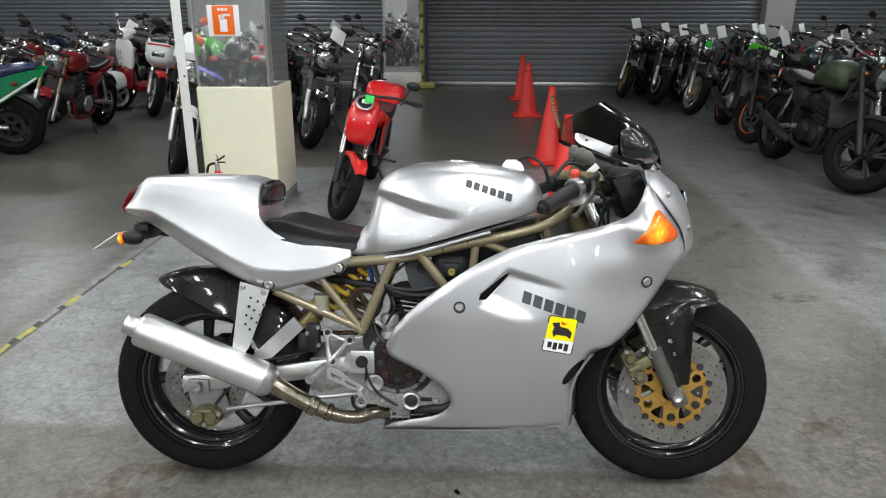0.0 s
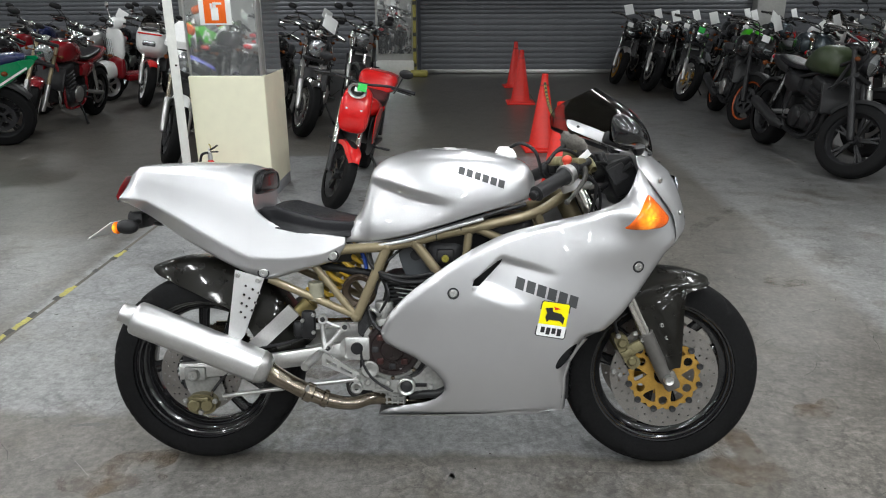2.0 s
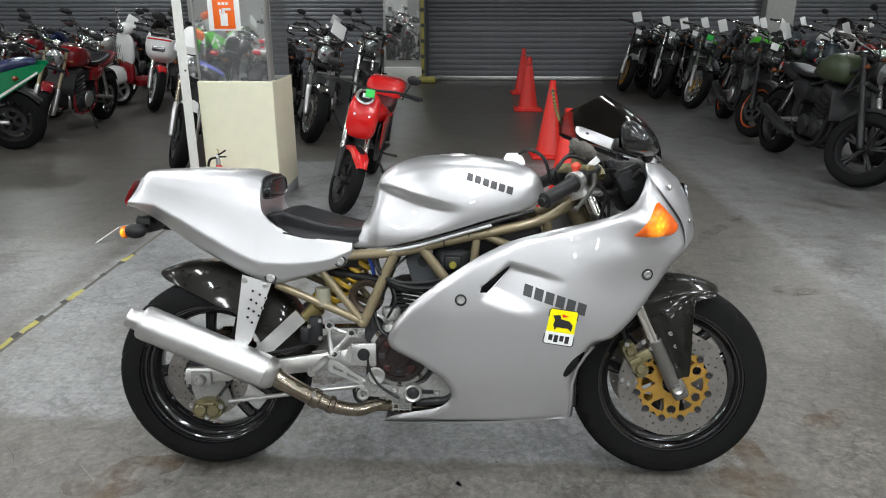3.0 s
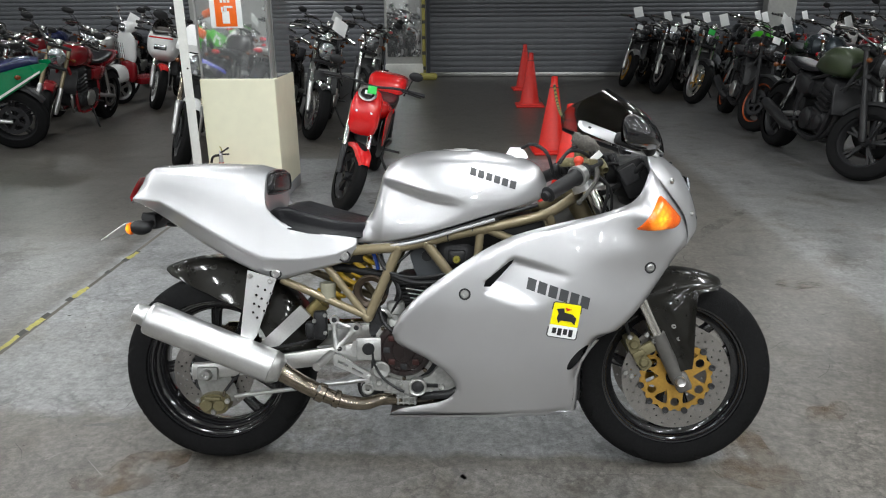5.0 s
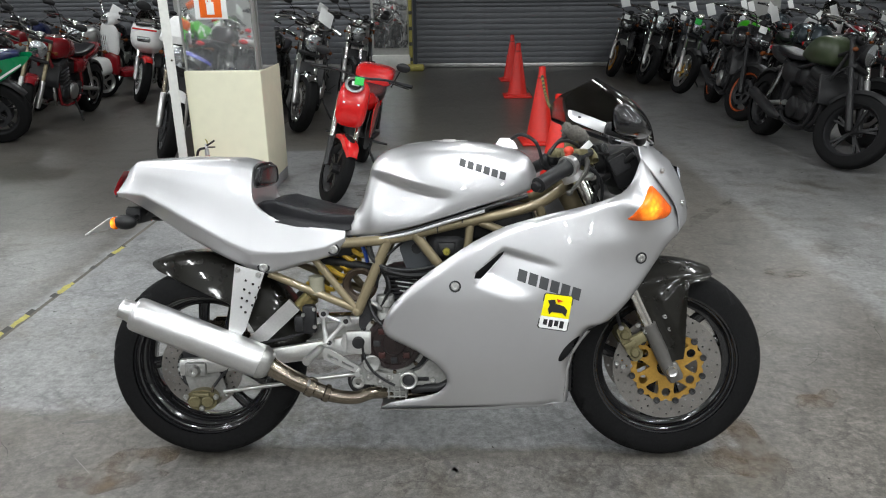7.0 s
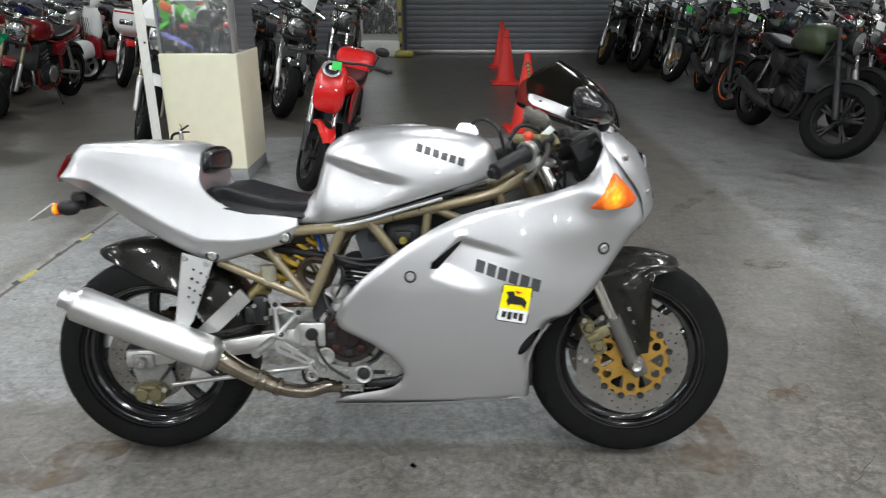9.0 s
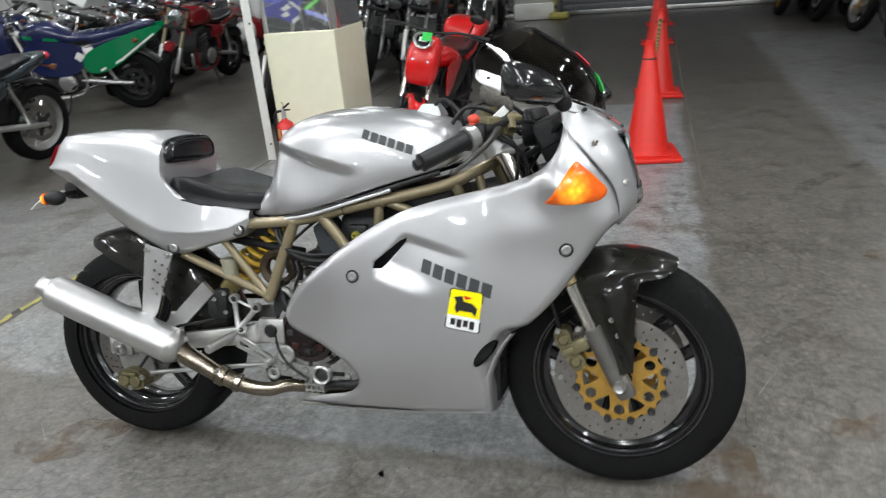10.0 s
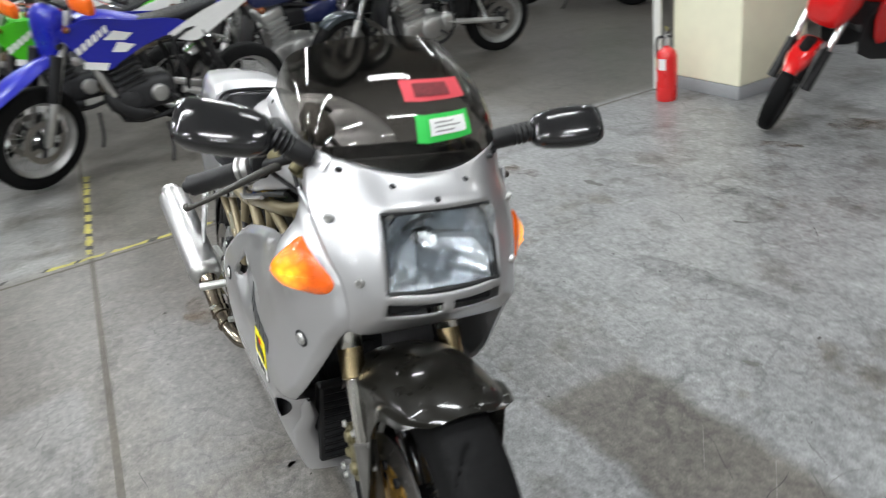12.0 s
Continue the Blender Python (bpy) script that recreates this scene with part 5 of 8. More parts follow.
SN = 32
outer = [[screen_pt(-1 + 2 * j / SN, i / 18) for j in range(SN + 1)] for i in range(19)]
inner = [[p - Vector((0.0022, 0, 0.0012)) for p in r] for r in outer]
sg = G().loft(outer, False, False).loft(inner, False, False, flip=True)
for a, b in ((outer[0], inner[0]), (outer[-1], inner[-1]), ([r[0] for r in outer], [r[0] for r in inner]), ([r[-1] for r in outer], [r[-1] for r in inner])):
    sg.loft([a, b], False, False)
screen = part("windscreen", sg, SMOKE, hero, "dark smoked acrylic windscreen", 60)
screen.visible_shadow = False
for nm, s0, s1, t0, t1, mt, lift in (("red_card", -0.09, 0.275, 0.46, 0.62, STICKER_RED, 0.003), ("green_card", -0.07, 0.24, 0.175, 0.365, STICKER_GREEN, 0.003), ("white_label", 0.02, 0.205, 0.215, 0.33, PAPER, 0.0045)):
    rows_ = [[screen_pt(s0 + (s1 - s0) * j / 8, t0 + (t1 - t0) * i / 4) + Vector((lift, 0, lift * 0.7)) for j in range(9)] for i in range(5)]
    part(nm, G().loft(rows_, False, False), mt, screen, {"red_card": "red paper card", "green_card": "green stock label", "white_label": "white printed label"}[nm])
rows_ = [[screen_pt(s, t) + Vector((0.0045, 0, 0.003)) for s in (-0.02, 0.08, 0.18)] for t in (0.49, 0.54, 0.59)]
part("card_mark", G().loft(rows_, False, False), mat("dark_red_ink", (0.16, 0.02, 0.025), 0.6, vary=0.5, scale=60), screen)
for k in range(3):
    rows_ = [[screen_pt(s, t) + Vector((0.0055, 0, 0.004)) for s in (0.05, 0.17 + 0.02 * (k % 2))] for t in (0.235 + 0.03 * k, 0.242 + 0.03 * k)]
    part("print_bar", G().loft(rows_, False, False), INK, screen)

# mirrors
def mirror(root_pt, neck, end, side, up):
    m = new("mirror")
    m.parent = hero
    tagged(m, "black moulded fairing mirror")
    a, b, c = Vector(root_pt), Vector(neck), Vector(end)
    part("foot", G().tube([a + (a - b) * 0.25, a, a.lerp(b, 0.5)], [0.017, 0.019, 0.018], 14, 2), BLACK, m)
    bell = []
    for k in range(9):
        bell.append((a.lerp(b, 0.35 + 0.65 * k / 8), 0.016 + 0.004 * (k % 2)))
    part("gaiter", G().tube([p for p, _ in bell], [r for _, r in bell], 14, 1), BLACK, m, "ribbed rubber gaiter")
    d = (c - b).normalized()
    f = d.cross(Vector((0, 0, 1))).normalized() * side
    u = Vector((0, 0, 1))
    shell = []
    L = (c - b).length
    for k, (h, w) in enumerate(((0.020, 0.016), (0.03, 0.022), (0.038, 0.028), (0.042, 0.031), (0.043, 0.032), (0.041, 0.031), (0.034, 0.026), (0.018, 0.014))):
        o = b + d * L * (0, 0.06, 0.2, 0.42, 0.66, 0.86, 0.96, 1.0)[k]
        ring = []
        for t in (2 * math.pi * j / 28 for j in range(28)):
            sv, cv = (math.copysign(abs(q) ** 0.66, q) for q in (math.sin(t), math.cos(t)))
            nose_in = max(0.0, -cv)
            ring.append(o + u * h * up * (sv * (1 - 0.52 * nose_in ** 1.5) - 0.34 * nose_in) + f * w * (cv * (1.0 if cv > 0 else 1.42) + 0.1 * sv))
        shell.append(ring)
    part("shell", G().loft(shell), GLOSS_BLACK, m, "", 60)
    gl = [[o + u * hh * up * 0.9 + f * 0.0335 for hh in (-0.033, 0.03)] for o in (b + d * L * 0.12, b + d * L * 0.9)]
    part("mirror_glass", G().loft(gl, False, False), MIRROR, m)


mirror((0.575, -0.184, 0.972), (0.562, -0.228, 1.000), (0.490, -0.362, 1.020), 1, 0.95)
mirror((0.580, 0.178, 0.974), (0.583, 0.245, 0.984), (0.619, 0.376, 0.998), -1, 0.86)

part("mirror_boot", G().box((0, 0, 0), (0.080, 0.026, 0.034), 0.009, pose(0.515, -0.203, 0.990, 0, 18, 6)), BLACK, hero, "black rubber mirror boot")

# tank
TANK = ((-0.250, 0.700, 0.710, 0.090), (-0.236, 0.697, 0.735, 0.104), (-0.215, 0.697, 0.768, 0.112), (-0.195, 0.697, 0.80, 0.116), (-0.178, 0.697, 0.862, 0.122), (-0.16, 0.699, 0.912, 0.130), (-0.13, 0.704, 0.938, 0.136), (-0.09, 0.713, 0.954, 0.142), (-0.03, 0.728, 0.967, 0.15), (0.05, 0.752, 0.970, 0.153), (0.13, 0.778, 0.967, 0.152), (0.2, 0.799, 0.958, 0.149), (0.25, 0.813, 0.946, 0.142), (0.285, 0.826, 0.928, 0.128), (0.302, 0.838, 0.905, 0.108), (0.31, 0.85, 0.885, 0.085))
SECT = ((0.0, 0.0), (0.55, 0.0), (0.90, 0.01), (0.975, 0.05), (1.0, 0.2), (0.99, 0.40), (0.955, 0.58), (0.88, 0.75), (0.75, 0.88), (0.55, 0.955), (0.28, 0.992), (0.0, 1.0))


def tank_y(x, z, y):
    d = 0.893 - 0.34 * (x + 0.17) + 0.5 * max(0, x + 0.09) ** 2 - z
    front = 0.012 + 0.55 * (z - 0.82) - x
    k = ease(-0.008, 0.026, d) * ease(-0.09, 0.06, front) * ease(-0.25, -0.18, x)
    k *= 1 - 0.6 * ease(0.03, 0.16, d)
    return y * (1 - 0.15 * k)


def tank_half(x, z):
    """Half width of the tank at a place of its side."""
    zb, zt, w = (along([(r[0], r[i]) for r in TANK], x) for i in (1, 2, 3))
    return tank_y(x, z, w * along([(b, a) for a, b in SECT[4:]], (z - zb) / (zt - zb)))


rings = []
for x, zb, zt, w in [tuple(p) for p in catmull([Vector(r) for r in TANK], 12)]:
    half = [(p.x, p.y) for p in catmull([Vector(s) for s in SECT], 12)]
    right = [(x, -tank_y(x, zb + (zt - zb) * b, w * a), zb + (zt - zb) * b) for a, b in half]
    left = [(x, tank_y(x, zb + (zt - zb) * b, w * a), zb + (zt - zb) * b) for a, b in half[1:-1]]
    rings.append(right + left[::-1])
tank = part("fuel_tank", G().loft(rings, flip=False), SILVER, hero, "silver fuel tank with knee recesses", 55)
for side in (-1, 1):
    for k in range(6):
        x0, z0 = 0.088 + k * 0.0222, 0.9 - k * 0.0072
        out = [(x0, z0), (x0 + 0.017, z0 - 0.0055), (x0 + 0.021, z0 + 0.0155), (x0 + 0.004, z0 + 0.021)]
        part("letter_bar", G().plate(out, lambda u, v, d: (u, side * (tank_half(u, v) + 0.0058 - d), v), 0.0006, step=0.006), DECAL_GREY, tank)
part("tank_hinge", G().loft([[(0.225 + sx * a, sy * b, z) for sx, sy in ((-1, -1), (1, -1), (1, 1), (-1, 1))] for a, b, z in ((0.034, 0.035, 0.945), (0.03, 0.03, 0.957), (0.018, 0.024, 0.975), (0.015, 0.02, 0.976))]), SILVER, tank)
part("filler_cap", G().lathe([(0.955, 0.055), (0.968, 0.055), (0.9705, 0.05), (0.9705, 0.02), (0.973, 0.018), (0.973, 0.0001)], 36, pose(0.06, 0, 0, 90)), BRUSHED, tank, "round metal filler cap")
part("tank_hose", G().tube([(0.24, -0.02, 0.972), (0.27, -0.05, 0.985), (0.31, -0.07, 0.96), (0.33, -0.06, 0.9)], 0.005), BLACK, tank)
for side in (-1, 1):
    part("tank_trim", G().tube([(-0.232, side * 0.09, 0.697), (-0.2, side * 0.118, 0.69), (-0.07, side * 0.142, 0.711), (0.06, side * 0.148, 0.749), (0.19, side * 0.147, 0.789), (0.28, side * 0.135, 0.814)], 0.006, 8), BLACK, tank)
    part("tank_rail", G().tube([(-0.246, side * 0.102, 0.694), (-0.2, side * 0.126, 0.687), (-0.07, side * 0.149, 0.707), (0.06, side * 0.155, 0.745), (0.16, side * 0.156, 0.774)], 0.0048, 8), SILVER, tank, "bright lower lip of the tank")

# tail unit
ZB = ((-0.93, 0.812), (-0.894, 0.806), (-0.822, 0.768), (-0.71, 0.700), (-0.596, 0.642), (-0.482, 0.594), (-0.455, 0.592), (-0.39, 0.611), (-0.325, 0.630), (-0.26, 0.648), (-0.232, 0.69))
ZF = ((-0.93, 0.824), (-0.823, 0.818), (-0.743, 0.778), (-0.584, 0.692), (-0.504, 0.655), (-0.4, 0.655), (-0.3, 0.667), (-0.232, 0.70))
ZT = ((-0.93, 0.86), (-0.886, 0.910), (-0.864, 0.917), (-0.694, 0.926), (-0.543, 0.921), (-0.50, 0.908))
TW = ((-0.935, 0.085), (-0.9, 0.100), (-0.82, 0.122), (-0.7, 0.147), (-0.6, 0.160), (-0.5, 0.168), (-0.4, 0.170), (-0.3, 0.165), (-0.23, 0.150))
SEATLINE = ((-0.505, 0.90), (-0.502, 0.853), (-0.495, 0.806), (-0.483, 0.786), (-0.451, 0.760), (-0.403, 0.741), (-0.323, 0.728), (-0.235, 0.715))


def tail_x(x):
    """The tail drawn in a little behind the seat."""
    return x if x > -0.5 else -0.5 + (x + 0.5) * 0.974


def tail_side(x, z):
    """Half width of the tail's flank."""
    w, zf = along(TW, x), along(ZF, x)
    h = along(ZT, min(x, -0.5)) - zf
    return w * along(((-0.35, 0.80), (-0.1, 0.945), (-0.015, 0.993), (0.0, 1.0), (0.02, 0.996), (0.15, 0.955), (0.3, 0.915), (0.6, 0.85), (0.82, 0.78), (0.94, 0.69), (0.99, 0.53)), (z - zf) / max(h, 0.02))


FLANK = sorted([-0.925, -0.915, -0.895, -0.86, -0.82, -0.78, -0.74, -0.7, -0.66, -0.62, -0.58, -0.545, -0.52, -0.506, -0.501, -0.4985, -0.496, -0.492, -0.486, -0.478, -0.465, -0.45, -0.43, -0.405, -0.37, -0.33, -0.29, -0.26, -0.245, -0.234])
TILT = ((-0.925, 0.032), (-0.915, 0.028), (-0.895, 0.018), (-0.86, 0.005), (-0.82, 0.0))


def shoulder(x):
    """Top of the flank: the hump's edge, or the seat's line in front of it."""
    zf = along(ZF, x)
    hump = zf + 0.7 * (along(ZT, min(x, -0.5)) - zf)
    return hump if x < -0.4985 else min(hump, along(SEATLINE, x))


def flank(side):
    rings = []
    for x in FLANK:
        zb, zf, zs, lx = along(ZB, x), along(ZF, x), shoulder(x), along(TILT, x)
        zt = along(ZT, min(x, -0.5))
        zs = max(zs, zf + 0.006)
        ring = [(tail_side(x, zb) * 0.62, zb + 0.003), (tail_side(x, zb) * 0.9, zb)]
        for k in range(5):
            z = zb + 0.006 + (zf - 0.004 - zb - 0.006) * k / 4
            ring.append((tail_side(x, z), z))
        for k in range(13):
            z = zf + (zs - zf) * k / 12
            ring.append((tail_side(x, z), z))
        if x > -0.4985:
            y = ring[-1][0]
            ring += [(y - 0.006, zs + 0.003), (y - 0.016, zs + 0.001), (y - 0.024, zs - 0.03)]
        else:
            ring += [ring[-1]] * 3
        rings.append([(tail_x(x + lx * (z - zb) / max(zt - zb, 0.01)), side * y, z) for y, z in ring])
    return G().loft(rings, False, False, flip=side < 0)


tail = part("tail_unit", flank(-1), SILVER, hero, "silver single-seat tail unit", 60)
part("tail_side", flank(1), SILVER, tail, "", 60)
top = []
for x in [q for q in FLANK if q <= -0.4985]:
    zf, zt, lx, zb = along(ZF, x), along(ZT, min(x, -0.5)), along(TILT, x), along(ZB, x)
    ring = []
    for k in range(25):
        s_ = -1 + k / 12
        q = abs(s_)
        if q > 0.45:
            z = zf + (0.7 + 0.27 * (1 - q) / 0.55) * (zt - zf)
            y = tail_side(x, z)
        else:
            y0 = tail_side(x, zf + 0.97 * (zt - zf))
            y = y0 * q / 0.45
            z = zf + 0.97 * (zt - zf) + (0.03 * (zt - zf) + 0.002) * (1 - (q / 0.45) ** 2)
        ring.append((tail_x(x + lx * (z - zb) / max(zt - zb, 0.01)), math.copysign(y, s_) if k != 12 else 0.0, z))
    top.append(ring)
part("tail_top", G().loft(top, False, False), SILVER, tail, "silver tail hump", 60)
wall = [(-0.4985, y, z) for _, y, z in top[-1]]
part("hump_front", G().loft([wall, [(-0.497, y * 0.97, 0.9 * z + 0.1 * 0.76) for _, y, z in wall], [(-0.494, y * 0.92, 0.762) for _, y, z in wall]], False, False), SILVER, tail, "", 60)
part("tail_rear", G().loft([[(tail_x(-0.925 + along(TILT, -0.925) * t), y * (1 - 0.1 * t), 0.81 + 0.055 * t) for y in (-0.085, 0, 0.085)] for t in (0, 1)], False, False), SILVER, tail)
for side in (-1, 1):
    for bx, bz in ((-0.468, 0.615), (-0.268, 0.666)):
        y = side * (tail_side(bx, bz) + 0.0005)
        part("fixing_ring", G().lathe([(side * -0.004, 0.0175), (side * 0.002, 0.0175), (side * 0.002, 0.013), (side * -0.002, 0.0125)], 24, pose(bx, y, bz)), DARK, tail)
        part("fixing_screw", bolt(G(), bx, y, bz, 0.0125, side, 0.005), ALLOY, tail)
pad_out = curve2([(-0.112, 0.846), (-0.113, 0.868), (-0.101, 0.890), (-0.072, 0.901), (0, 0.905), (0.072, 0.901), (0.101, 0.890), (0.113, 0.868), (0.112, 0.846), (0.1, 0.841), (0.05, 0.840), (-0.05, 0.840), (-0.1, 0.841)], 3)
pad_edge = np.array(pad_out)


def pad_place(u, v, d):
    e = min(edge_dist((u, v), pad_edge) / 0.016, 1)
    return (-0.474 - 0.014 * (1 - math.sqrt(1 - (1 - e) ** 2)) - 0.9 * u * u - d, u, v)


pad_rest = part("back_pad", G().plate(pad_out, pad_place, 0.03, step=0.007), mat("glossy_vinyl", (0.010, 0.010, 0.012), 0.22, vary=0.2, scale=40, bump=0.1, bump_scale=400, coat=0.3), hero, "glossy black padded back rest", 70)
for grow, r in ((1.0, 0.0042), (0.86, 0.0026)):
    cu, cv = sum(p[0] for p in pad_out) / len(pad_out), sum(p[1] for p in pad_out) / len(pad_out)
    ring = [Vector(pad_place(cu + (u - cu) * grow, cv + (v - cv) * grow, 0)) + Vector((0.001, 0, 0)) for u, v in pad_out]
    part("piping", G().tube(ring + ring[:1], r, 8, 1), GLOSS_BLACK, pad_rest, "black piping")
seat = []
for x, zc, zo, w, zb in ((-0.492, 0.785, 0.79, 0.108, 0.755), (-0.47, 0.79, 0.80, 0.125, 0.745), (-0.43, 0.783, 0.803, 0.148, 0.735), (-0.37, 0.768, 0.786, 0.152, 0.725), (-0.3, 0.757, 0.768, 0.145, 0.718), (-0.245, 0.755, 0.759, 0.118, 0.712), (-0.215, 0.756, 0.756, 0.1, 0.712)):
    half = [(0, zc), (w * 0.4, zc + (zo - zc) * 0.35), (w * 0.75, zo - 0.002), (w * 0.93, zo + 0.002), (w * 0.985, zo - 0.004), (w * 0.995, zo - 0.014), (w * 0.99, (zo + zb) / 2 - 0.004), (w * 0.96, zb), (0, zb - 0.004)]
    sm = [(p.x, p.y) for p in catmull([Vector(p) for p in half], 3)]
    seat.append([(x, -y, z) for y, z in sm] + [(x, y, z) for y, z in sm[1:-1]][::-1])
part("seat", G().loft(seat, flip=True), LEATHER, hero, "black vinyl rider seat", 50)
part("tail_light", G().loft([[(tail_x(-0.934 + 0.044 * t + dx), y, 0.816 + 0.075 * t) for y in (-0.07, -0.04, 0, 0.04, 0.07)] for dx, t in ((0.002, 0), (-0.008, 0.15), (-0.01, 0.5), (-0.008, 0.9), (0.002, 1))], False, False, flip=True), RED_LENS, hero, "red tail light")
plate_g = part("number_plate", G().box((0, 0, 0), (0.09, 0.13, 0.003), 0.001, pose(-0.985, 0.0, 0.722, 0, -34, 0)), WHITE, hero, "white number plate on a bracket")
part("plate_bracket", G().tube([(-0.86, 0, 0.75), (-0.92, 0, 0.765)], 0.012, 8, 1).box((-0.885, 0, 0.752), (0.05, 0.09, 0.05), 0.012), BLACK, hero)
part("plate_text_bar", G().box((0, 0, 0), (0.05, 0.10, 0.001), 0.0003, pose(-0.9865, 0, 0.7245, 0, -34, 0)), DECAL_GREY, plate_g)
for side in (-1, 1):
    sg = part("rear_turn_signal", G().tube([(-0.872, side * 0.03, 0.75), (-0.88, side * 0.1, 0.742)], 0.008, 10, 1).ball((-0.875, side * 0.115, 0.741), (0.034, 0.024, 0.022), 16), BLACK, hero, "small black turn signal")
    part("lens", G().ball((-0.904, side * 0.116, 0.738), (0.014, 0.0195, 0.0185), 14), AMBER, sg, "amber lens")

# trellis frame
frame_root = new("trellis_frame")
frame_root.parent = hero
tagged(frame_root, "bronze painted steel trellis frame")
for side in (-1, 1):
    S = lambda p: (p[0], side * p[1], p[2])
    part("top_rail", G().tube([S(p) for p in ((-0.42, 0.13, 0.66), (-0.24, 0.13, 0.681), (-0.1, 0.132, 0.693), (0.03, 0.132, 0.724), (0.19, 0.132, 0.759), (0.30, 0.125, 0.786), (0.36, 0.095, 0.815), (0.405, 0.04, 0.838))], 0.0145, 14), BRONZE, frame_root)
    for a, b, r in (((-0.115, 0.132, 0.688), (-0.207, 0.125, 0.478), 0.0145), ((-0.46, 0.125, 0.592), (-0.207, 0.125, 0.485), 0.012), ((-0.33, 0.128, 0.638), (-0.212, 0.125, 0.488), 0.011), ((-0.035, 0.132, 0.703), (0.06, 0.125, 0.578), 0.0145), ((0.12, 0.13, 0.742), (0.108, 0.125, 0.62), 0.012), ((0.135, 0.13, 0.745), (0.26, 0.12, 0.695), 0.012), ((0.313, 0.122, 0.788), (0.345, 0.105, 0.7), 0.013), ((0.06, 0.125, 0.578), (0.36, 0.08, 0.70), 0.0145), ((0.06, 0.125, 0.578), (0.0, 0.11, 0.42), 0.0145)):
        part("frame_tube", G().tube([S(a), S(b)], r, 12, 1), BRONZE, frame_root)
    for p in ((-0.116, 0.132, 0.690), (-0.208, 0.125, 0.482), (0.128, 0.13, 0.744), (-0.036, 0.132, 0.703)):
        part("weld_joint", G().ball(S(p), 0.017, 10), BRONZE, frame_root)
    clamps = G()
    for t in (0.03, -0.03, 0.1):
        clamps.lathe([(-0.002, 0.0155), (0.002, 0.0155)], 12, pose(t, side * 0.132, 0.70 + (t + 0.06) * 0.26, 0, 0, 0) @ pose(0, 0, 0, 0, 0, 78))
    part("cable_tie", clamps, BLACK, frame_root)
part("steering_head", G().tube([(0.385, 0, 0.865), (0.455, 0, 0.735)], 0.032, 20, 1), BRONZE, frame_root)

# engine
engine = new("engine")
engine.parent = hero
tagged(engine, "dark L-twin engine with alloy covers")
CASE = mat("case_alloy", (0.30, 0.30, 0.288), 0.5, 0.55, vary=0.25, scale=25, bump=0.25)
part("crankcase", G().box((-0.04, 0, 0.34), (0.34, 0.2, 0.24), 0.05, seg=4), DARK, engine, "dark cast crankcase")
part("sump", G().box((-0.115, 0, 0.237), (0.1, 0.226, 0.05), 0.008), CASE, engine, "ribbed alloy sump")
for k in range(6):
    part("sump_rib", G().box((-0.155 + k * 0.017, -0.116, 0.237), (0.005, 0.012, 0.046), 0.002), CASE, engine)
for k in range(3):
    part("sump_rib", G().box((-0.112, -0.117, 0.221 + k * 0.016), (0.095, 0.01, 0.004), 0.001), CASE, engine)
part("clutch_cover", G().lathe([(-0.1, 0.082), (-0.122, 0.082), (-0.13, 0.077), (-0.132, 0.064), (-0.128, 0.062), (-0.128, 0.036), (-0.136, 0.032), (-0.136, 0.0001)], 48, pose(-0.102, 0, 0.385)), mat("clutch_maroon", (0.022, 0.014, 0.014), 0.3, 0.3, vary=0.4, coat=0.4), engine, "dark maroon clutch cover")
part("clutch_flange", G().lathe([(-0.1, 0.094), (-0.116, 0.094), (-0.119, 0.09), (-0.119, 0.082)], 48, pose(-0.102, 0, 0.385)), CASE, engine)
CLUTCH_RED = mat("clutch_plate_red", (0.055, 0.018, 0.016), 0.4, 0.3, vary=0.4)
for k in range(8):
    t = 2 * math.pi * k / 8
    part("clutch_bolt", bolt(G(), -0.102 + 0.088 * math.cos(t), -0.12, 0.385 + 0.088 * math.sin(t), 0.006), STEEL, engine)
    part("clutch_window", G().box((-0.102 + 0.05 * math.cos(t), -0.13, 0.385 + 0.05 * math.sin(t)), (0.02, 0.006, 0.018), 0.005), CLUTCH_RED if k % 2 else DARK, engine)
part("side_case", G().plate(curve2([(-0.225, 0.292), (-0.19, 0.325), (-0.15, 0.30), (-0.09, 0.292), (-0.03, 0.305), (0.0, 0.335), (0.035, 0.325), (0.055, 0.285), (0.04, 0.262), (-0.03, 0.25), (-0.1, 0.256), (-0.2, 0.262), (-0.228, 0.268)], 3), lambda u, v, d: (u, -0.128 + d, v), 0.03), CASE, engine, "cast alloy side case")
part("lower_harness", G().tube([(-0.05, -0.125, 0.243), (-0.01, -0.133, 0.252), (0.03, -0.133, 0.255), (0.06, -0.13, 0.27)], 0.012, 10), BLACK, engine)
part("oil_cap", G().lathe([(-0.125, 0.026), (-0.15, 0.026), (-0.153, 0.023), (-0.15, 0.019), (-0.142, 0.018)], 28, pose(-0.06, 0, 0.279)), ALLOY, engine, "ringed oil filler cap")
part("oil_cap_centre", G().lathe([(-0.142, 0.0185), (-0.146, 0.012), (-0.147, 0.0001)], 20, pose(-0.06, 0, 0.279)), DARK, engine)
part("level_mark", G().box((-0.018, -0.1295, 0.279), (0.034, 0.004, 0.012), 0.002), BLACK, engine)
for bx, bz in ((-0.175, 0.285), (-0.145, 0.275), (-0.115, 0.283), (-0.205, 0.283), (0.01, 0.275), (-0.02, 0.255)):
    part("case_bolt", bolt(G(), bx, -0.129, bz, 0.009), ALLOY, engine)


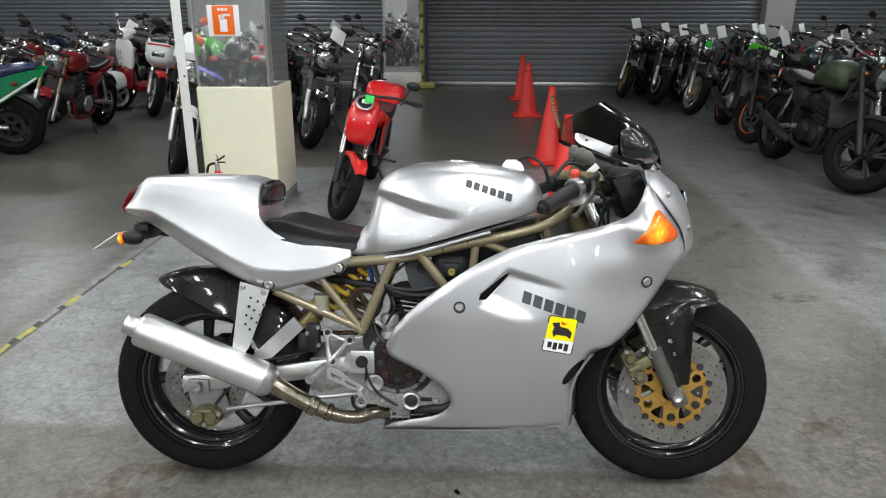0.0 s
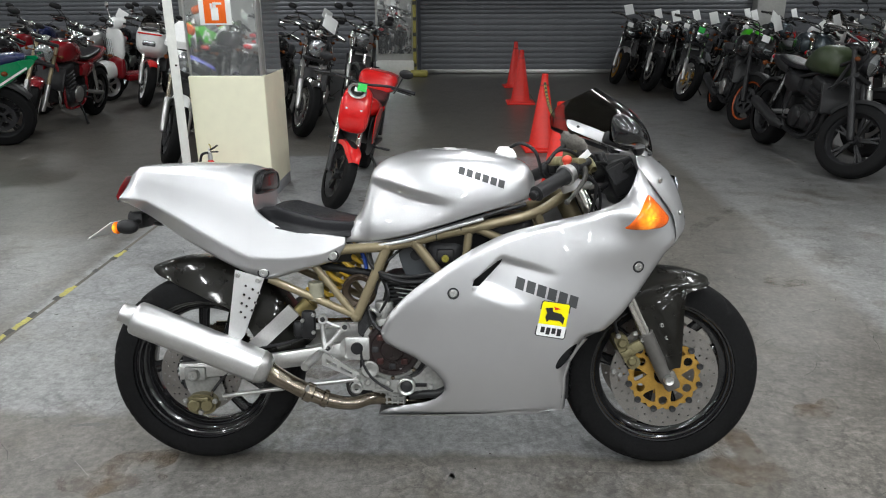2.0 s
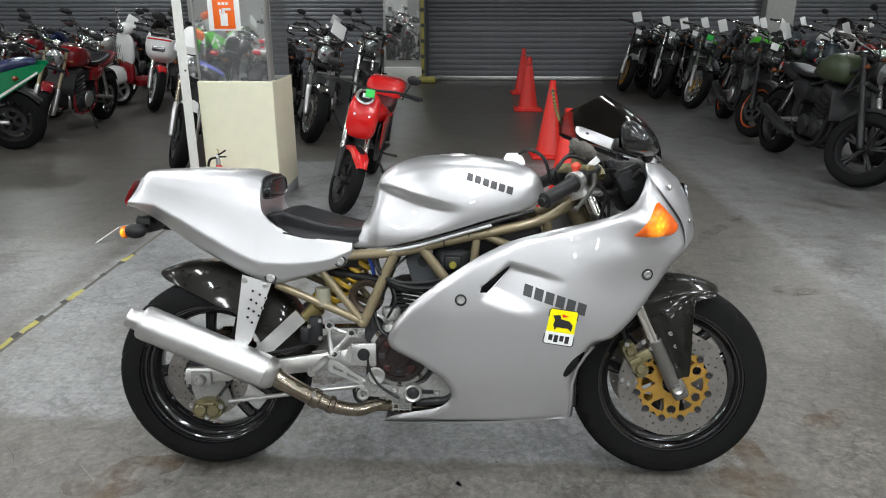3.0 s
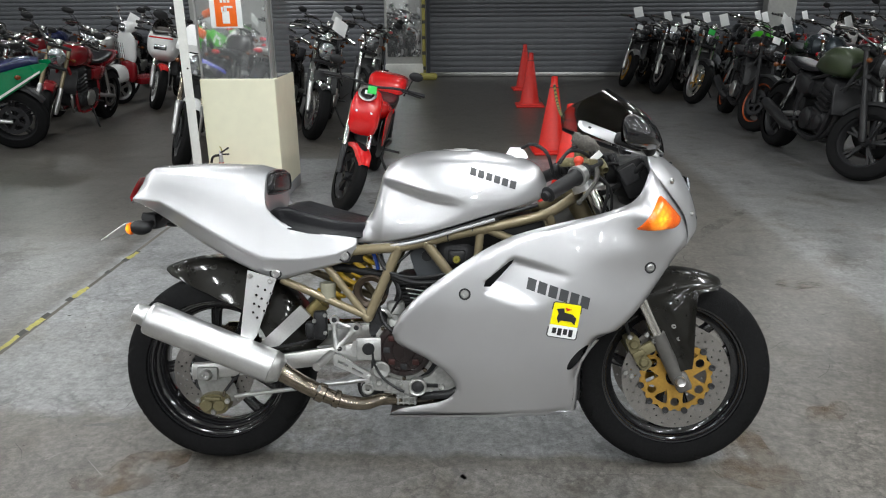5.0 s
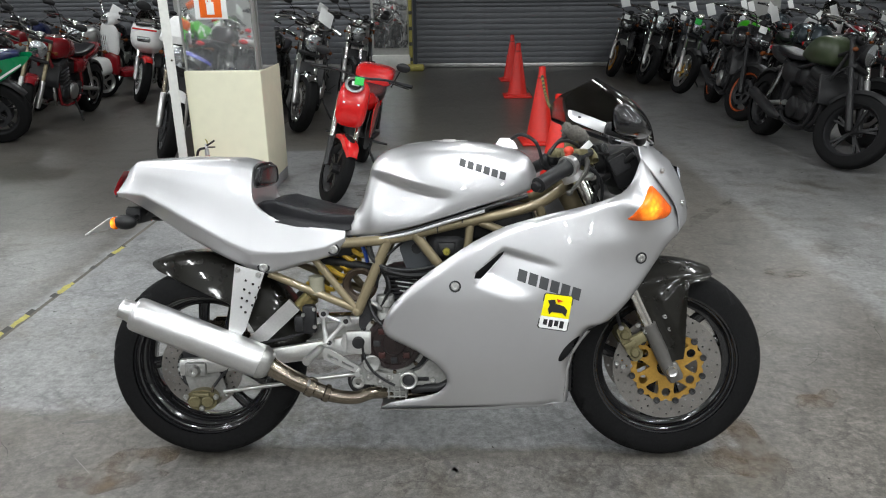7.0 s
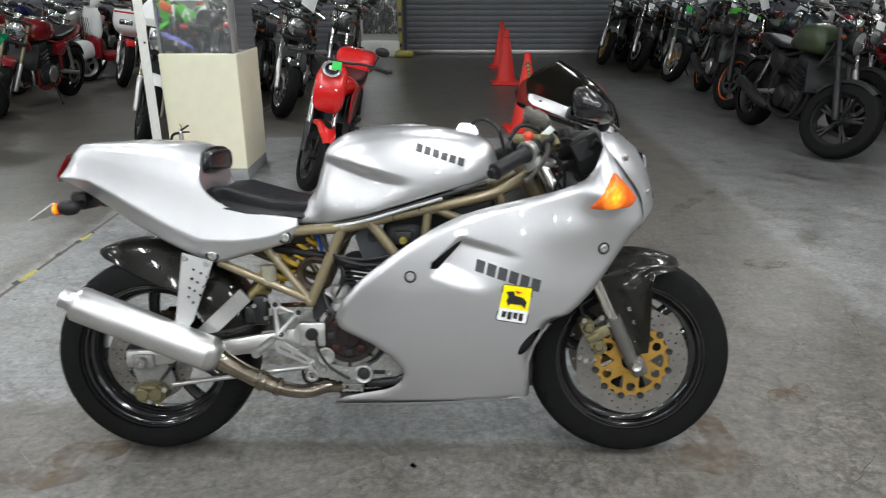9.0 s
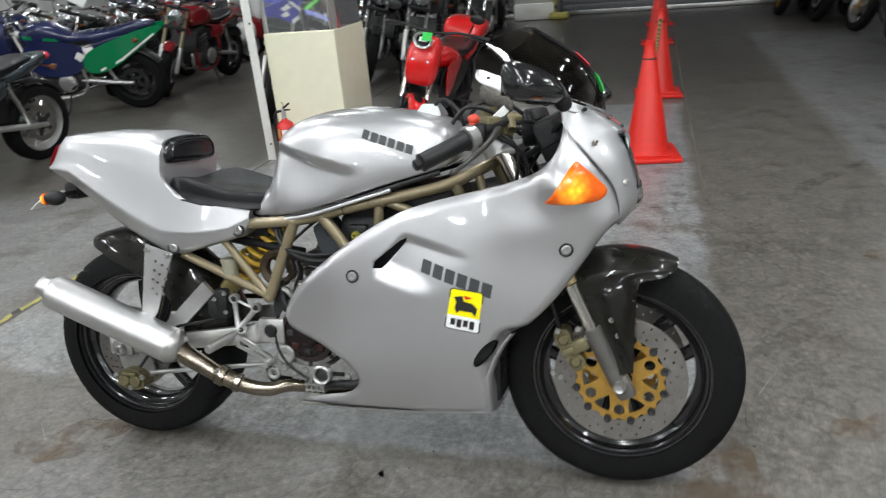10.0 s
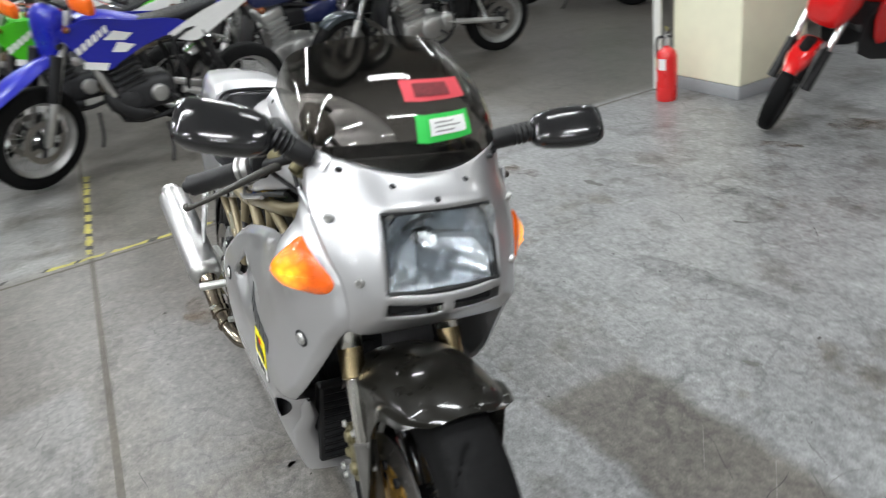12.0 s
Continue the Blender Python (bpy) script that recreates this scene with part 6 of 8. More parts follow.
def finned(m, n=12, step=0.012):
    """A cylinder with cooling fins, one turned-out skin."""
    rings = []
    for k in range(4 * n):
        a, b = (0.065, 0.08) if k % 4 < 2 else (0.05, 0.065)
        z = step * (k // 4) + (0.0, 0.0055, 0.0055, step)[k % 4]
        rings.append([m @ Vector((a * x, b * y, z)) for x, y in ((1, 0.85), (0.85, 1), (-0.85, 1), (-1, 0.85), (-1, -0.85), (-0.85, -1), (0.85, -1), (1, -0.85))])
    return G().loft(rings)


part("rear_cylinder", finned(pose(-0.055, 0, 0.455, 0, -6, 0)), DARK, engine, "finned dark cylinder")
part("front_cylinder", finned(pose(0.09, 0, 0.37, 0, 84, 0), 17), DARK, engine, "finned dark cylinder")
part("belt_cover", G().plate(curve2([(-0.085, 0.655), (-0.078, 0.672), (-0.045, 0.697), (-0.032, 0.694), (0.012, 0.615), (0.012, 0.585), (-0.005, 0.578), (-0.048, 0.574), (-0.06, 0.585)], 2), lambda u, v, d: (u, -0.085 + d, v), 0.04, step=0.03), mat("belt_cover_grey", (0.045, 0.05, 0.056), 0.45, vary=0.15), engine, "grey plastic belt cover")
part("carburettor", G().box((0.05, 0, 0.66), (0.12, 0.2, 0.1), 0.03, seg=3), DARK, engine)
part("plug_brass", bolt(G(), 0.052, -0.125, 0.655, 0.011, -1, 0.012), mat("plug_olive", (0.30, 0.27, 0.05), 0.4, 0.4), engine, "olive-yellow plug")
part("plug_block", G().box((0.052, -0.108, 0.66), (0.05, 0.02, 0.04), 0.006), BLACK, engine)
part("airbox", G().box((0.16, 0, 0.73), (0.3, 0.2, 0.1), 0.03), BLACK, engine)
part("battery_box", G().box((-0.3, 0, 0.66), (0.16, 0.15, 0.06), 0.02), BLACK, engine)
part("breather", G().lathe([(0.44, 0.03), (0.47, 0.028), (0.475, 0.024), (0.49, 0.024), (0.492, 0.027), (0.52, 0.027), (0.524, 0.024), (0.524, 0.0001)], 24, pose(-0.128, -0.1, 0, 90)), CASE, engine, "round alloy breather housing")
part("breather_clip", G().tube([(-0.165, -0.125, 0.507), (-0.15, -0.13, 0.5), (-0.14, -0.125, 0.485)], 0.006, 8), ALLOY, engine)
part("starter_cover", G().plate(curve2([(-0.195, 0.50), (-0.165, 0.49), (-0.15, 0.455), (-0.175, 0.42), (-0.205, 0.43)], 3), lambda u, v, d: (u, -0.112 + d, v), 0.03), DARK, engine)
for pts, r in ((((-0.14, -0.1, 0.6), (-0.1, -0.125, 0.585), (-0.02, -0.12, 0.582), (0.05, -0.12, 0.6)), 0.007), (((-0.13, -0.11, 0.66), (-0.15, -0.13, 0.62), (-0.1, -0.135, 0.595), (0.0, -0.13, 0.6)), 0.005), (((-0.188, -0.125, 0.43), (-0.192, -0.135, 0.36), (-0.165, -0.138, 0.305), (-0.125, -0.14, 0.275), (-0.10, -0.14, 0.262)), 0.004), (((-0.18, -0.1, 0.52), (-0.16, -0.13, 0.47), (-0.13, -0.14, 0.44)), 0.006), (((-0.17, -0.11, 0.68), (-0.16, -0.12, 0.64), (-0.12, -0.11, 0.57), (-0.13, -0.09, 0.52)), 0.006)):
    part("hose", G().tube(pts, r, 8), BLACK, engine, "black hose")

for pts, r in ((((-0.175, -0.118, 0.69), (-0.168, -0.13, 0.65), (-0.14, -0.138, 0.618), (-0.08, -0.14, 0.604), (-0.02, -0.138, 0.606), (0.05, -0.13, 0.62)), 0.0055),
               (((-0.16, -0.12, 0.63), (-0.12, -0.14, 0.605), (-0.06, -0.143, 0.59), (0.0, -0.14, 0.592)), 0.0065),
               (((-0.06, -0.1, 0.692), (-0.10, -0.115, 0.66), (-0.14, -0.128, 0.62), (-0.145, -0.13, 0.585), (-0.15, -0.12, 0.55)), 0.004),
               (((-0.12, -0.13, 0.585), (-0.11, -0.138, 0.55), (-0.125, -0.13, 0.52), (-0.14, -0.12, 0.49)), 0.004),
               (((-0.2, -0.118, 0.30), (-0.225, -0.125, 0.27), (-0.21, -0.13, 0.245), (-0.16, -0.132, 0.24)), 0.008)):
    part("hose", G().tube(pts, r, 8), BLACK, engine, "black hose")
for k in range(5):
    part("fin_edge", G().box((0, 0, 0), (0.07, 0.004, 0.0035), 0.001, pose(-0.075 + 0.006 * k, -0.101, 0.588 - 0.014 * k, 0, 8, 0)), ALLOY, engine)
part("belt_pulley", G().lathe([(-0.06, 0.03), (-0.075, 0.034), (-0.082, 0.046), (-0.078, 0.052), (-0.06, 0.052)], 32, pose(-0.205, 0, 0.548)), mat("pulley_brown", (0.06, 0.042, 0.028), 0.5, 0.3, vary=0.4), engine, "brown toothed belt pulley")
part("cover_dial", G().lathe([(-0.086, 0.017), (-0.089, 0.0165), (-0.089, 0.014), (-0.087, 0.0001)], 24, pose(-0.035, 0, 0.66)), BLACK, engine)
part("case_ear", G().lathe([(-0.12, 0.026), (-0.135, 0.026), (-0.138, 0.022), (-0.136, 0.012), (-0.132, 0.0001)], 24, pose(-0.168, 0, 0.325)).lathe([(-0.12, 0.018), (-0.136, 0.018), (-0.138, 0.014), (-0.134, 0.007)], 20, pose(-0.208, 0, 0.268)), CASE, engine)
part("lower_bracket", G().plate(curve2([(-0.24, 0.285), (-0.205, 0.30), (-0.185, 0.27), (-0.17, 0.235), (-0.20, 0.222), (-0.235, 0.245)], 3), lambda u, v, d: (u, -0.116 + d, v), 0.02), BLACK, engine)

part("blue_hose", G().tube([(-0.2, -0.09, 0.68), (-0.185, -0.1, 0.65), (-0.18, -0.09, 0.62)], 0.006, 8), mat("blue_hose_plastic", (0.02, 0.06, 0.3), 0.4), engine)

# shock with a yellow spring
shock = new("rear_shock")
shock.parent = hero
a, b = Vector((-0.345, -0.03, 0.52)), Vector((-0.20, -0.03, 0.67))
ax = (b - a).normalized()
p1 = ax.cross(Vector((0, 1, 0))).normalized()
p2 = ax.cross(p1)
coil = [a + ax * ((b - a).length * k / 110) + (p1 * math.cos(k * 0.42) + p2 * math.sin(k * 0.42)) * 0.034 for k in range(111)]
part("spring", G().tube(coil, 0.0075, 8, 1), YELLOW, shock, "yellow coil spring")
part("damper", G().tube([a - ax * 0.06, a, a.lerp(b, 0.5), b], [0.018, 0.02, 0.016, 0.02], 14, 1).tube([a - ax * 0.07, a - ax * 0.02], 0.026, 14, 1), mat("damper_brass", (0.3, 0.24, 0.1), 0.35, 0.6), shock, "brass-coloured damper body")
part("reservoir_rod", G().tube([(-0.36, -0.06, 0.628), (-0.13, -0.06, 0.592)], 0.013, 12, 1), BLACK, shock)

ARM = mat("satin_alloy", (0.56, 0.56, 0.55), 0.38, 0.9, vary=0.12, scale=40, bump=0.06, bump_scale=300)
# swing arm, chain, caliper, stays
arm = new("swing_arm")
arm.parent = hero
tagged(arm, "brushed alloy swing arm")
for side in (-1, 1):
    rings = []
    for x, z, h, y in ((-0.19, 0.385, 0.03, 0.115), (-0.3, 0.367, 0.026, 0.118), (-0.45, 0.345, 0.023, 0.12), (-0.6, 0.322, 0.022, 0.12), (-0.735, 0.31, 0.024, 0.12)):
        rings.append([(x, side * y + q * 0.012, z + w * h) for q, w in ((-1, -0.8), (-0.8, -1), (0.8, -1), (1, -0.8), (1, 0.8), (0.8, 1), (-0.8, 1), (-1, 0.8))])
    part("arm_beam", G().loft(rings, flip=True), ARM, arm, "brushed alloy beam")
    part("arm_brace", G().loft([[(x + q * 0.015, side * 0.125 + w * 0.006, z - q * 0.016) for q, w in ((-1, -1), (1, -1), (1, 1), (-1, 1))] for x, z in ((-0.52, 0.378), (-0.39, 0.50))]), ARM, arm, "brushed alloy brace")
    part("axle_block", G().box((-0.687, side * 0.134, 0.308), (0.064, 0.016, 0.04), 0.006), CASE, arm)
    part("axle_nut", bolt(G(), -0.687, side * 0.142, 0.306, 0.017, side, 0.014), ALLOY, arm)
    part("pivot_cap", G().lathe([(side * 0.125, 0.018), (side * 0.140, 0.018), (side * 0.143, 0.015), (side * 0.143, 0.0001)], 24, pose(-0.205, 0, 0.39)), BLACK, arm)
    part("pivot_plate", G().box((-0.205, side * 0.125, 0.388), (0.075, 0.02, 0.07), 0.006), ALLOY, arm)
cg = G()
cg.plate(curve2([(-0.715, 0.222), (-0.705, 0.238), (-0.672, 0.246), (-0.640, 0.238), (-0.628, 0.222), (-0.632, 0.195), (-0.655, 0.184), (-0.69, 0.185), (-0.710, 0.197)], 3), lambda u, v, d: (u, -0.140 + d, v), 0.05)
for px in (-0.690, -0.652):
    cg.lathe([(-0.138, 0.019), (-0.150, 0.018), (-0.153, 0.015), (-0.153, 0.0001)], 20, pose(px, 0, 0.213))
cg.box((-0.671, -0.146, 0.234), (0.05, 0.014, 0.012), 0.004)
rc = part("rear_caliper", cg, CALIPER, hero, "olive-gold rear brake caliper")
for bx, bz in ((-0.716, 0.226), (-0.628, 0.226), (-0.671, 0.192)):
    part("caliper_bolt", bolt(G(), bx, -0.143, bz, 0.008), ALLOY, rc)
part("bleed_nipple", G().tube([(-0.640, -0.14, 0.24), (-0.636, -0.14, 0.258)], 0.004, 8, 1), STEEL, rc)
part("caliper_hanger", G().plate(curve2([(-0.727, 0.32), (-0.647, 0.32), (-0.607, 0.24), (-0.627, 0.215), (-0.687, 0.23), (-0.717, 0.24)], 3), lambda u, v, d: (u, -0.112 + d, v), 0.006), CASE, hero)
part("rear_brake_hose", G().tube([(-0.636, -0.138, 0.255), (-0.60, -0.128, 0.30), (-0.52, -0.13, 0.375), (-0.42, -0.128, 0.40), (-0.36, -0.135, 0.42)], 0.0045, 8), BLACK, hero)
part("torque_rod", G().tube([(-0.61, -0.125, 0.236), (-0.205, -0.135, 0.297)], 0.0065, 10, 1), ARM, hero)
part("chain", G().tube([(-0.7, 0.1, 0.402), (-0.2, 0.1, 0.42), (-0.15, 0.1, 0.39), (-0.2, 0.1, 0.35), (-0.7, 0.1, 0.2)], 0.008, 6, 1), STEEL, hero)
part("rear_hugger", round_guard(Vector((-0.698, 0, 0.304)), 0.340, 0.108, 116, 12, 0.02, 60, 26, falls=((0, 0.0), (0.03, 0.02), (0.08, 0.04), (0.18, 0.075), (0.36, 0.105), (0.55, 0.11), (1, 0.13)), halves=((0, 0.03), (0.03, 0.058), (0.08, 0.078), (0.18, 0.097), (0.36, 0.108), (1, 0.108))), CARBON, hero, "dark carbon-fibre rear hugger")
out = [(-0.545, 0.626), (-0.462, 0.602), (-0.52, 0.438), (-0.540, 0.412), (-0.556, 0.405), (-0.568, 0.43)]
holes = [circle2(x, z, 0.0042, 8) for x, z in ((-0.515, 0.58), (-0.495, 0.57), (-0.478, 0.56), (-0.52, 0.555), (-0.505, 0.545), (-0.488, 0.532), (-0.527, 0.53), (-0.513, 0.522), (-0.53, 0.505), (-0.518, 0.49), (-0.498, 0.51))]
hang = part("silencer_hanger", G().plate(out, lambda u, v, d: (u, -0.172 + d - (0.605 - v) * 0.08, v), 0.004, holes), BRUSHED, hero, "drilled alloy silencer hanger")
for bx, bz in ((-0.537, 0.611), (-0.478, 0.597), (-0.547, 0.425)):
    part("hanger_bolt", bolt(G(), bx, -0.175 - (0.605 - bz) * 0.08, bz, 0.008), ALLOY, hang)

# exhaust
exh = new("exhaust")
exh.parent = hero
tagged(exh, "brushed alloy silencer on a heat-tinted steel pipe")
a, b = Vector((-0.812, -0.230, 0.500)), Vector((-0.468, -0.196, 0.348))
P = lambda t: tuple(line(a, b, t))
part("silencer", G().tube([P(-0.005), P(0.0), P(0.012), P(0.05), P(0.95), P(0.985), P(1.0)], [0.036, 0.043, 0.047, 0.0485, 0.0485, 0.0475, 0.044], 40, 1), BRUSHED, exh, "brushed alloy silencer can", 60)
part("end_tip", G().tube([P(0.0), P(-0.02), P(-0.08), P(-0.1), P(-0.1), P(-0.05)], [0.036, 0.03, 0.027, 0.028, 0.023, 0.02], 28, 1), BRUSHED, exh, "polished end tip")
part("end_band", G().tube([P(0.975), P(0.98), P(1.02), P(1.06), P(1.065)], [0.0485, 0.0495, 0.045, 0.034, 0.028], 36, 1), ALLOY, exh)
part("link_pipe", G().tube([P(1.03), (-0.425, -0.192, 0.320), (-0.342, -0.182, 0.272), (-0.277, -0.172, 0.243), (-0.215, -0.155, 0.230), (-0.165, -0.13, 0.236), (-0.1, -0.09, 0.22), (0.05, -0.05, 0.2)], [0.029, 0.026, 0.0235, 0.0205, 0.019, 0.0185, 0.0185, 0.018], 20, 5), STEEL, exh, "heat-tinted steel link pipe")
part("clamp", G().tube([(-0.350, -0.1835, 0.277), (-0.347, -0.183, 0.2755), (-0.330, -0.1805, 0.266), (-0.327, -0.18, 0.2645)], [0.0245, 0.0285, 0.0285, 0.0235], 24, 1).tube([(-0.303, -0.1765, 0.2545), (-0.30, -0.176, 0.253), (-0.288, -0.174, 0.248), (-0.285, -0.1735, 0.247)], [0.022, 0.0262, 0.0262, 0.0215], 24, 1), STEEL, exh)
part("clamp_bolt", G().tube([(-0.338, -0.195, 0.292), (-0.338, -0.212, 0.288)], 0.0055, 8, 1), ALLOY, exh)

# rider footrest set
rs = new("rearset")
rs.parent = hero
tagged(rs, "machined alloy footrest bracket and brake pedal")
part("arm", G().tube([(-0.305, -0.14, 0.477), (-0.302, -0.142, 0.43), (-0.296, -0.145, 0.393)], [0.008, 0.007, 0.01], 10), ARM, rs)
part("arm", G().tube([(-0.242, -0.14, 0.452), (-0.27, -0.143, 0.42), (-0.296, -0.145, 0.393)], [0.009, 0.007, 0.009], 10), ARM, rs)
part("arm", G().tube([(-0.305, -0.14, 0.477), (-0.27, -0.14, 0.46), (-0.242, -0.14, 0.452)], 0.004, 8), ARM, rs)
for ex_, ez_ in ((-0.302, 0.478), (-0.238, 0.456), (-0.288, 0.393)):
    part("eye", G().lathe([(-0.138, 0.0135), (-0.15, 0.0135), (-0.15, 0.006), (-0.146, 0.0001)], 18, pose(ex_, 0, ez_)), ARM, rs)
for ex_, ez_ in ((-0.302, 0.478), (-0.238, 0.456), (-0.288, 0.393)):
    part("eye_screw", bolt(G(), ex_, -0.149, ez_, 0.0075, -1, 0.004), DARK, rs)
for ex_, ez_ in ((-0.328, 0.492), (-0.328, 0.44), (-0.36, 0.475)):
    part("cylinder_screw", bolt(G(), ex_, -0.151, ez_, 0.006, -1, 0.005), ALLOY, rs)
part("footrest", G().tube([(-0.315, -0.14, 0.375), (-0.33, -0.2, 0.366), (-0.338, -0.235, 0.362)], [0.011, 0.0125, 0.0115], 14), ARM, rs, "knurled alloy footrest")
part("pedal", G().plate([(-0.306, 0.372), (-0.296, 0.379), (-0.201, 0.323), (-0.195, 0.311), (-0.206, 0.302), (-0.304, 0.344)], lambda u, v, d: (u, -0.154 + d, v), 0.008, [[(-0.292, 0.362), (-0.262, 0.3455), (-0.262, 0.336), (-0.292, 0.349)], [(-0.252, 0.340), (-0.218, 0.3215), (-0.218, 0.316), (-0.252, 0.3315)]]), ARM, rs, "slotted alloy brake pedal")
part("pedal_tip", G().tube([(-0.203, -0.15, 0.309), (-0.203, -0.185, 0.309)], 0.008, 12, 1), ARM, rs)
part("master_cylinder", G().box((-0.345, -0.135, 0.46), (0.04, 0.03, 0.085), 0.01).box((-0.375, -0.13, 0.445), (0.03, 0.03, 0.05), 0.01), BLACK, rs, "black rear brake cylinder")
part("plate", G().plate(curve2([(-0.25, 0.412), (-0.19, 0.418), (-0.176, 0.40), (-0.178, 0.372), (-0.19, 0.362), (-0.25, 0.366)], 2), lambda u, v, d: (u, -0.132 + d, v), 0.006), ALLOY, rs)
part("fluid_pot", G().lathe([(0.54, 0.0001), (0.54, 0.022), (0.58, 0.022), (0.58, 0.024), (0.592, 0.024), (0.592, 0.0001)], 18, pose(-0.325, -0.115, -0.01, 90)), mat("pot_plastic", (0.25, 0.24, 0.18), 0.4), rs, "yellowed brake fluid pot")
part("side_stand", G().tube([(-0.16, 0.10, 0.22), (-0.12, 0.2, 0.12), (-0.09, 0.278, 0.065)], [0.013, 0.012, 0.012], 10).box((-0.09, 0.285, 0.062), (0.07, 0.05, 0.012), 0.005), BLACK, hero, "black side stand, folded out")

# handlebars and cockpit
LEVER = mat("lever_grey", (0.06, 0.058, 0.053), 0.40, 0.45, vary=0.25, scale=60)
bars = new("handlebars")
bars.parent = hero
tagged(bars, "clip-on handlebars with black grips")
for side in (-1, 1):
    e, i_ = Vector((0.288, side * 0.319, 0.853)), Vector((0.373, side * 0.237, 0.897))
    d = (i_ - e).normalized()
    part("bar", G().tube([e, i_ + d * 0.11], 0.011, 12, 1), DARK, bars)
    part("grip", G().tube([e, e + d * 0.004, e + d * 0.008, e + d * 0.112, e + d * 0.118, e + d * 0.124], [0.015, 0.021, 0.0198, 0.0198, 0.024, 0.024], 20, 1), BLACK, bars, "black rubber grip")
    part("bar_end", G().tube([e - d * 0.014, e - d * 0.012, e], [0.009, 0.0125, 0.0125], 14, 1), BLACK, bars)
    pod = part("switch_pod", G().tube([e + d * 0.124, e + d * 0.126, e + d * 0.134, e + d * 0.136, e + d * 0.150, e + d * 0.153], [0.022, 0.029, 0.029, 0.025, 0.025, 0.018], 28, 1), ALLOY if side < 0 else BLACK, bars, "alloy throttle housing" if side < 0 else "")
    part("pod_body", G().box((0, 0, 0), (0.032, 0.036, 0.046), 0.012, pose(*(e + d * 0.162))), BLACK, pod)
    part("clamp", G().tube([(0.405, side * 0.103, 0.885), (0.419, side * 0.103, 0.857)], 0.035, 20, 1), BRUSHED, bars)
    part("master", G().box((0, 0, 0), (0.04, 0.075, 0.03), 0.01, pose(0.405, side * 0.165, 0.93, 0, 0, side * -40)), CALIPER, bars, "brass-coloured master cylinder")
    part("lever", G().tube([(0.432, side * 0.185, 0.918), (0.43, side * 0.22, 0.905), (0.42, side * 0.258, 0.886), (0.398, side * 0.295, 0.862), (0.375, side * 0.325, 0.842), (0.367, side * 0.338, 0.836)], [0.009, 0.0075, 0.0065, 0.0055, 0.005, 0.0065], 12).ball((0.366, side * 0.341, 0.836), 0.0078, 12), LEVER, bars, "brake lever" if side < 0 else "clutch lever")
part("kill_switch", G().ball((0.382, -0.207, 0.940), (0.014, 0.013, 0.012), 16).tube([(0.382, -0.207, 0.92), (0.382, -0.207, 0.936)], 0.010, 14, 1), mat("red_switch", (0.6, 0.06, 0.03), 0.4), bars, "red kill switch")
part("reservoir", G().lathe([(0.935, 0.0001), (0.935, 0.02), (0.965, 0.02), (0.965, 0.0001)], 16, pose(0.40, -0.13, 0.0, 90)), CALIPER, bars)
clocks = part("instrument_panel", G().box((0, 0, 0), (0.085, 0.27, 0.105), 0.014, pose(0.552, 0, 0.892, 0, -24, 0)).box((0, 0, 0), (0.012, 0.25, 0.115), 0.005, pose(0.506, 0, 0.905, 0, -24, 0)).box((0, 0, 0), (0.06, 0.20, 0.05), 0.012, pose(0.575, 0, 0.835, 0, -24, 0)), BLACK, hero, "black instrument panel")
for y in (-0.07, 0.07):
    part("gauge", G().lathe([(0, 0.04), (-0.03, 0.042), (-0.034, 0.038), (-0.03, 0.0001)], 24, pose(0.506, y, 0.912, 0, 0, -90)), BLACK, clocks)
for pts in (((0.43, -0.15, 0.92), (0.5, -0.13, 0.93), (0.52, -0.08, 0.88), (0.47, -0.05, 0.8)), ((0.42, -0.16, 0.915), (0.47, -0.16, 0.87), (0.46, -0.13, 0.78), (0.43, -0.1, 0.7)), ((0.40, 0.16, 0.915), (0.47, 0.14, 0.87), (0.46, 0.1, 0.78))):
    part("cockpit_cable", G().tube(pts, 0.0045), BLACK, hero, "black control cable")
for pts, r in ((((0.33, -0.2, 0.93), (0.36, -0.19, 0.965), (0.41, -0.16, 0.955), (0.47, -0.1, 0.90)), 0.005), (((0.36, -0.22, 0.92), (0.42, -0.2, 0.905), (0.48, -0.15, 0.86), (0.49, -0.12, 0.79)), 0.0045),
               (((0.34, -0.1, 0.93), (0.38, -0.12, 0.975), (0.44, -0.1, 0.97), (0.5, -0.06, 0.92)), 0.005)):
    part("cockpit_cable", G().tube(pts, r), BLACK, hero, "black control cable")
part("tag", G().box((0, 0, 0), (0.05, 0.002, 0.018), 0.0006, pose(0.43, -0.17, 0.945, 0, -42, 10)), PAPER, hero, "small white paper tag")
part("adjuster", G().lathe([(-0.02, 0.011), (0.0, 0.013), (0.02, 0.011), (0.021, 0.0001)], 16, pose(0.455, -0.155, 0.925, 40, 0, 20)).lathe([(-0.012, 0.02), (0.012, 0.02), (0.014, 0.016)], 18, pose(0.44, -0.145, 0.905, 60, 0, 0)), CALIPER, hero, "brass-coloured adjuster")
wrap = []
for k in range(9):
    t = k / 8
    fat = (0.5, 0.92, 1.0, 0.94, 1.03, 0.96, 1.05, 0.9, 0.5)[k]
    wrap.append([(0.378 + 0.072 * t + 0.004 * math.sin(5 * a_ + k), -0.106 + 0.026 * fat * math.cos(a_), 0.998 - 0.03 * t + 0.026 * fat * math.sin(a_) * (1 + 0.1 * math.sin(3 * a_ + 2 * k))) for a_ in (2 * math.pi * j / 20 for j in range(20))])
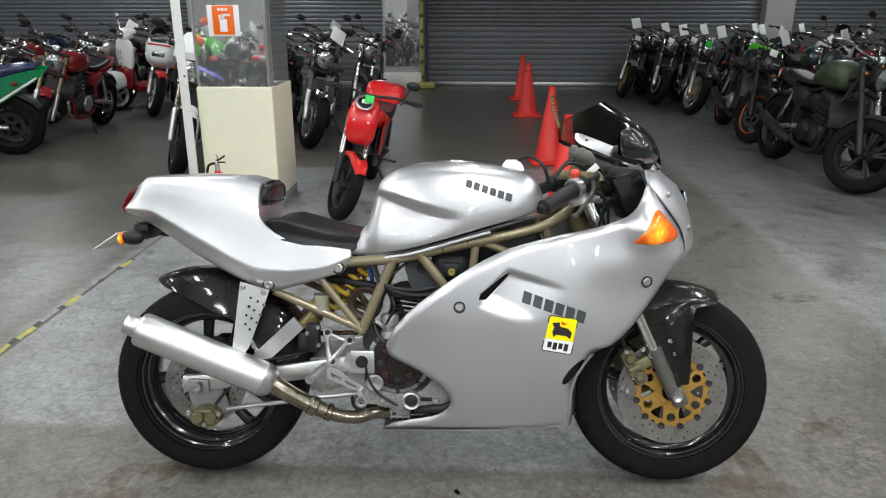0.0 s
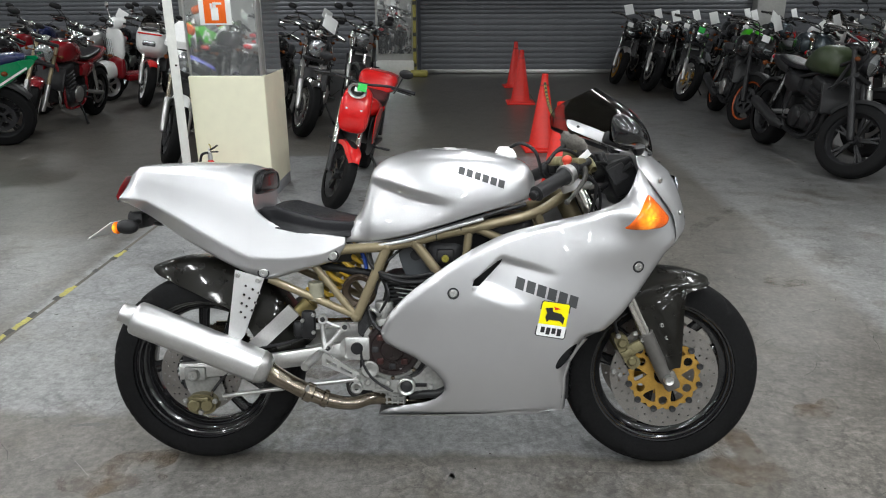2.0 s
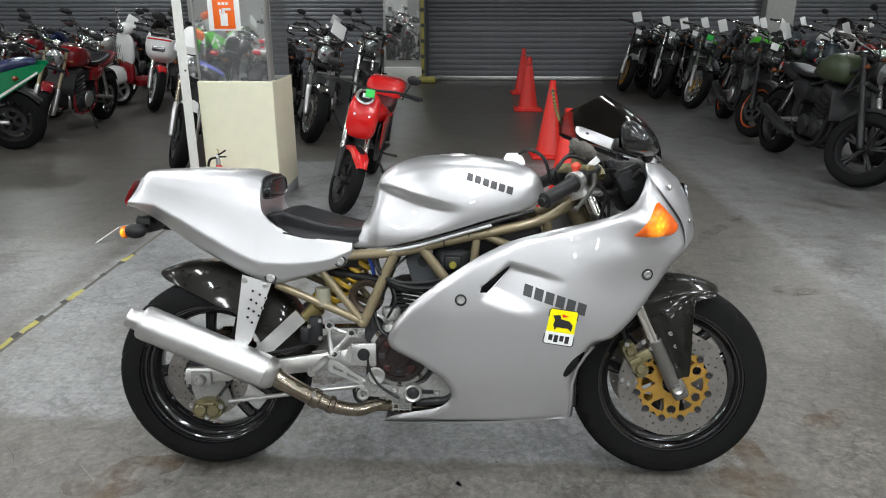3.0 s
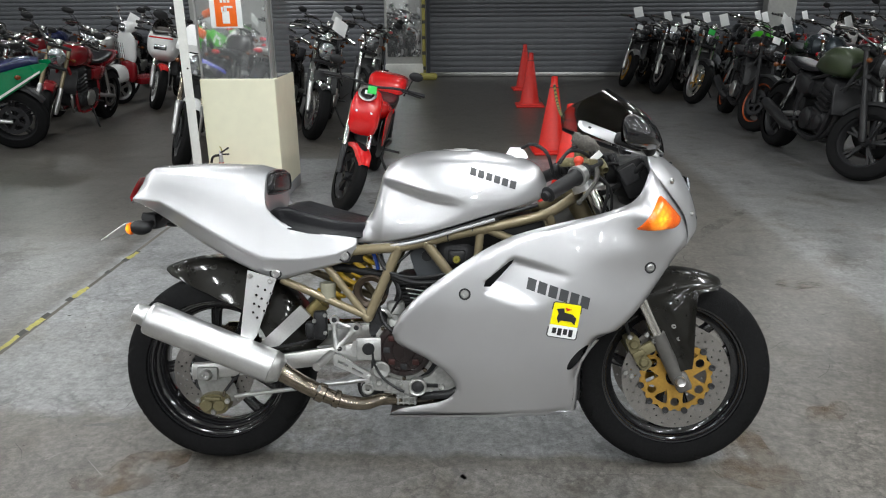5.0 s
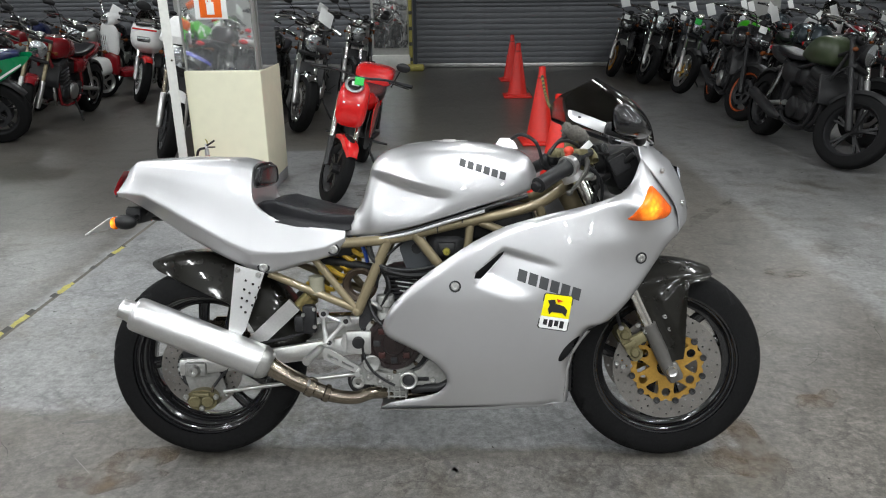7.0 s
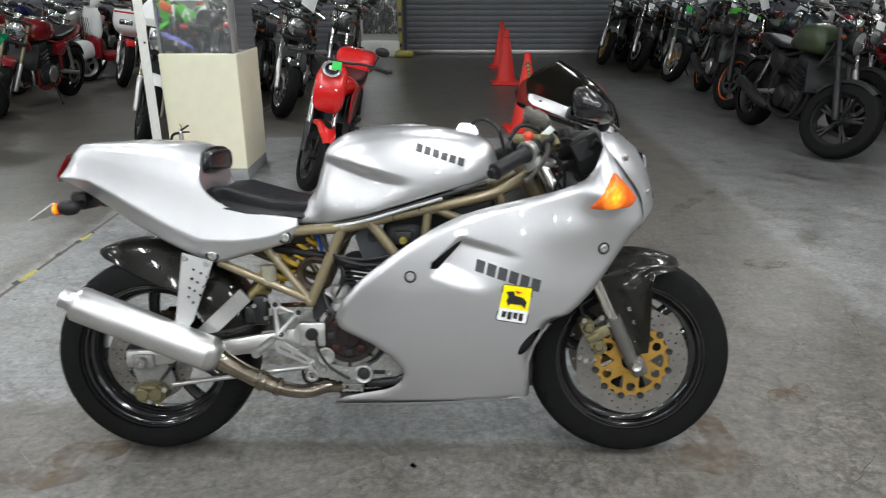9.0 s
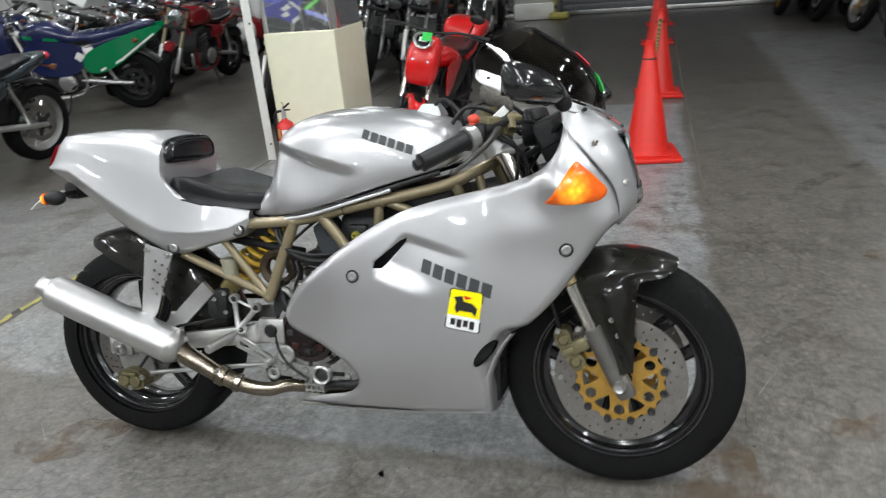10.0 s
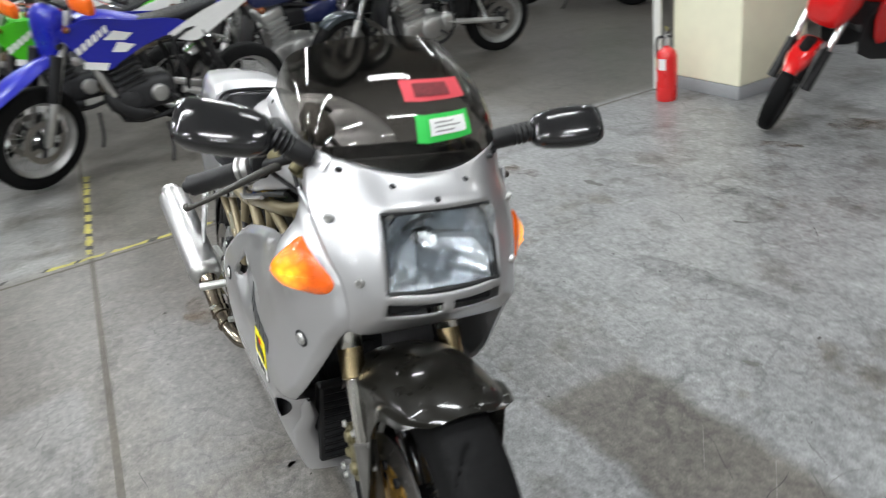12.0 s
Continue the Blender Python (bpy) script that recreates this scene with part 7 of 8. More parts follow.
part("wrapped_reservoir", G().loft(wrap), mat("grey_cloth", (0.105, 0.098, 0.088), 0.9, vary=0.5, scale=45, bump=0.5, bump_scale=120), hero, "grey cloth wrapped round the fluid reservoir", 60)
part("reservoir_arm", G().tube([(0.43, -0.108, 0.985), (0.44, -0.13, 0.955), (0.43, -0.15, 0.925)], 0.006, 8), DARK, hero)
part("panel_bezel", G().box((0, 0, 0), (0.018, 0.22, 0.03), 0.006, pose(0.498, 0, 0.945, 0, -24, 0)).box((0, 0, 0), (0.05, 0.012, 0.05), 0.006, pose(0.535, -0.135, 0.90, 0, -30, 0)), DARK, hero)
for side in (-1, 1):
    part("fairing_stay", G().tube([(0.42, side * 0.05, 0.83), (0.5, side * 0.1, 0.86), (0.57, side * 0.15, 0.93)], 0.008), BLACK, hero)


# ---- the parked motorcycles ----
def simple_wheel(root, name, c, r, w, rim_mat, style, disc=True, rim_w=0.8, label="", edge=None):
    wh = new(name)
    wh.parent, wh.location = root, c
    if label:
        tagged(wh, label)
    rim = r * (0.735 if style == "wire" else 0.70)
    prof = []
    for k in range(13):
        a = -1 + k / 6
        prof.append((w / 2 * math.sin(a * 1.5) / math.sin(1.5), r - (r - rim) * (0.25 * abs(a) ** 2 + 0.75 * abs(a) ** 6)))
    part("tyre", G().lathe(prof, 44), RUBBER, wh, "", 60)
    h = w * rim_w / 2
    part("rim", G().lathe([(-h, rim + 0.004), (-h - 0.002, rim - 0.006), (-h + 0.014, rim - 0.02), (0, rim - 0.032), (h - 0.014, rim - 0.02), (h + 0.002, rim - 0.006), (h, rim + 0.004)], 44), rim_mat, wh)
    if edge:
        for s in (-1, 1):
            part("rim_stripe", G().lathe([(s * (h + 0.001), rim + 0.005), (s * (h + 0.004), rim - 0.002), (s * (h - 0.004), rim - 0.014)], 44), edge, wh)
    g = G().lathe([(-0.045, 0.01), (-0.045, 0.03), (-0.02, 0.036), (0.02, 0.036), (0.045, 0.03), (0.045, 0.01)], 20)
    if style == "wire":
        for k in range(28):
            t, s = 2 * math.pi * k / 28, (1 if k % 2 else -1)
            t2 = t + (0.35 if k % 4 < 2 else -0.35)
            g.tube([(0.03 * math.cos(t2), s * 0.035, 0.03 * math.sin(t2)), ((rim - 0.02) * math.cos(t), 0, (rim - 0.02) * math.sin(t))], 0.0022, 4, 1, False)
    else:
        n = style
        for k in range(n):
            t = 2 * math.pi * k / n + 0.3
            for off in ((-0.22, 0.22) if n >= 5 else (-0.12, 0.12)):
                rows_ = []
                for q in range(4):
                    rr = 0.03 + (rim - 0.055) * q / 3
                    tt = t + off * (0.35 + 0.65 * q / 3) * (0.5 if n < 5 else 0.55)
                    tn = Vector((-math.sin(tt), 0, math.cos(tt)))
                    o = Vector((rr * math.cos(tt), 0, rr * math.sin(tt)))
                    rows_.append([o + tn * 0.009 + Vector((0, 0.014, 0)), o - tn * 0.009 + Vector((0, 0.014, 0)), o - tn * 0.009 - Vector((0, 0.014, 0)), o + tn * 0.009 - Vector((0, 0.014, 0))])
                g.loft(rows_)
    part("spokes", g, rim_mat if style != "wire" else CHROME, wh)
    if disc:
        for s in (-1, 1):
            part("brake_disc", G().lathe([(s * 0.062, 0.1), (s * 0.062, 0.14), (s * 0.067, 0.14), (s * 0.067, 0.1), (s * 0.062, 0.1)], 40), DISC if rim_mat is not BLACK else DARK, wh)
            star = []
            for k in range(40):
                t, q = 2 * math.pi * k / 40, k % 8
                rr = 0.106 if q in (0, 1, 7) else 0.05
                star.append((rr * math.cos(t), rr * math.sin(t)))
            part("disc_carrier", G().plate(star, lambda u, v, d: (u, s * 0.0645 + d - 0.002, v), 0.004, [circle2(0, 0, 0.022, 12)]), GOLD if disc == "gold" else DARK, wh)
    return wh


def shell(g, rows_, k=2, m=3, power=0.75):
    """A smooth pod: rows of (x, z_low, z_high, half width)."""
    rings = []
    for x, z0, z1, w in [tuple(p) for p in catmull([Vector(r) for r in rows_], m)]:
        zc, h = (z0 + z1) / 2, (z1 - z0) / 2
        rings.append([(x, w * math.copysign(abs(math.cos(t)) ** power, math.cos(t)), zc + h * math.copysign(abs(math.sin(t)) ** power, math.sin(t))) for t in (2 * math.pi * j / 20 for j in range(20))])
    return g.loft(rings, flip=True)


def motorcycle(label, m, lean=-9, wb=1.40, r=0.30, wf=0.115, wr=0.15, style=5, rim=None, tank=None, tail=None, fend=None, frame_mat=None, engine_mat=None, side=None, head="round", bar_h=1.02, seat_h=0.78,
               pipe=None, cards=1, disc=True, exhaust="side", body="naked", stripe=None, fork_mat=None, head_mat=None, flip_card=0, screen_mat=None, steer=24, group="parked motorcycles", edge=None, mirrors=True):
    rim, tank, frame_mat, engine_mat = rim or GLOSS_BLACK, tank or GLOSS_BLACK, frame_mat or BLACK, engine_mat or DARK
    tail, fend, side, pipe, fork_mat, head_mat = tail or tank, fend or BLACK, side or tail or tank, pipe or CHROME, fork_mat or CHROME, head_mat or CHROME
    root = thing("motorcycle", label, "motorcycle", m @ pose(0, 0, 0.004, lean), group=group)
    F, B = Vector((wb / 2, 0, r)), Vector((-wb / 2, 0, r))
    off = body == "offroad"
    lift = 0.10 if off else 0.0
    rf = r + 0.03 if off else r
    if off:
        F = Vector((wb / 2, 0, rf))
    simple_wheel(root, "front_wheel", F, rf, wf * (0.75 if off else 1), rim, style, disc, edge=edge)
    simple_wheel(root, "rear_wheel", B, r, wr * (0.8 if off else 1), rim, style, disc and not off, edge=edge)
    rake = 0.47
    top = Vector((F.x - (bar_h - 0.06 - F.z) * rake, 0, bar_h - 0.06))
    fk = new("front_fork")
    fk.parent = root
    for s in (-1, 1):
        a, b = Vector((F.x + 0.01, s * 0.095, F.z - 0.02)), Vector((top.x, s * 0.095, top.z))
        part("lower_leg", G().tube([a, a.lerp(b, 0.03), a.lerp(b, 0.38), a.lerp(b, 0.4)], [0.02, 0.028, 0.028, 0.022], 12, 1), ALLOY if fork_mat not in (GOLD, BLACK) else fork_mat, fk)
        part("fork_tube", G().tube([a.lerp(b, 0.38), b], 0.02 if not off else 0.024, 12, 1), fork_mat, fk)
        if disc:
            part("caliper", G().box((F.x - 0.085, s * 0.075, F.z + 0.07), (0.07, 0.04, 0.09), 0.012), GOLD if disc == "gold" else BLACK, fk)
    part("yoke", G().box((top.x, 0, top.z), (0.07, 0.23, 0.03), 0.01).box((top.x + 0.11, 0, top.z - 0.2), (0.07, 0.23, 0.035), 0.01), BLACK, fk)
    # fenders
    if off:
        fr = []
        for q in range(9):
            t = q / 8
            x = F.x + 0.36 - 0.75 * t
            z = F.z + rf + 0.10 - 0.17 * (1 - t) ** 2 * 0.9 + 0.05 * t
            w = 0.04 + 0.045 * math.sin(math.pi * min(t + 0.18, 1))
            fr.append([(x, w * sy, z + dz) for sy, dz in ((-1, -0.012), (-0.7, 0.012), (0, 0.026), (0.7, 0.012), (1, -0.012), (0.6, -0.006), (0, 0.012), (-0.6, -0.006))])
        part("front_fender", G().loft(fr), fend, root)
    else:
        part("front_fender", round_guard(F, rf + 0.022, wf * 0.62, 55, 150, 0.03, 20, 8, 0.25), fend, root)
        part("rear_fender", round_guard(B, r + 0.05, wr * 0.5, 150, 75, 0.02, 16, 8, 0.1), BLACK, root)
    # frame and engine
    fr = new("frame")
    fr.parent = root
    for s in (-1, 1):
        part("down_tube", G().tube([(top.x - 0.02, s * 0.03, top.z - 0.1), (top.x - 0.03 - 0.1, s * 0.1, 0.52 + lift), (0.2, s * 0.12, 0.24 + lift), (-0.15, s * 0.12, 0.23 + lift), (-0.25, s * 0.13, 0.4 + lift), (-0.22, s * 0.12, 0.66 + lift), (-0.55, s * 0.09, seat_h - 0.03)], 0.016, 8, 3), frame_mat, fr)
        part("top_tube", G().tube([(top.x - 0.02, s * 0.03, top.z - 0.08), (0.1, s * 0.09, 0.76 + lift * 0.6), (-0.22, s * 0.11, 0.68 + lift)], 0.016, 8, 3), frame_mat, fr)
        part("swing_arm", G().tube([(-0.2, s * 0.12, 0.38 + lift * 0.6), (B.x + 0.2, s * 0.12, (B.z + 0.36) / 2), (B.x, s * 0.115, B.z)], [0.025, 0.024, 0.02], 8, 2), ALLOY, fr)
        part("rear_shock", G().tube([(B.x + 0.16, s * 0.12, B.z + 0.05), (-0.42, s * 0.11, seat_h - 0.12)], 0.024, 8, 1).tube([(B.x + 0.16, s * 0.12, B.z + 0.05), (-0.42, s * 0.11, seat_h - 0.08)], 0.012, 8, 1), (BLACK if off else CHROME), fr)
    en = new("engine")
    en.parent = root
    if off:
        part("frame_spar", G().tube([(top.x - 0.06, 0.05, 0.80), (0.27, 0.10, 0.66), (0.22, 0.11, 0.50)], [0.024, 0.028, 0.022], 10, 3), ALLOY, fr, "bare alloy front spar")
        part("expansion_chamber", G().tube([(0.25, 0.09, 0.52), (0.22, 0.11, 0.44), (0.12, 0.12, 0.36), (0.02, 0.12, 0.34)], [0.03, 0.045, 0.05, 0.03], 12, 3), BLACK, fr, "black expansion chamber")
    part("crankcase", G().box((0.02, 0, 0.36 + lift), (0.38, 0.26, 0.2), 0.05, seg=3), engine_mat, en)
    fm, rings = pose(0.09, 0, 0.44 + lift, 0, 14, 0), []
    for k in range(20):
        a, b = ((0.105, 0.13) if k % 4 < 2 else (0.085, 0.112))
        rings.append([fm @ Vector((a * x, b * y, 0.0105 * k)) for x, y in ((1, 0.8), (0.8, 1), (-0.8, 1), (-1, 0.8), (-1, -0.8), (-0.8, -1), (0.8, -1), (1, -0.8))])
    part("cylinder", G().loft(rings), engine_mat, en)
    for s in (-1, 1):
        ck = 0.62 if off else 1.0
        part("side_cover", G().lathe([(s * 0.12, 0.095 * ck), (s * 0.142, 0.09 * ck), (s * 0.152, 0.075 * ck), (s * 0.156, 0.03 * ck), (s * 0.157, 0.0001)], 24, pose(-0.05, 0, 0.36 + lift)), ALLOY if engine_mat is not BLACK else BLACK, en)
        part("front_cover", G().lathe([(s * 0.12, 0.07), (s * 0.14, 0.066), (s * 0.148, 0.05), (s * 0.15, 0.0001)], 20, pose(0.14, 0, 0.35 + lift)), engine_mat, en)
        part("footrest", G().tube([(-0.12, s * 0.14, 0.33 + lift), (-0.12, s * 0.24, 0.33 + lift)], 0.012, 8, 1), BLACK, en)
    if not off:
        part("radiator", G().box((0, 0, 0), (0.03, 0.32, 0.24), 0.008, pose(0.335, 0, 0.56, 0, -18, 0)), BLACK, en)
        part("intake", G().box((-0.10, 0, 0.62), (0.30, 0.20, 0.16), 0.04, seg=3), BLACK, en)
        part("cylinder_head", G().box((0, 0, 0), (0.20, 0.25, 0.10), 0.03, pose(0.145, 0, 0.67, 0, 14, 0), seg=3), engine_mat, en)
        part("sprocket_cover", G().box((-0.21, 0.11, 0.38), (0.13, 0.06, 0.15), 0.03, seg=3), engine_mat, en)
        part("inner_guard", G().box((-0.36, 0, 0.52), (0.16, 0.16, 0.30), 0.04, seg=3), BLACK, en)
    # exhaust
    ex = new("exhaust")
    ex.parent = root
    if off:
        part("header", G().tube([(0.16, 0.05, 0.62 + lift), (0.27, 0.08, 0.5 + lift), (0.2, -0.06, 0.4 + lift), (0.0, -0.14, 0.55 + lift), (-0.3, -0.14, 0.72)], 0.022, 8, 4), pipe, ex)
        part("silencer", G().tube([(-0.3, -0.14, 0.74), (-0.34, -0.14, 0.75), (-0.68, -0.14, 0.84), (-0.7, -0.14, 0.845)], [0.025, 0.045, 0.045, 0.03], 14, 1), BLACK, ex)
    else:
        for s in (-0.06, 0.06):
            part("header", G().tube([(0.19, s, 0.6), (0.30, s * 1.2, 0.5), (0.27, s * 1.3, 0.3), (0.1, s - 0.05, 0.2), (-0.2, -0.12, 0.24)], 0.019, 8, 4), pipe, ex)
        lo = 0.30 if exhaust == "side" else 0.40
        part("silencer", G().tube([(-0.2, -0.13, 0.24), (-0.26, -0.15, 0.26), (-0.3, -0.165, 0.27), (-0.74, -0.18, lo + 0.1), (-0.77, -0.18, lo + 0.105), (-0.77, -0.18, lo + 0.105)], [0.025, 0.04, 0.048, 0.048, 0.036, 0.02], 16, 1), pipe, ex)
    # tank, seat, tail
    if off:
        part("fuel_tank", shell(G(), ((0.36, 0.86, 0.93, 0.04), (0.30, 0.80, 0.99, 0.09), (0.15, 0.76, 1.0, 0.125), (0.0, 0.76, 0.95, 0.11), (-0.12, 0.78, 0.9, 0.07))), tank, root)
        for s in (-1, 1):
            sh = part("shroud", G().plate(curve2([(0.43, 0.95), (0.41, 0.89), (0.35, 0.79), (0.27, 0.70), (0.20, 0.68), (0.14, 0.71), (0.04, 0.745), (-0.10, 0.785), (-0.26, 0.80), (-0.33, 0.85), (-0.2, 0.90), (0.0, 0.93), (0.12, 0.965), (0.28, 0.995)], 2), lambda u, v, d: (u, s * (0.135 + 0.02 * math.sin(u * 6) - d), v), 0.006, step=0.06), tank, root)
            for pts in (((0.02, 0.86), (0.13, 0.90), (0.2, 0.86), (0.08, 0.83)), ((0.02, 0.79), (0.12, 0.83), (0.17, 0.78), (0.09, 0.76)), ((0.2, 0.72), (0.34, 0.76), (0.35, 0.72), (0.23, 0.68))):
                part("white_graphic", G().plate(list(pts), lambda u, v, d: (u, s * (0.1385 + 0.02 * math.sin(u * 6) - d), v), 0.002), WHITE, sh)
            for k in range(6):
                x0 = 0.36 - k * 0.035
                part("letter_bar", G().plate([(x0, 0.80 + k * 0.018), (x0 - 0.025, 0.812 + k * 0.018), (x0 - 0.02, 0.852 + k * 0.018), (x0 + 0.005, 0.84 + k * 0.018)], lambda u, v, d: (u, s * (0.139 + 0.02 * math.sin(u * 6) - d), v), 0.002), WHITE, sh)
            part("side_panel", G().plate(curve2([(-0.2, 0.80), (-0.225, 0.77), (-0.34, 0.725), (-0.42, 0.74), (-0.60, 0.825), (-0.76, 0.905), (-0.73, 0.955), (-0.45, 0.895)], 2), lambda u, v, d: (u, s * (0.12 - d), v), 0.005, step=0.06), WHITE, root)
        part("seat", shell(G(), ((0.12, 0.90, 0.95, 0.06), (0.0, 0.85, 0.93, 0.085), (-0.2, 0.83, 0.91, 0.10), (-0.5, 0.87, 0.94, 0.09), (-0.66, 0.93, 0.965, 0.06)), power=0.6), LEATHER, root)
        part("rear_fender", shell(G(), ((-0.5, 0.88, 0.92, 0.08), (-0.7, 0.92, 0.95, 0.085), (-0.9, 0.95, 0.97, 0.075), (-1.02, 0.96, 0.97, 0.05)), power=0.5), tail, root)
        part("number_shield", shell(G(), ((top.x + 0.16, 0.80, 0.88, 0.03), (top.x + 0.15, 0.76, 1.06, 0.09), (top.x + 0.10, 0.76, 1.1, 0.11), (top.x + 0.04, 0.9, 1.08, 0.09))), tank, root)
        for s in (-1, 1):
            part("handguard", G().box((top.x + 0.05, s * 0.28, bar_h + 0.02), (0.06, 0.18, 0.10), 0.03), ORANGE, root, "orange hand guard")
            part("fork_cover", G().tube([(F.x - 0.1, s * 0.095, F.z + 0.24), (F.x - 0.2, s * 0.095, F.z + 0.5)], 0.034, 10, 1), BLACK, fk)
    else:
        hi = seat_h + 0.16
        part("fuel_tank", shell(G(), ((0.30, hi - 0.16, hi - 0.05, 0.07), (0.26, hi - 0.21, hi - 0.01, 0.12), (0.14, hi - 0.22, hi + 0.03, 0.155), (0.0, hi - 0.22, hi + 0.01, 0.15), (-0.12, hi - 0.2, hi - 0.06, 0.12), (-0.2, hi - 0.19, hi - 0.12, 0.09)), power=0.62), tank, root)
        if stripe:
            for s in (-1, 1):
                part("tank_stripe", G().plate([(0.24, hi - 0.06), (-0.08, hi - 0.12), (-0.1, hi - 0.15), (0.22, hi - 0.1)], lambda u, v, d: (u, s * (0.159 - d - 0.25 * (u - 0.08) ** 2), v), 0.004, step=0.05), stripe, root)
        part("filler_cap", G().lathe([(hi + 0.02, 0.04), (hi + 0.036, 0.036), (hi + 0.038, 0.0001)], 18, pose(0.1, 0, 0, 90)), CHROME, root)
        part("seat", shell(G(), ((-0.12, seat_h - 0.05, seat_h + 0.0, 0.09), (-0.25, seat_h - 0.06, seat_h + 0.005, 0.135), (-0.45, seat_h - 0.04, seat_h + 0.03, 0.13), (-0.66, seat_h - 0.01, seat_h + 0.06, 0.10), (-0.74, seat_h + 0.01, seat_h + 0.04, 0.06)), power=0.55), LEATHER, root)
        part("tail", shell(G(), ((-0.4, seat_h - 0.12, seat_h - 0.03, 0.13), (-0.6, seat_h - 0.09, seat_h + 0.02, 0.125), (-0.78, seat_h - 0.04, seat_h + 0.05, 0.09), (-0.88, seat_h, seat_h + 0.05, 0.05)), power=0.6), tail, root)
        part("side_cover", shell(G(), ((-0.12, 0.56, 0.68, 0.14), (-0.25, 0.52, seat_h - 0.06, 0.15), (-0.4, 0.58, seat_h - 0.07, 0.13)), power=0.5), side, root)
    part("tail_light", G().ball((-0.9 if not off else -0.88, 0, seat_h + (0.02 if not off else 0.12)), (0.025, 0.06, 0.03), 12), RED_LENS, root)
    # head
    hx, hz = top.x + 0.13, bar_h - 0.14
    if head in ("round", "small"):
        k = 1.0 if head == "round" else 0.8
        hl = part("headlight", G().lathe([(-0.1 * k, 0.02), (-0.09 * k, 0.05 * k), (-0.04 * k, 0.08 * k), (0.02 * k, 0.09 * k), (0.03 * k, 0.088 * k)], 28, pose(hx, 0, hz, 0, 0, -90)), head_mat, root, "round headlight")
        part("lens", G().lathe([(0.026 * k, 0.088 * k), (0.036 * k, 0.07 * k), (0.046 * k, 0.035 * k), (0.05 * k, 0.0001)], 28, pose(hx, 0, hz, 0, 0, -90)), LENS, hl, "glass headlight lens")
    elif head == "fairing":
        cowl = part("front_cowl", shell(G(), ((hx + 0.17, hz - 0.12, hz - 0.04, 0.06), (hx + 0.14, hz - 0.17, hz + 0.06, 0.14), (hx + 0.06, hz - 0.22, hz + 0.14, 0.19), (hx - 0.06, hz - 0.26, hz + 0.18, 0.2), (hx - 0.14, hz - 0.2, hz + 0.1, 0.18)), power=0.7), tank, root, "front cowl")
        part("headlight", G().box((hx + 0.155, 0, hz - 0.06), (0.05, 0.17, 0.075), 0.02, pose(0, 0, 0)), LENS, cowl, "wide glass headlight")
        part("cowl_stripe", G().box((hx + 0.10, 0, hz + 0.06), (0.10, 0.30, 0.02), 0.008), stripe or RED, cowl)
    elif head == "mask":
        cowl = part("headlight_mask", shell(G(), ((hx + 0.09, hz - 0.1, hz - 0.02, 0.05), (hx + 0.06, hz - 0.13, hz + 0.06, 0.10), (hx - 0.02, hz - 0.12, hz + 0.1, 0.12), (hx - 0.08, hz - 0.05, hz + 0.1, 0.1)), power=0.7), tank, root)
        part("headlight", G().box((hx + 0.07, 0, hz - 0.05), (0.05, 0.12, 0.07), 0.02), LENS, cowl, "angular headlight")
    if screen_mat:
        part("windshield", shell(G(), ((hx + 0.06, hz + 0.1, hz + 0.16, 0.14), (hx - 0.02, hz + 0.16, hz + 0.26, 0.13), (hx - 0.08, hz + 0.26, hz + 0.32, 0.08))), screen_mat, root)
    # bars, mirrors, gauges
    hb = new("handlebars")
    hb.parent = root
    bx = top.x - 0.02
    w = 0.37 if not off else 0.40
    part("bar", G().tube([(bx - 0.13, -w, bar_h + 0.0), (bx - 0.08, -w * 0.62, bar_h + 0.035), (bx + 0.01, -0.12, bar_h), (bx + 0.01, 0.12, bar_h), (bx - 0.08, w * 0.62, bar_h + 0.035), (bx - 0.13, w, bar_h)], 0.011, 8, 3), CHROME if not off else BLACK, hb)
    for s in (-1, 1):
        part("grip", G().tube([(bx - 0.135, s * w, bar_h), (bx - 0.105, s * (w - 0.12), bar_h + 0.015)], 0.017, 10, 1), BLACK, hb)
        part("lever", G().tube([(bx - 0.03, s * (w - 0.14), bar_h + 0.02), (bx - 0.06, s * (w - 0.05), bar_h - 0.005), (bx - 0.09, s * w, bar_h - 0.015)], 0.006, 6), CHROME, hb)
        part("switch_pod", G().box((bx - 0.085, s * (w - 0.16), bar_h + 0.022), (0.04, 0.05, 0.045), 0.01), BLACK, hb)
        if mirrors:
            mr = part("mirror", G().tube([(bx - 0.06, s * (w - 0.15), bar_h + 0.03), (bx - 0.03, s * (w - 0.11), bar_h + 0.09), (bx - 0.05, s * (w - 0.04), bar_h + 0.145)], 0.005, 6).ball((bx - 0.05, s * (w - 0.02), bar_h + 0.16), (0.014, 0.062, 0.038), 14), BLACK, hb)
            part("mirror_glass", G().box((bx - 0.064, s * (w - 0.02), bar_h + 0.16), (0.004, 0.10, 0.055), 0.002), MIRROR, mr)
        tz = hz - 0.01
        part("turn_signal", G().tube([(hx - 0.06, s * 0.09, tz), (hx - 0.04, s * 0.15, tz)], 0.007, 6, 1).ball((hx - 0.03, s * 0.165, tz), (0.024, 0.02, 0.019), 12), AMBER_OFF, root)
        part("rear_turn_signal", G().tube([(-0.82, s * 0.05, seat_h - 0.04), (-0.83, s * 0.12, seat_h - 0.045)], 0.007, 6, 1).ball((-0.84, s * 0.14, seat_h - 0.045), (0.03, 0.026, 0.024), 12), AMBER_OFF, root)
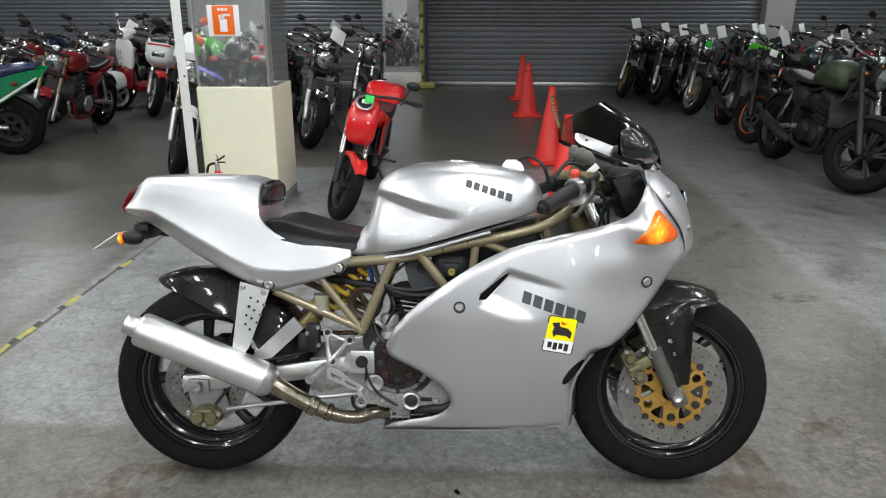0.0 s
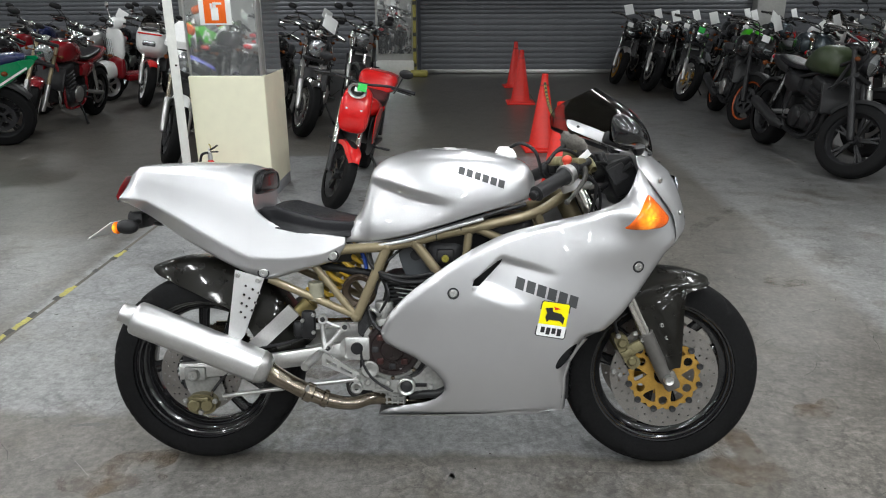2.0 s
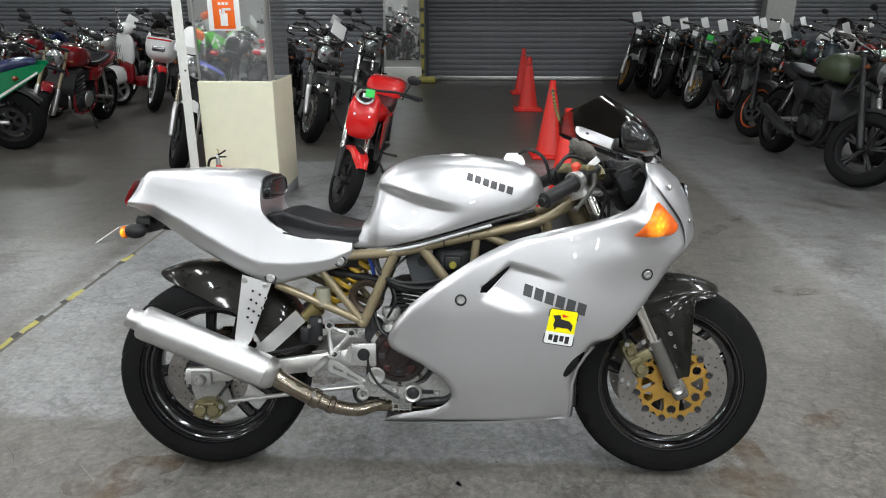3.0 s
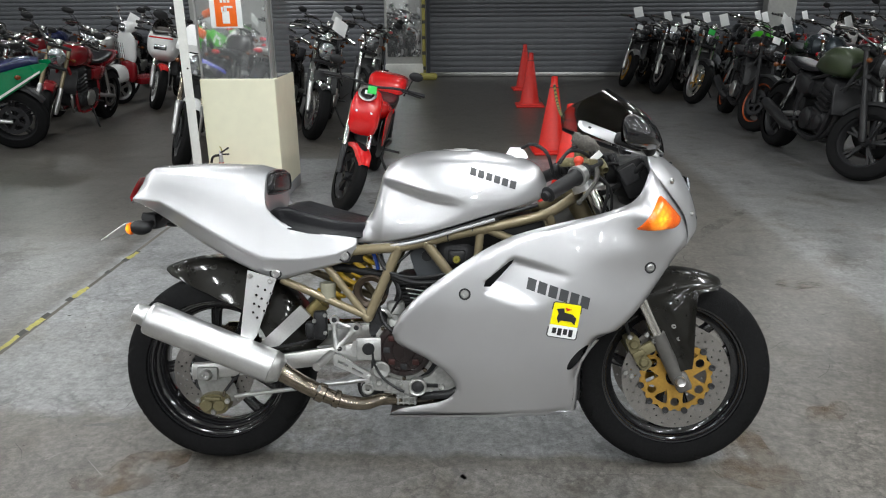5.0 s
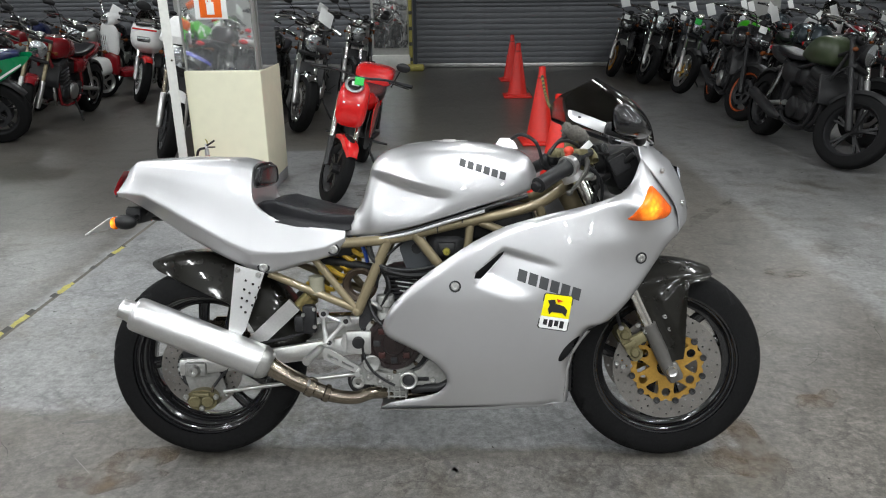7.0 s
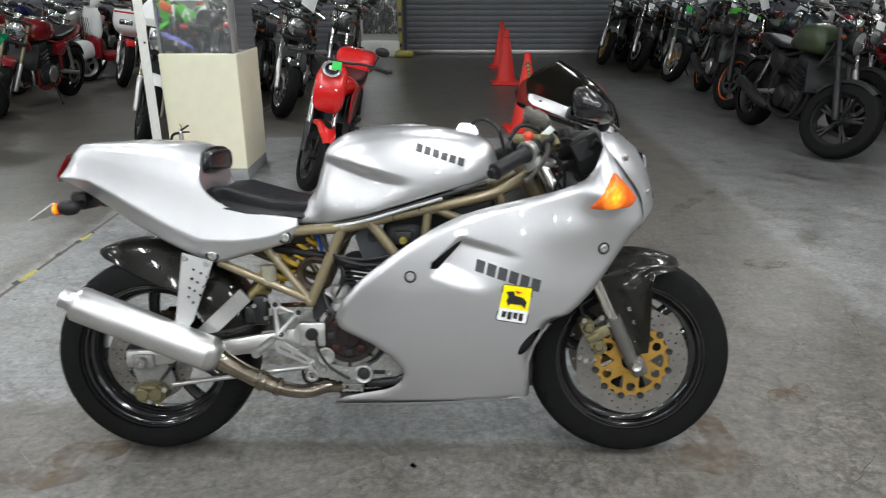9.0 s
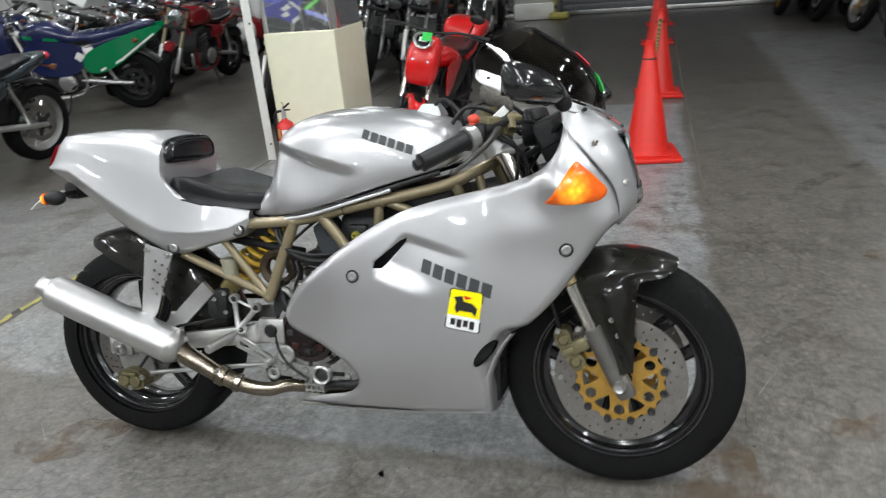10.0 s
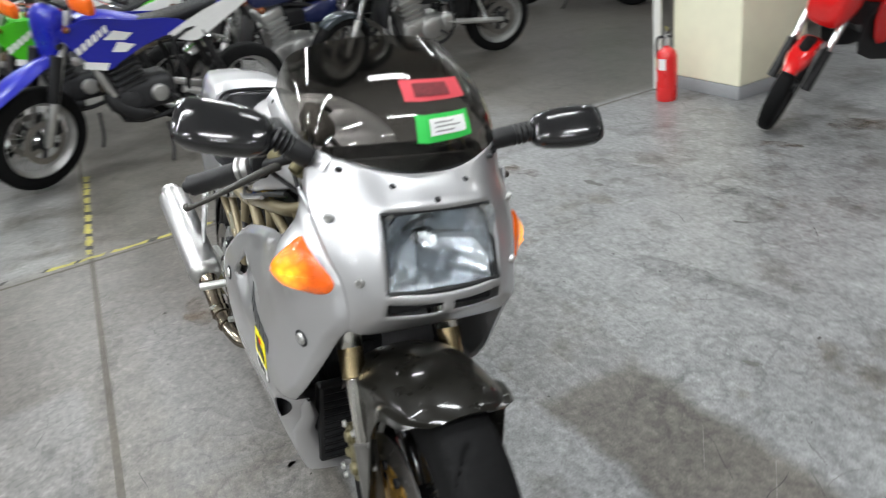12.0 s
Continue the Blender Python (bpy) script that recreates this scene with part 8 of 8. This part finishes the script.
    part("gauge", G().lathe([(-0.02, 0.03), (0.02, 0.048), (0.03, 0.046), (0.028, 0.0001)], 20, pose(bx + 0.09, 0, bar_h - 0.01, 60, 0, 90)), BLACK if head != "round" else CHROME, hb)
    part("cable", G().tube([(bx - 0.02, -0.2, bar_h + 0.02), (bx + 0.13, -0.14, bar_h - 0.0), (bx + 0.12, -0.07, bar_h - 0.2), (bx - 0.05, -0.05, bar_h - 0.4)], 0.006, 6), BLACK, hb)
    if cards:
        if len(label) % 3:
            part("stock_tag", G().box((0, 0, 0), (0.004, 0.09, 0.07), 0.001, pose(hx + 0.06, -0.07, hz + 0.07, 0, -12, -8)), STICKER_GREEN if len(label) % 5 == 0 else PAPER, root, "small printed stock tag")
        part("price_card", G().box((0, 0, 0), (0.004, 0.17, 0.16), 0.001, pose(bx + 0.05, 0.1 - 0.25 * flip_card, bar_h + 0.13, 24 if len(label) % 2 else -20, -28, 18)), PAPER, root, "white price card tied to the bars")
    # bars turned to the stand's side
    axis = Vector((-rake, 0, 1)).normalized()
    turn = Matrix.Translation(top) @ Matrix.Rotation(radians(steer), 4, axis) @ Matrix.Translation(-top)
    for ob in root.children:
        if ob.name.split(".")[0] in ("front_wheel", "front_fork", "front_fender", "handlebars", "headlight", "headlight_mask", "price_card", "turn_signal", "number_shield", "handguard", "stock_tag"):
            ob.matrix_basis = turn @ ob.matrix_basis
    part("side_stand", G().tube([(-0.05, 0.14, 0.26), (-0.02, 0.22, 0.12), (0.02, 0.27, 0.052)], 0.011, 8), BLACK, root)
    return root


def facing(fx, fy, deg, wb=1.40):
    """The pose of a bike whose front wheel stands at fx, fy and that looks along deg."""
    c, s = math.cos(radians(deg)), math.sin(radians(deg))
    return pose(fx - wb / 2 * c, fy - wb / 2 * s, 0, 0, 0, deg)


def again(ob, fx, fy, deg, wb=1.40, lean=-9):
    return copy_thing(ob, facing(fx, fy, deg, wb) @ pose(0, 0, 0.004, lean))


# west row, looking south
motorcycle("blue off-road motorcycle with white side panels and orange hand guards", facing(-3.33, -0.60, -79), wb=1.40, body="offroad", style="wire", rim=ALLOY, tank=BLUE, fend=BLUE, head="none", bar_h=1.14, seat_h=0.86, frame_mat=BLACK, engine_mat=DARK, cards=0, disc=True, fork_mat=ALLOY, pipe=STEEL)
gun = motorcycle("gunmetal naked motorcycle with a chrome round headlight", facing(-4.06, 1.69, -93), wb=1.44, style="wire", rim=CASE, tank=GUNMETAL, side=GUNMETAL, fend=GUNMETAL, engine_mat=ALLOY, wf=0.11, wr=0.13, cards=0)
greenw = motorcycle("dark blue motorcycle with a green tail and ribbed seat", facing(-5.76, 4.62, 199), tank=NAVY, tail=NAVY, side=WHITE, stripe=GREEN, frame_mat=ALLOY, rim=BLACK, head="fairing", fend=WHITE, cards=0)
for s in (-1, 1):
    pnl = part("tail_panel", G().plate(curve2([(-0.28, 0.50), (-0.40, 0.44), (-0.66, 0.53), (-1.05, 0.77), (-1.09, 0.85), (-0.86, 0.82), (-0.52, 0.73), (-0.32, 0.64)], 2), lambda u, v, d: (u, s * (0.165 - 0.07 * ease(-0.5, -1.0, u) - d), v), 0.008, step=0.05), GREEN, greenw, "green upswept tail panel")
    part("white_stripe", G().plate([(-0.43, 0.46), (-0.66, 0.545), (-1.03, 0.765), (-1.03, 0.785), (-0.65, 0.565), (-0.43, 0.485)], lambda u, v, d: (u, s * (0.169 - 0.07 * ease(-0.5, -1.0, u) - d), v), 0.003, step=0.05), WHITE, pnl)
    part("front_panel", G().plate(curve2([(-0.30, 0.72), (-0.27, 0.52), (-0.1, 0.44), (0.16, 0.47), (0.30, 0.62), (0.22, 0.78), (0.0, 0.80)], 2), lambda u, v, d: (u, s * (0.16 + 0.02 * math.sin(3 * u) - d), v), 0.008, step=0.05), NAVY, greenw, "dark blue side panel")
pad = part("upswept_seat", shell(G(), ((-0.14, 0.76, 0.82, 0.10), (-0.35, 0.72, 0.84, 0.135), (-0.6, 0.73, 0.85, 0.12), (-0.88, 0.80, 0.90, 0.09), (-1.02, 0.84, 0.88, 0.05)), power=0.55), NAVY, greenw, "dark blue ribbed seat")
for k in range(6):
    x, z = -0.36 - 0.085 * k, 0.842 + 0.004 * k + 0.002 * k * k
    part("seat_rib", G().tube([(x, -0.10 + 0.006 * k, z - 0.012), (x, 0, z), (x, 0.10 - 0.006 * k, z - 0.012)], 0.008, 8, 3), BLACK, pad)
redm = motorcycle("deep red naked motorcycle with a round headlight", facing(-4.5, 5.6, -88), tank=DEEP_RED, tail=DEEP_RED, frame_mat=DEEP_RED, fend=DEEP_RED, fork_mat=BRONZE, cards=0, bar_h=1.0, lean=-10)
lime_off = motorcycle("lime green off-road motorcycle with white side panels", facing(-4.2, -0.98, -82), body="offroad", style="wire", rim=ALLOY, tank=LIME, fend=LIME, head="none", bar_h=1.14, seat_h=0.86, frame_mat=BLACK, cards=0, fork_mat=ALLOY)
navy = motorcycle("navy blue naked motorcycle with chrome exhaust", facing(-4.35, 0.65, -86), tank=NAVY, tail=NAVY, fend=CHROME, engine_mat=ALLOY, style="wire", rim=CHROME, cards=0)
whitefair = motorcycle("white sport motorcycle with red and blue trim", facing(-4.16, 7.7, -80), tank=WHITE, tail=RED, fend=RED, head="fairing", stripe=RED, style=3, rim=WHITE, cards=0, screen_mat=SMOKE)
classic = motorcycle("black cruiser motorcycle with a chrome headlight and fenders", facing(-1.57, 5.5, -84), tank=GLOSS_BLACK, fend=CHROME, style="wire", rim=CHROME, engine_mat=ALLOY, cards=1, bar_h=1.04, seat_h=0.74, mirrors=False)
motorcycle("white half-faired motorcycle with a round headlight", facing(-2.42, 4.15, -84), tank=WHITE, tail=WHITE, fend=WHITE, head="round", head_mat=WHITE, fork_mat=STEEL, style=3, rim=BLACK, cards=0, screen_mat=WHITE)
blackn = motorcycle("black naked motorcycle with a small headlight", facing(-2.2, 6.0, -88), tank=GLOSS_BLACK, head="small", style=5, cards=0)
silver_n = motorcycle("silver naked motorcycle with alloy engine", facing(-1.35, 7.3, -86), tank=ALLOY, tail=ALLOY, engine_mat=ALLOY, style=3, rim=ALLOY, head="round", cards=0)

# east row, looking south
motorcycle("matt olive cafe motorcycle with black engine and exhaust", facing(3.13, 3.78, -87, 1.44), wb=1.44, fork_mat=BLACK, tank=OLIVE, tail=BLACK, style=5, rim=BLACK, disc=False, pipe=BLACK, wf=0.13, wr=0.16, head="round", head_mat=BLACK, cards=0, seat_h=0.8, bar_h=1.02, engine_mat=BLACK, lean=-8, steer=34, mirrors=False)
orange_rim = motorcycle("black naked motorcycle with orange-edged wheels", facing(3.13, 6.0, -96), tank=GLOSS_BLACK, style=5, rim=BLACK, edge=RIM_ORANGE, fork_mat=BLACK, pipe=DARK, head="mask", cards=1, mirrors=False)
motorcycle("grey naked motorcycle with spoked wheels and a gold brake carrier", facing(3.12, 8.2, -104), tank=GUNMETAL, style="wire", rim=ALLOY, disc="gold", fork_mat=CHROME, engine_mat=ALLOY, cards=1, mirrors=False)
motorcycle("black naked motorcycle with gold wheel rims", facing(2.6, 10.25, -112), tank=GLOSS_BLACK, rim=GOLD, style=5, head="mask", fend=ALLOY, cards=1, flip_card=1, mirrors=False)
motorcycle("lime green and black street motorcycle", facing(3.72, 7.55, -98), tank=LIME, tail=BLACK, head="mask", rim=GLOSS_BLACK, cards=1, mirrors=False)
cruiser = motorcycle("dark maroon cruiser with chrome engine", facing(4.25, 4.35, -94), tank=DEEP_RED, fend=CHROME, engine_mat=ALLOY, style="wire", rim=CHROME, bar_h=1.08, seat_h=0.72, cards=1)
blackr = motorcycle("black standard motorcycle with a price card", facing(3.35, 9.65, -100), tank=GLOSS_BLACK, head="round", style=5, cards=1, mirrors=False)
whiten = motorcycle("dark grey naked motorcycle with silver wheels", facing(4.0, 6.5, -97), tank=GUNMETAL, tail=BLACK, style=3, rim=ALLOY, head="mask", cards=1, mirrors=False)

for ob, places in (
        (whitefair, ((5.2, 8.8, -96),)),
        (blackr, ((4.2, 9.5, -98), (5.1, 5.6, -92), (2.9, 9.3, -106), (3.70, 4.6, -90), (6.1, 7.0, -92), (6.2, 10.2, -95), (3.0, 10.7, -104), (4.5, 10.6, -98))),
        (cruiser, ((5.05, 7.2, -95), (4.95, 6.0, -93), (6.1, 5.3, -90), (6.15, 8.6, -94))),
        (whiten, ((-2.95, -3.6, -92), (5.1, 4.0, -90), (5.15, 10.3, -97))),
        (orange_rim, ((7.0, 6.4, -90), (7.0, 9.0, -90))),
        (blackn, ((-3.6, 8.9, -90), (-5.0, -4.0, -88), (-2.95, 5.7, -90), (-2.1, 8.0, -87), (-1.5, 9.2, -85), (-5.25, 5.7, -90), (-6.6, 7.9, -92), (-5.3, 2.2, -92), (-7.9, 9.2, -90), (-5.3, 10.4, -86))),
        (classic, ((-4.2, -3.4, -88), (-3.45, -3.2, -90), (-1.8, -4.4, -92), (-2.85, 7.5, -88), (-2.4, 9.7, -90), (-5.9, 5.5, -90), (-5.8, 9.9, -88), (-7.0, 2.6, -90))),
        (silver_n, ((-5.1, -2.4, -88), (-3.2, 9.4, -90), (-6.6, 5.8, -90), (-5.3, 7.9, -90), (-5.3, 0.6, -88), (-2.75, -2.75, -90))),
        (lime_off, ((-3.6, -1.9, 91),)), (navy, ((-3.35, -5.5, -86), (-2.55, -4.9, -88), (-7.4, 6.0, -90), (-7.2, 8.0, -90), (-7.0, 9.6, -92), (-5.35, -1.1, -86), (-6.3, 1.0, -90))),
        (gun, ((-4.6, 9.8, -90), (-6.1, 9.3, -88))),
        (redm, ((-4.4, -2.9, -88), (-2.2, -3.5, -90), (-8.0, 4.0, -90), (-6.3, -1.0, -88), (-6.0, 7.3, -94)))):
    for fx, fy, deg in places:
        again(ob, fx, fy, deg)


# white scooter with red lower body
def scooter(m):
    root = thing("scooter", "cream white scooter with a dark red lower body", "scooter", m)
    simple_wheel(root, "front_wheel", (0.62, 0, 0.22), 0.22, 0.1, ALLOY, 5, False)
    simple_wheel(root, "rear_wheel", (-0.62, 0, 0.22), 0.22, 0.11, ALLOY, 5, False)
    part("front_fender", shell(G(), ((0.86, 0.3, 0.36, 0.05), (0.78, 0.28, 0.5, 0.10), (0.62, 0.3, 0.56, 0.12), (0.45, 0.34, 0.5, 0.09))), WHITE, root)
    part("leg_shield", shell(G(), ((0.53, 0.66, 0.88, 0.09), (0.49, 0.58, 0.98, 0.18), (0.455, 0.56, 1.0, 0.205), (0.43, 0.6, 0.97, 0.19)), power=0.55), WHITE, root, "cream white leg shield")
    part("lower_apron", shell(G(), ((0.54, 0.36, 0.6, 0.09), (0.49, 0.3, 0.64, 0.165), (0.45, 0.3, 0.64, 0.175), (0.42, 0.34, 0.6, 0.15)), power=0.55), DEEP_RED, root, "dark red lower apron")
    part("floor_board", G().box((0.1, 0, 0.32), (0.6, 0.36, 0.09), 0.03), DEEP_RED, root)
    part("rear_body", shell(G(), ((-0.05, 0.34, 0.7, 0.12), (-0.2, 0.3, 0.74, 0.19), (-0.5, 0.34, 0.76, 0.22), (-0.8, 0.48, 0.74, 0.17), (-0.95, 0.58, 0.7, 0.08))), DEEP_RED, root, "dark red rear body")
    part("seat", shell(G(), ((-0.05, 0.7, 0.8, 0.09), (-0.25, 0.72, 0.84, 0.15), (-0.6, 0.74, 0.86, 0.15), (-0.8, 0.76, 0.82, 0.09)), power=0.55), LEATHER, root)
    part("handle_cover", shell(G(), ((0.5, 0.98, 1.08, 0.08), (0.42, 0.98, 1.14, 0.12), (0.32, 1.0, 1.12, 0.08))), WHITE, root)
    part("headlight", G().ball((0.5, 0, 1.05), (0.05, 0.07, 0.065), 16), LENS, root)
    hb = part("bar", G().tube([(0.32, -0.36, 1.06), (0.38, 0, 1.06), (0.32, 0.36, 1.06)], 0.014), BLACK, root)
    for s in (-1, 1):
        part("mirror", G().tube([(0.35, s * 0.26, 1.08), (0.36, s * 0.3, 1.22)], 0.005, 6, 1).ball((0.36, s * 0.31, 1.27), (0.015, 0.05, 0.05), 12), CHROME, root)
    rk = G()
    for y in (-0.1, -0.05, 0, 0.05, 0.1):
        rk.tube([(0.56, y, 0.62), (0.58, y, 0.86)], 0.006, 6, 1)
    part("rack", rk, CHROME, root, "chrome luggage rack")


scooter(facing(-4.95, 8.3, -125, 1.24) @ pose(0, 0, 0, -6))

# small red electric motorcycle
SQUAT = Matrix.Translation((0, 0, 0.27)) @ Matrix.Diagonal((1, 1, 0.79, 1)) @ Matrix.Translation((0, 0, -0.27))


def low(name, g, material, parent, label="", angle=38):
    return part(name, g.moved(SQUAT), material, parent, label, angle)


ev = thing("electric_motorcycle", "small bright red electric motorcycle leaning on its stand", "motorcycle", facing(-0.79, 2.85, -91, 1.28) @ pose(0, 0, 0.004, -13))
simple_wheel(ev, "front_wheel", (0.64, 0, 0.243), 0.243, 0.078, BLACK, 5, False)
simple_wheel(ev, "rear_wheel", (-0.64, 0, 0.27), 0.27, 0.12, BLACK, 5, True)
for s in (-1, 1):
    low("lower_leg", G().tube([(0.65, s * 0.085, 0.25), (0.55, s * 0.085, 0.47)], 0.024, 12, 1), BLACK, ev)
    low("fork_tube", G().tube([(0.56, s * 0.085, 0.45), (0.40, s * 0.085, 0.82)], 0.017, 12, 1), CHROME, ev)
    low("fender_strut", G().tube([(0.57, s * 0.078, 0.50), (0.63, s * 0.078, 0.3)], 0.009, 8, 1), BLACK, ev)
    low("mirror", G().tube([(0.3, s * 0.22, 0.95), (0.33, s * 0.26, 1.1)], 0.005, 6, 1).ball((0.33, s * 0.28, 1.14), (0.012, 0.05, 0.04), 12), BLACK, ev)
    low("footrest", G().tube([(-0.1, s * 0.1, 0.33), (-0.1, s * 0.24, 0.33)], 0.012, 8, 1), BLACK, ev)
    low("rear_shock", G().tube([(-0.5, s * 0.1, 0.36), (-0.36, s * 0.1, 0.66)], 0.022, 8, 1), BLACK, ev)
    low("swing_arm", G().tube([(-0.15, s * 0.1, 0.33), (-0.64, s * 0.1, 0.27)], 0.022, 8, 1), BLACK, ev)
    low("leg_panel", G().plate(curve2([(0.36, 0.62), (0.34, 0.4), (0.1, 0.3), (-0.1, 0.34), (-0.05, 0.5), (0.2, 0.7)], 2), lambda u, v, d: (u, s * (0.11 - d), v), 0.006, step=0.06), BLACK, ev)
for s in (-1, 1):
    low("side_panel", G().plate(curve2([(0.32, 0.72), (0.29, 0.5), (0.2, 0.45), (0.06, 0.6), (-0.03, 0.72), (0.12, 0.76)], 2), lambda u, v, d: (u, s * (0.135 - d), v), 0.006, step=0.06), RED, ev, "red side panel")
low("front_fender", round_guard(Vector((0.64, 0, 0.25)), 0.285, 0.062, 42, 140, 0.035, 22, 8, 0.4), RED, ev, "red front fender")
nosepod = low("front_shield", shell(G(), ((0.56, 0.70, 0.74, 0.05), (0.545, 0.60, 0.85, 0.092), (0.50, 0.58, 0.93, 0.105), (0.42, 0.62, 0.97, 0.10), (0.36, 0.7, 0.95, 0.08)), power=0.55), RED, ev, "red front shield")
low("headlight", G().lathe([(0.0, 0.06), (0.025, 0.066), (0.036, 0.06), (0.03, 0.047), (0.01, 0.045)], 28, pose(0.525, 0, 0.95, 0, -38, -90)), ALLOY, ev, "round headlight ring")
low("lens", G().lathe([(0.012, 0.047), (0.018, 0.03), (0.02, 0.0001)], 24, pose(0.525, 0, 0.95, 0, -38, -90)), GLOSS_BLACK, ev, "dark headlight lens")
low("stock_label", G().box((0, 0, 0), (0.005, 0.06, 0.07), 0.001, pose(0.568, 0.03, 0.99, 0, -35, 6)), STICKER_GREEN, ev, "green stock label")
low("stock_label", G().box((0, 0, 0), (0.005, 0.05, 0.035), 0.001, pose(0.575, 0.01, 0.965, 0, -35, 6)), PAPER, ev, "white stock label")
for y in (-0.05, 0.05):
    low("white_mark", G().box((0, 0, 0), (0.004, 0.014, 0.09), 0.001, pose(0.55, y, 0.755, 0, 6, 0)), PAPER, nosepod)
low("body", shell(G(), ((0.32, 0.55, 0.7, 0.08), (0.15, 0.42, 0.72, 0.12), (-0.1, 0.36, 0.7, 0.13), (-0.4, 0.5, 0.7, 0.11)), power=0.6), BLACK, ev)
low("tank_cover", shell(G(), ((0.34, 0.7, 0.84, 0.07), (0.2, 0.66, 0.86, 0.12), (0.0, 0.64, 0.8, 0.13), (-0.12, 0.64, 0.74, 0.1)), power=0.65), RED, ev, "red body cover")
low("seat", shell(G(), ((-0.02, 0.72, 0.8, 0.09), (-0.2, 0.7, 0.79, 0.13), (-0.5, 0.73, 0.82, 0.12), (-0.7, 0.77, 0.83, 0.08)), power=0.55), LEATHER, ev)
low("tail", shell(G(), ((-0.3, 0.62, 0.72, 0.12), (-0.6, 0.66, 0.78, 0.11), (-0.82, 0.74, 0.82, 0.07)), power=0.6), RED, ev)
low("top_box", shell(G(), ((-0.44, 0.80, 0.86, 0.11), (-0.5, 0.79, 0.96, 0.15), (-0.74, 0.79, 0.97, 0.15), (-0.8, 0.81, 0.88, 0.11)), power=0.5), RED, ev, "red top box")
low("bar", G().tube([(0.24, -0.35, 0.98), (0.3, -0.18, 1.0), (0.34, 0, 0.98), (0.3, 0.18, 1.0), (0.24, 0.35, 0.98)], 0.011), BLACK, ev)
for s in (-1, 1):
    low("grip", G().tube([(0.24, s * 0.36, 0.98), (0.27, s * 0.24, 0.99)], 0.017, 10, 1), BLACK, ev)
    low("lever", G().tube([(0.33, s * 0.2, 0.99), (0.29, s * 0.34, 0.965)], 0.006, 6, 1), BLACK, ev)
low("side_stand", G().tube([(-0.05, 0.1, 0.28), (-0.02, 0.2, 0.1), (0.0, 0.24, 0.043)], 0.011, 8), BLACK, ev)

pivot = Vector((0.5, 0, 0.6))
turn = Matrix.Translation(pivot) @ Matrix.Rotation(radians(27), 4, Vector((-0.43, 0, 1)).normalized()) @ Matrix.Translation(-pivot)
for ob in ev.children:
    if ob.name.split(".")[0] in ("front_wheel", "lower_leg", "fork_tube", "fender_strut", "front_fender"):
        ob.matrix_basis = turn @ ob.matrix_basis
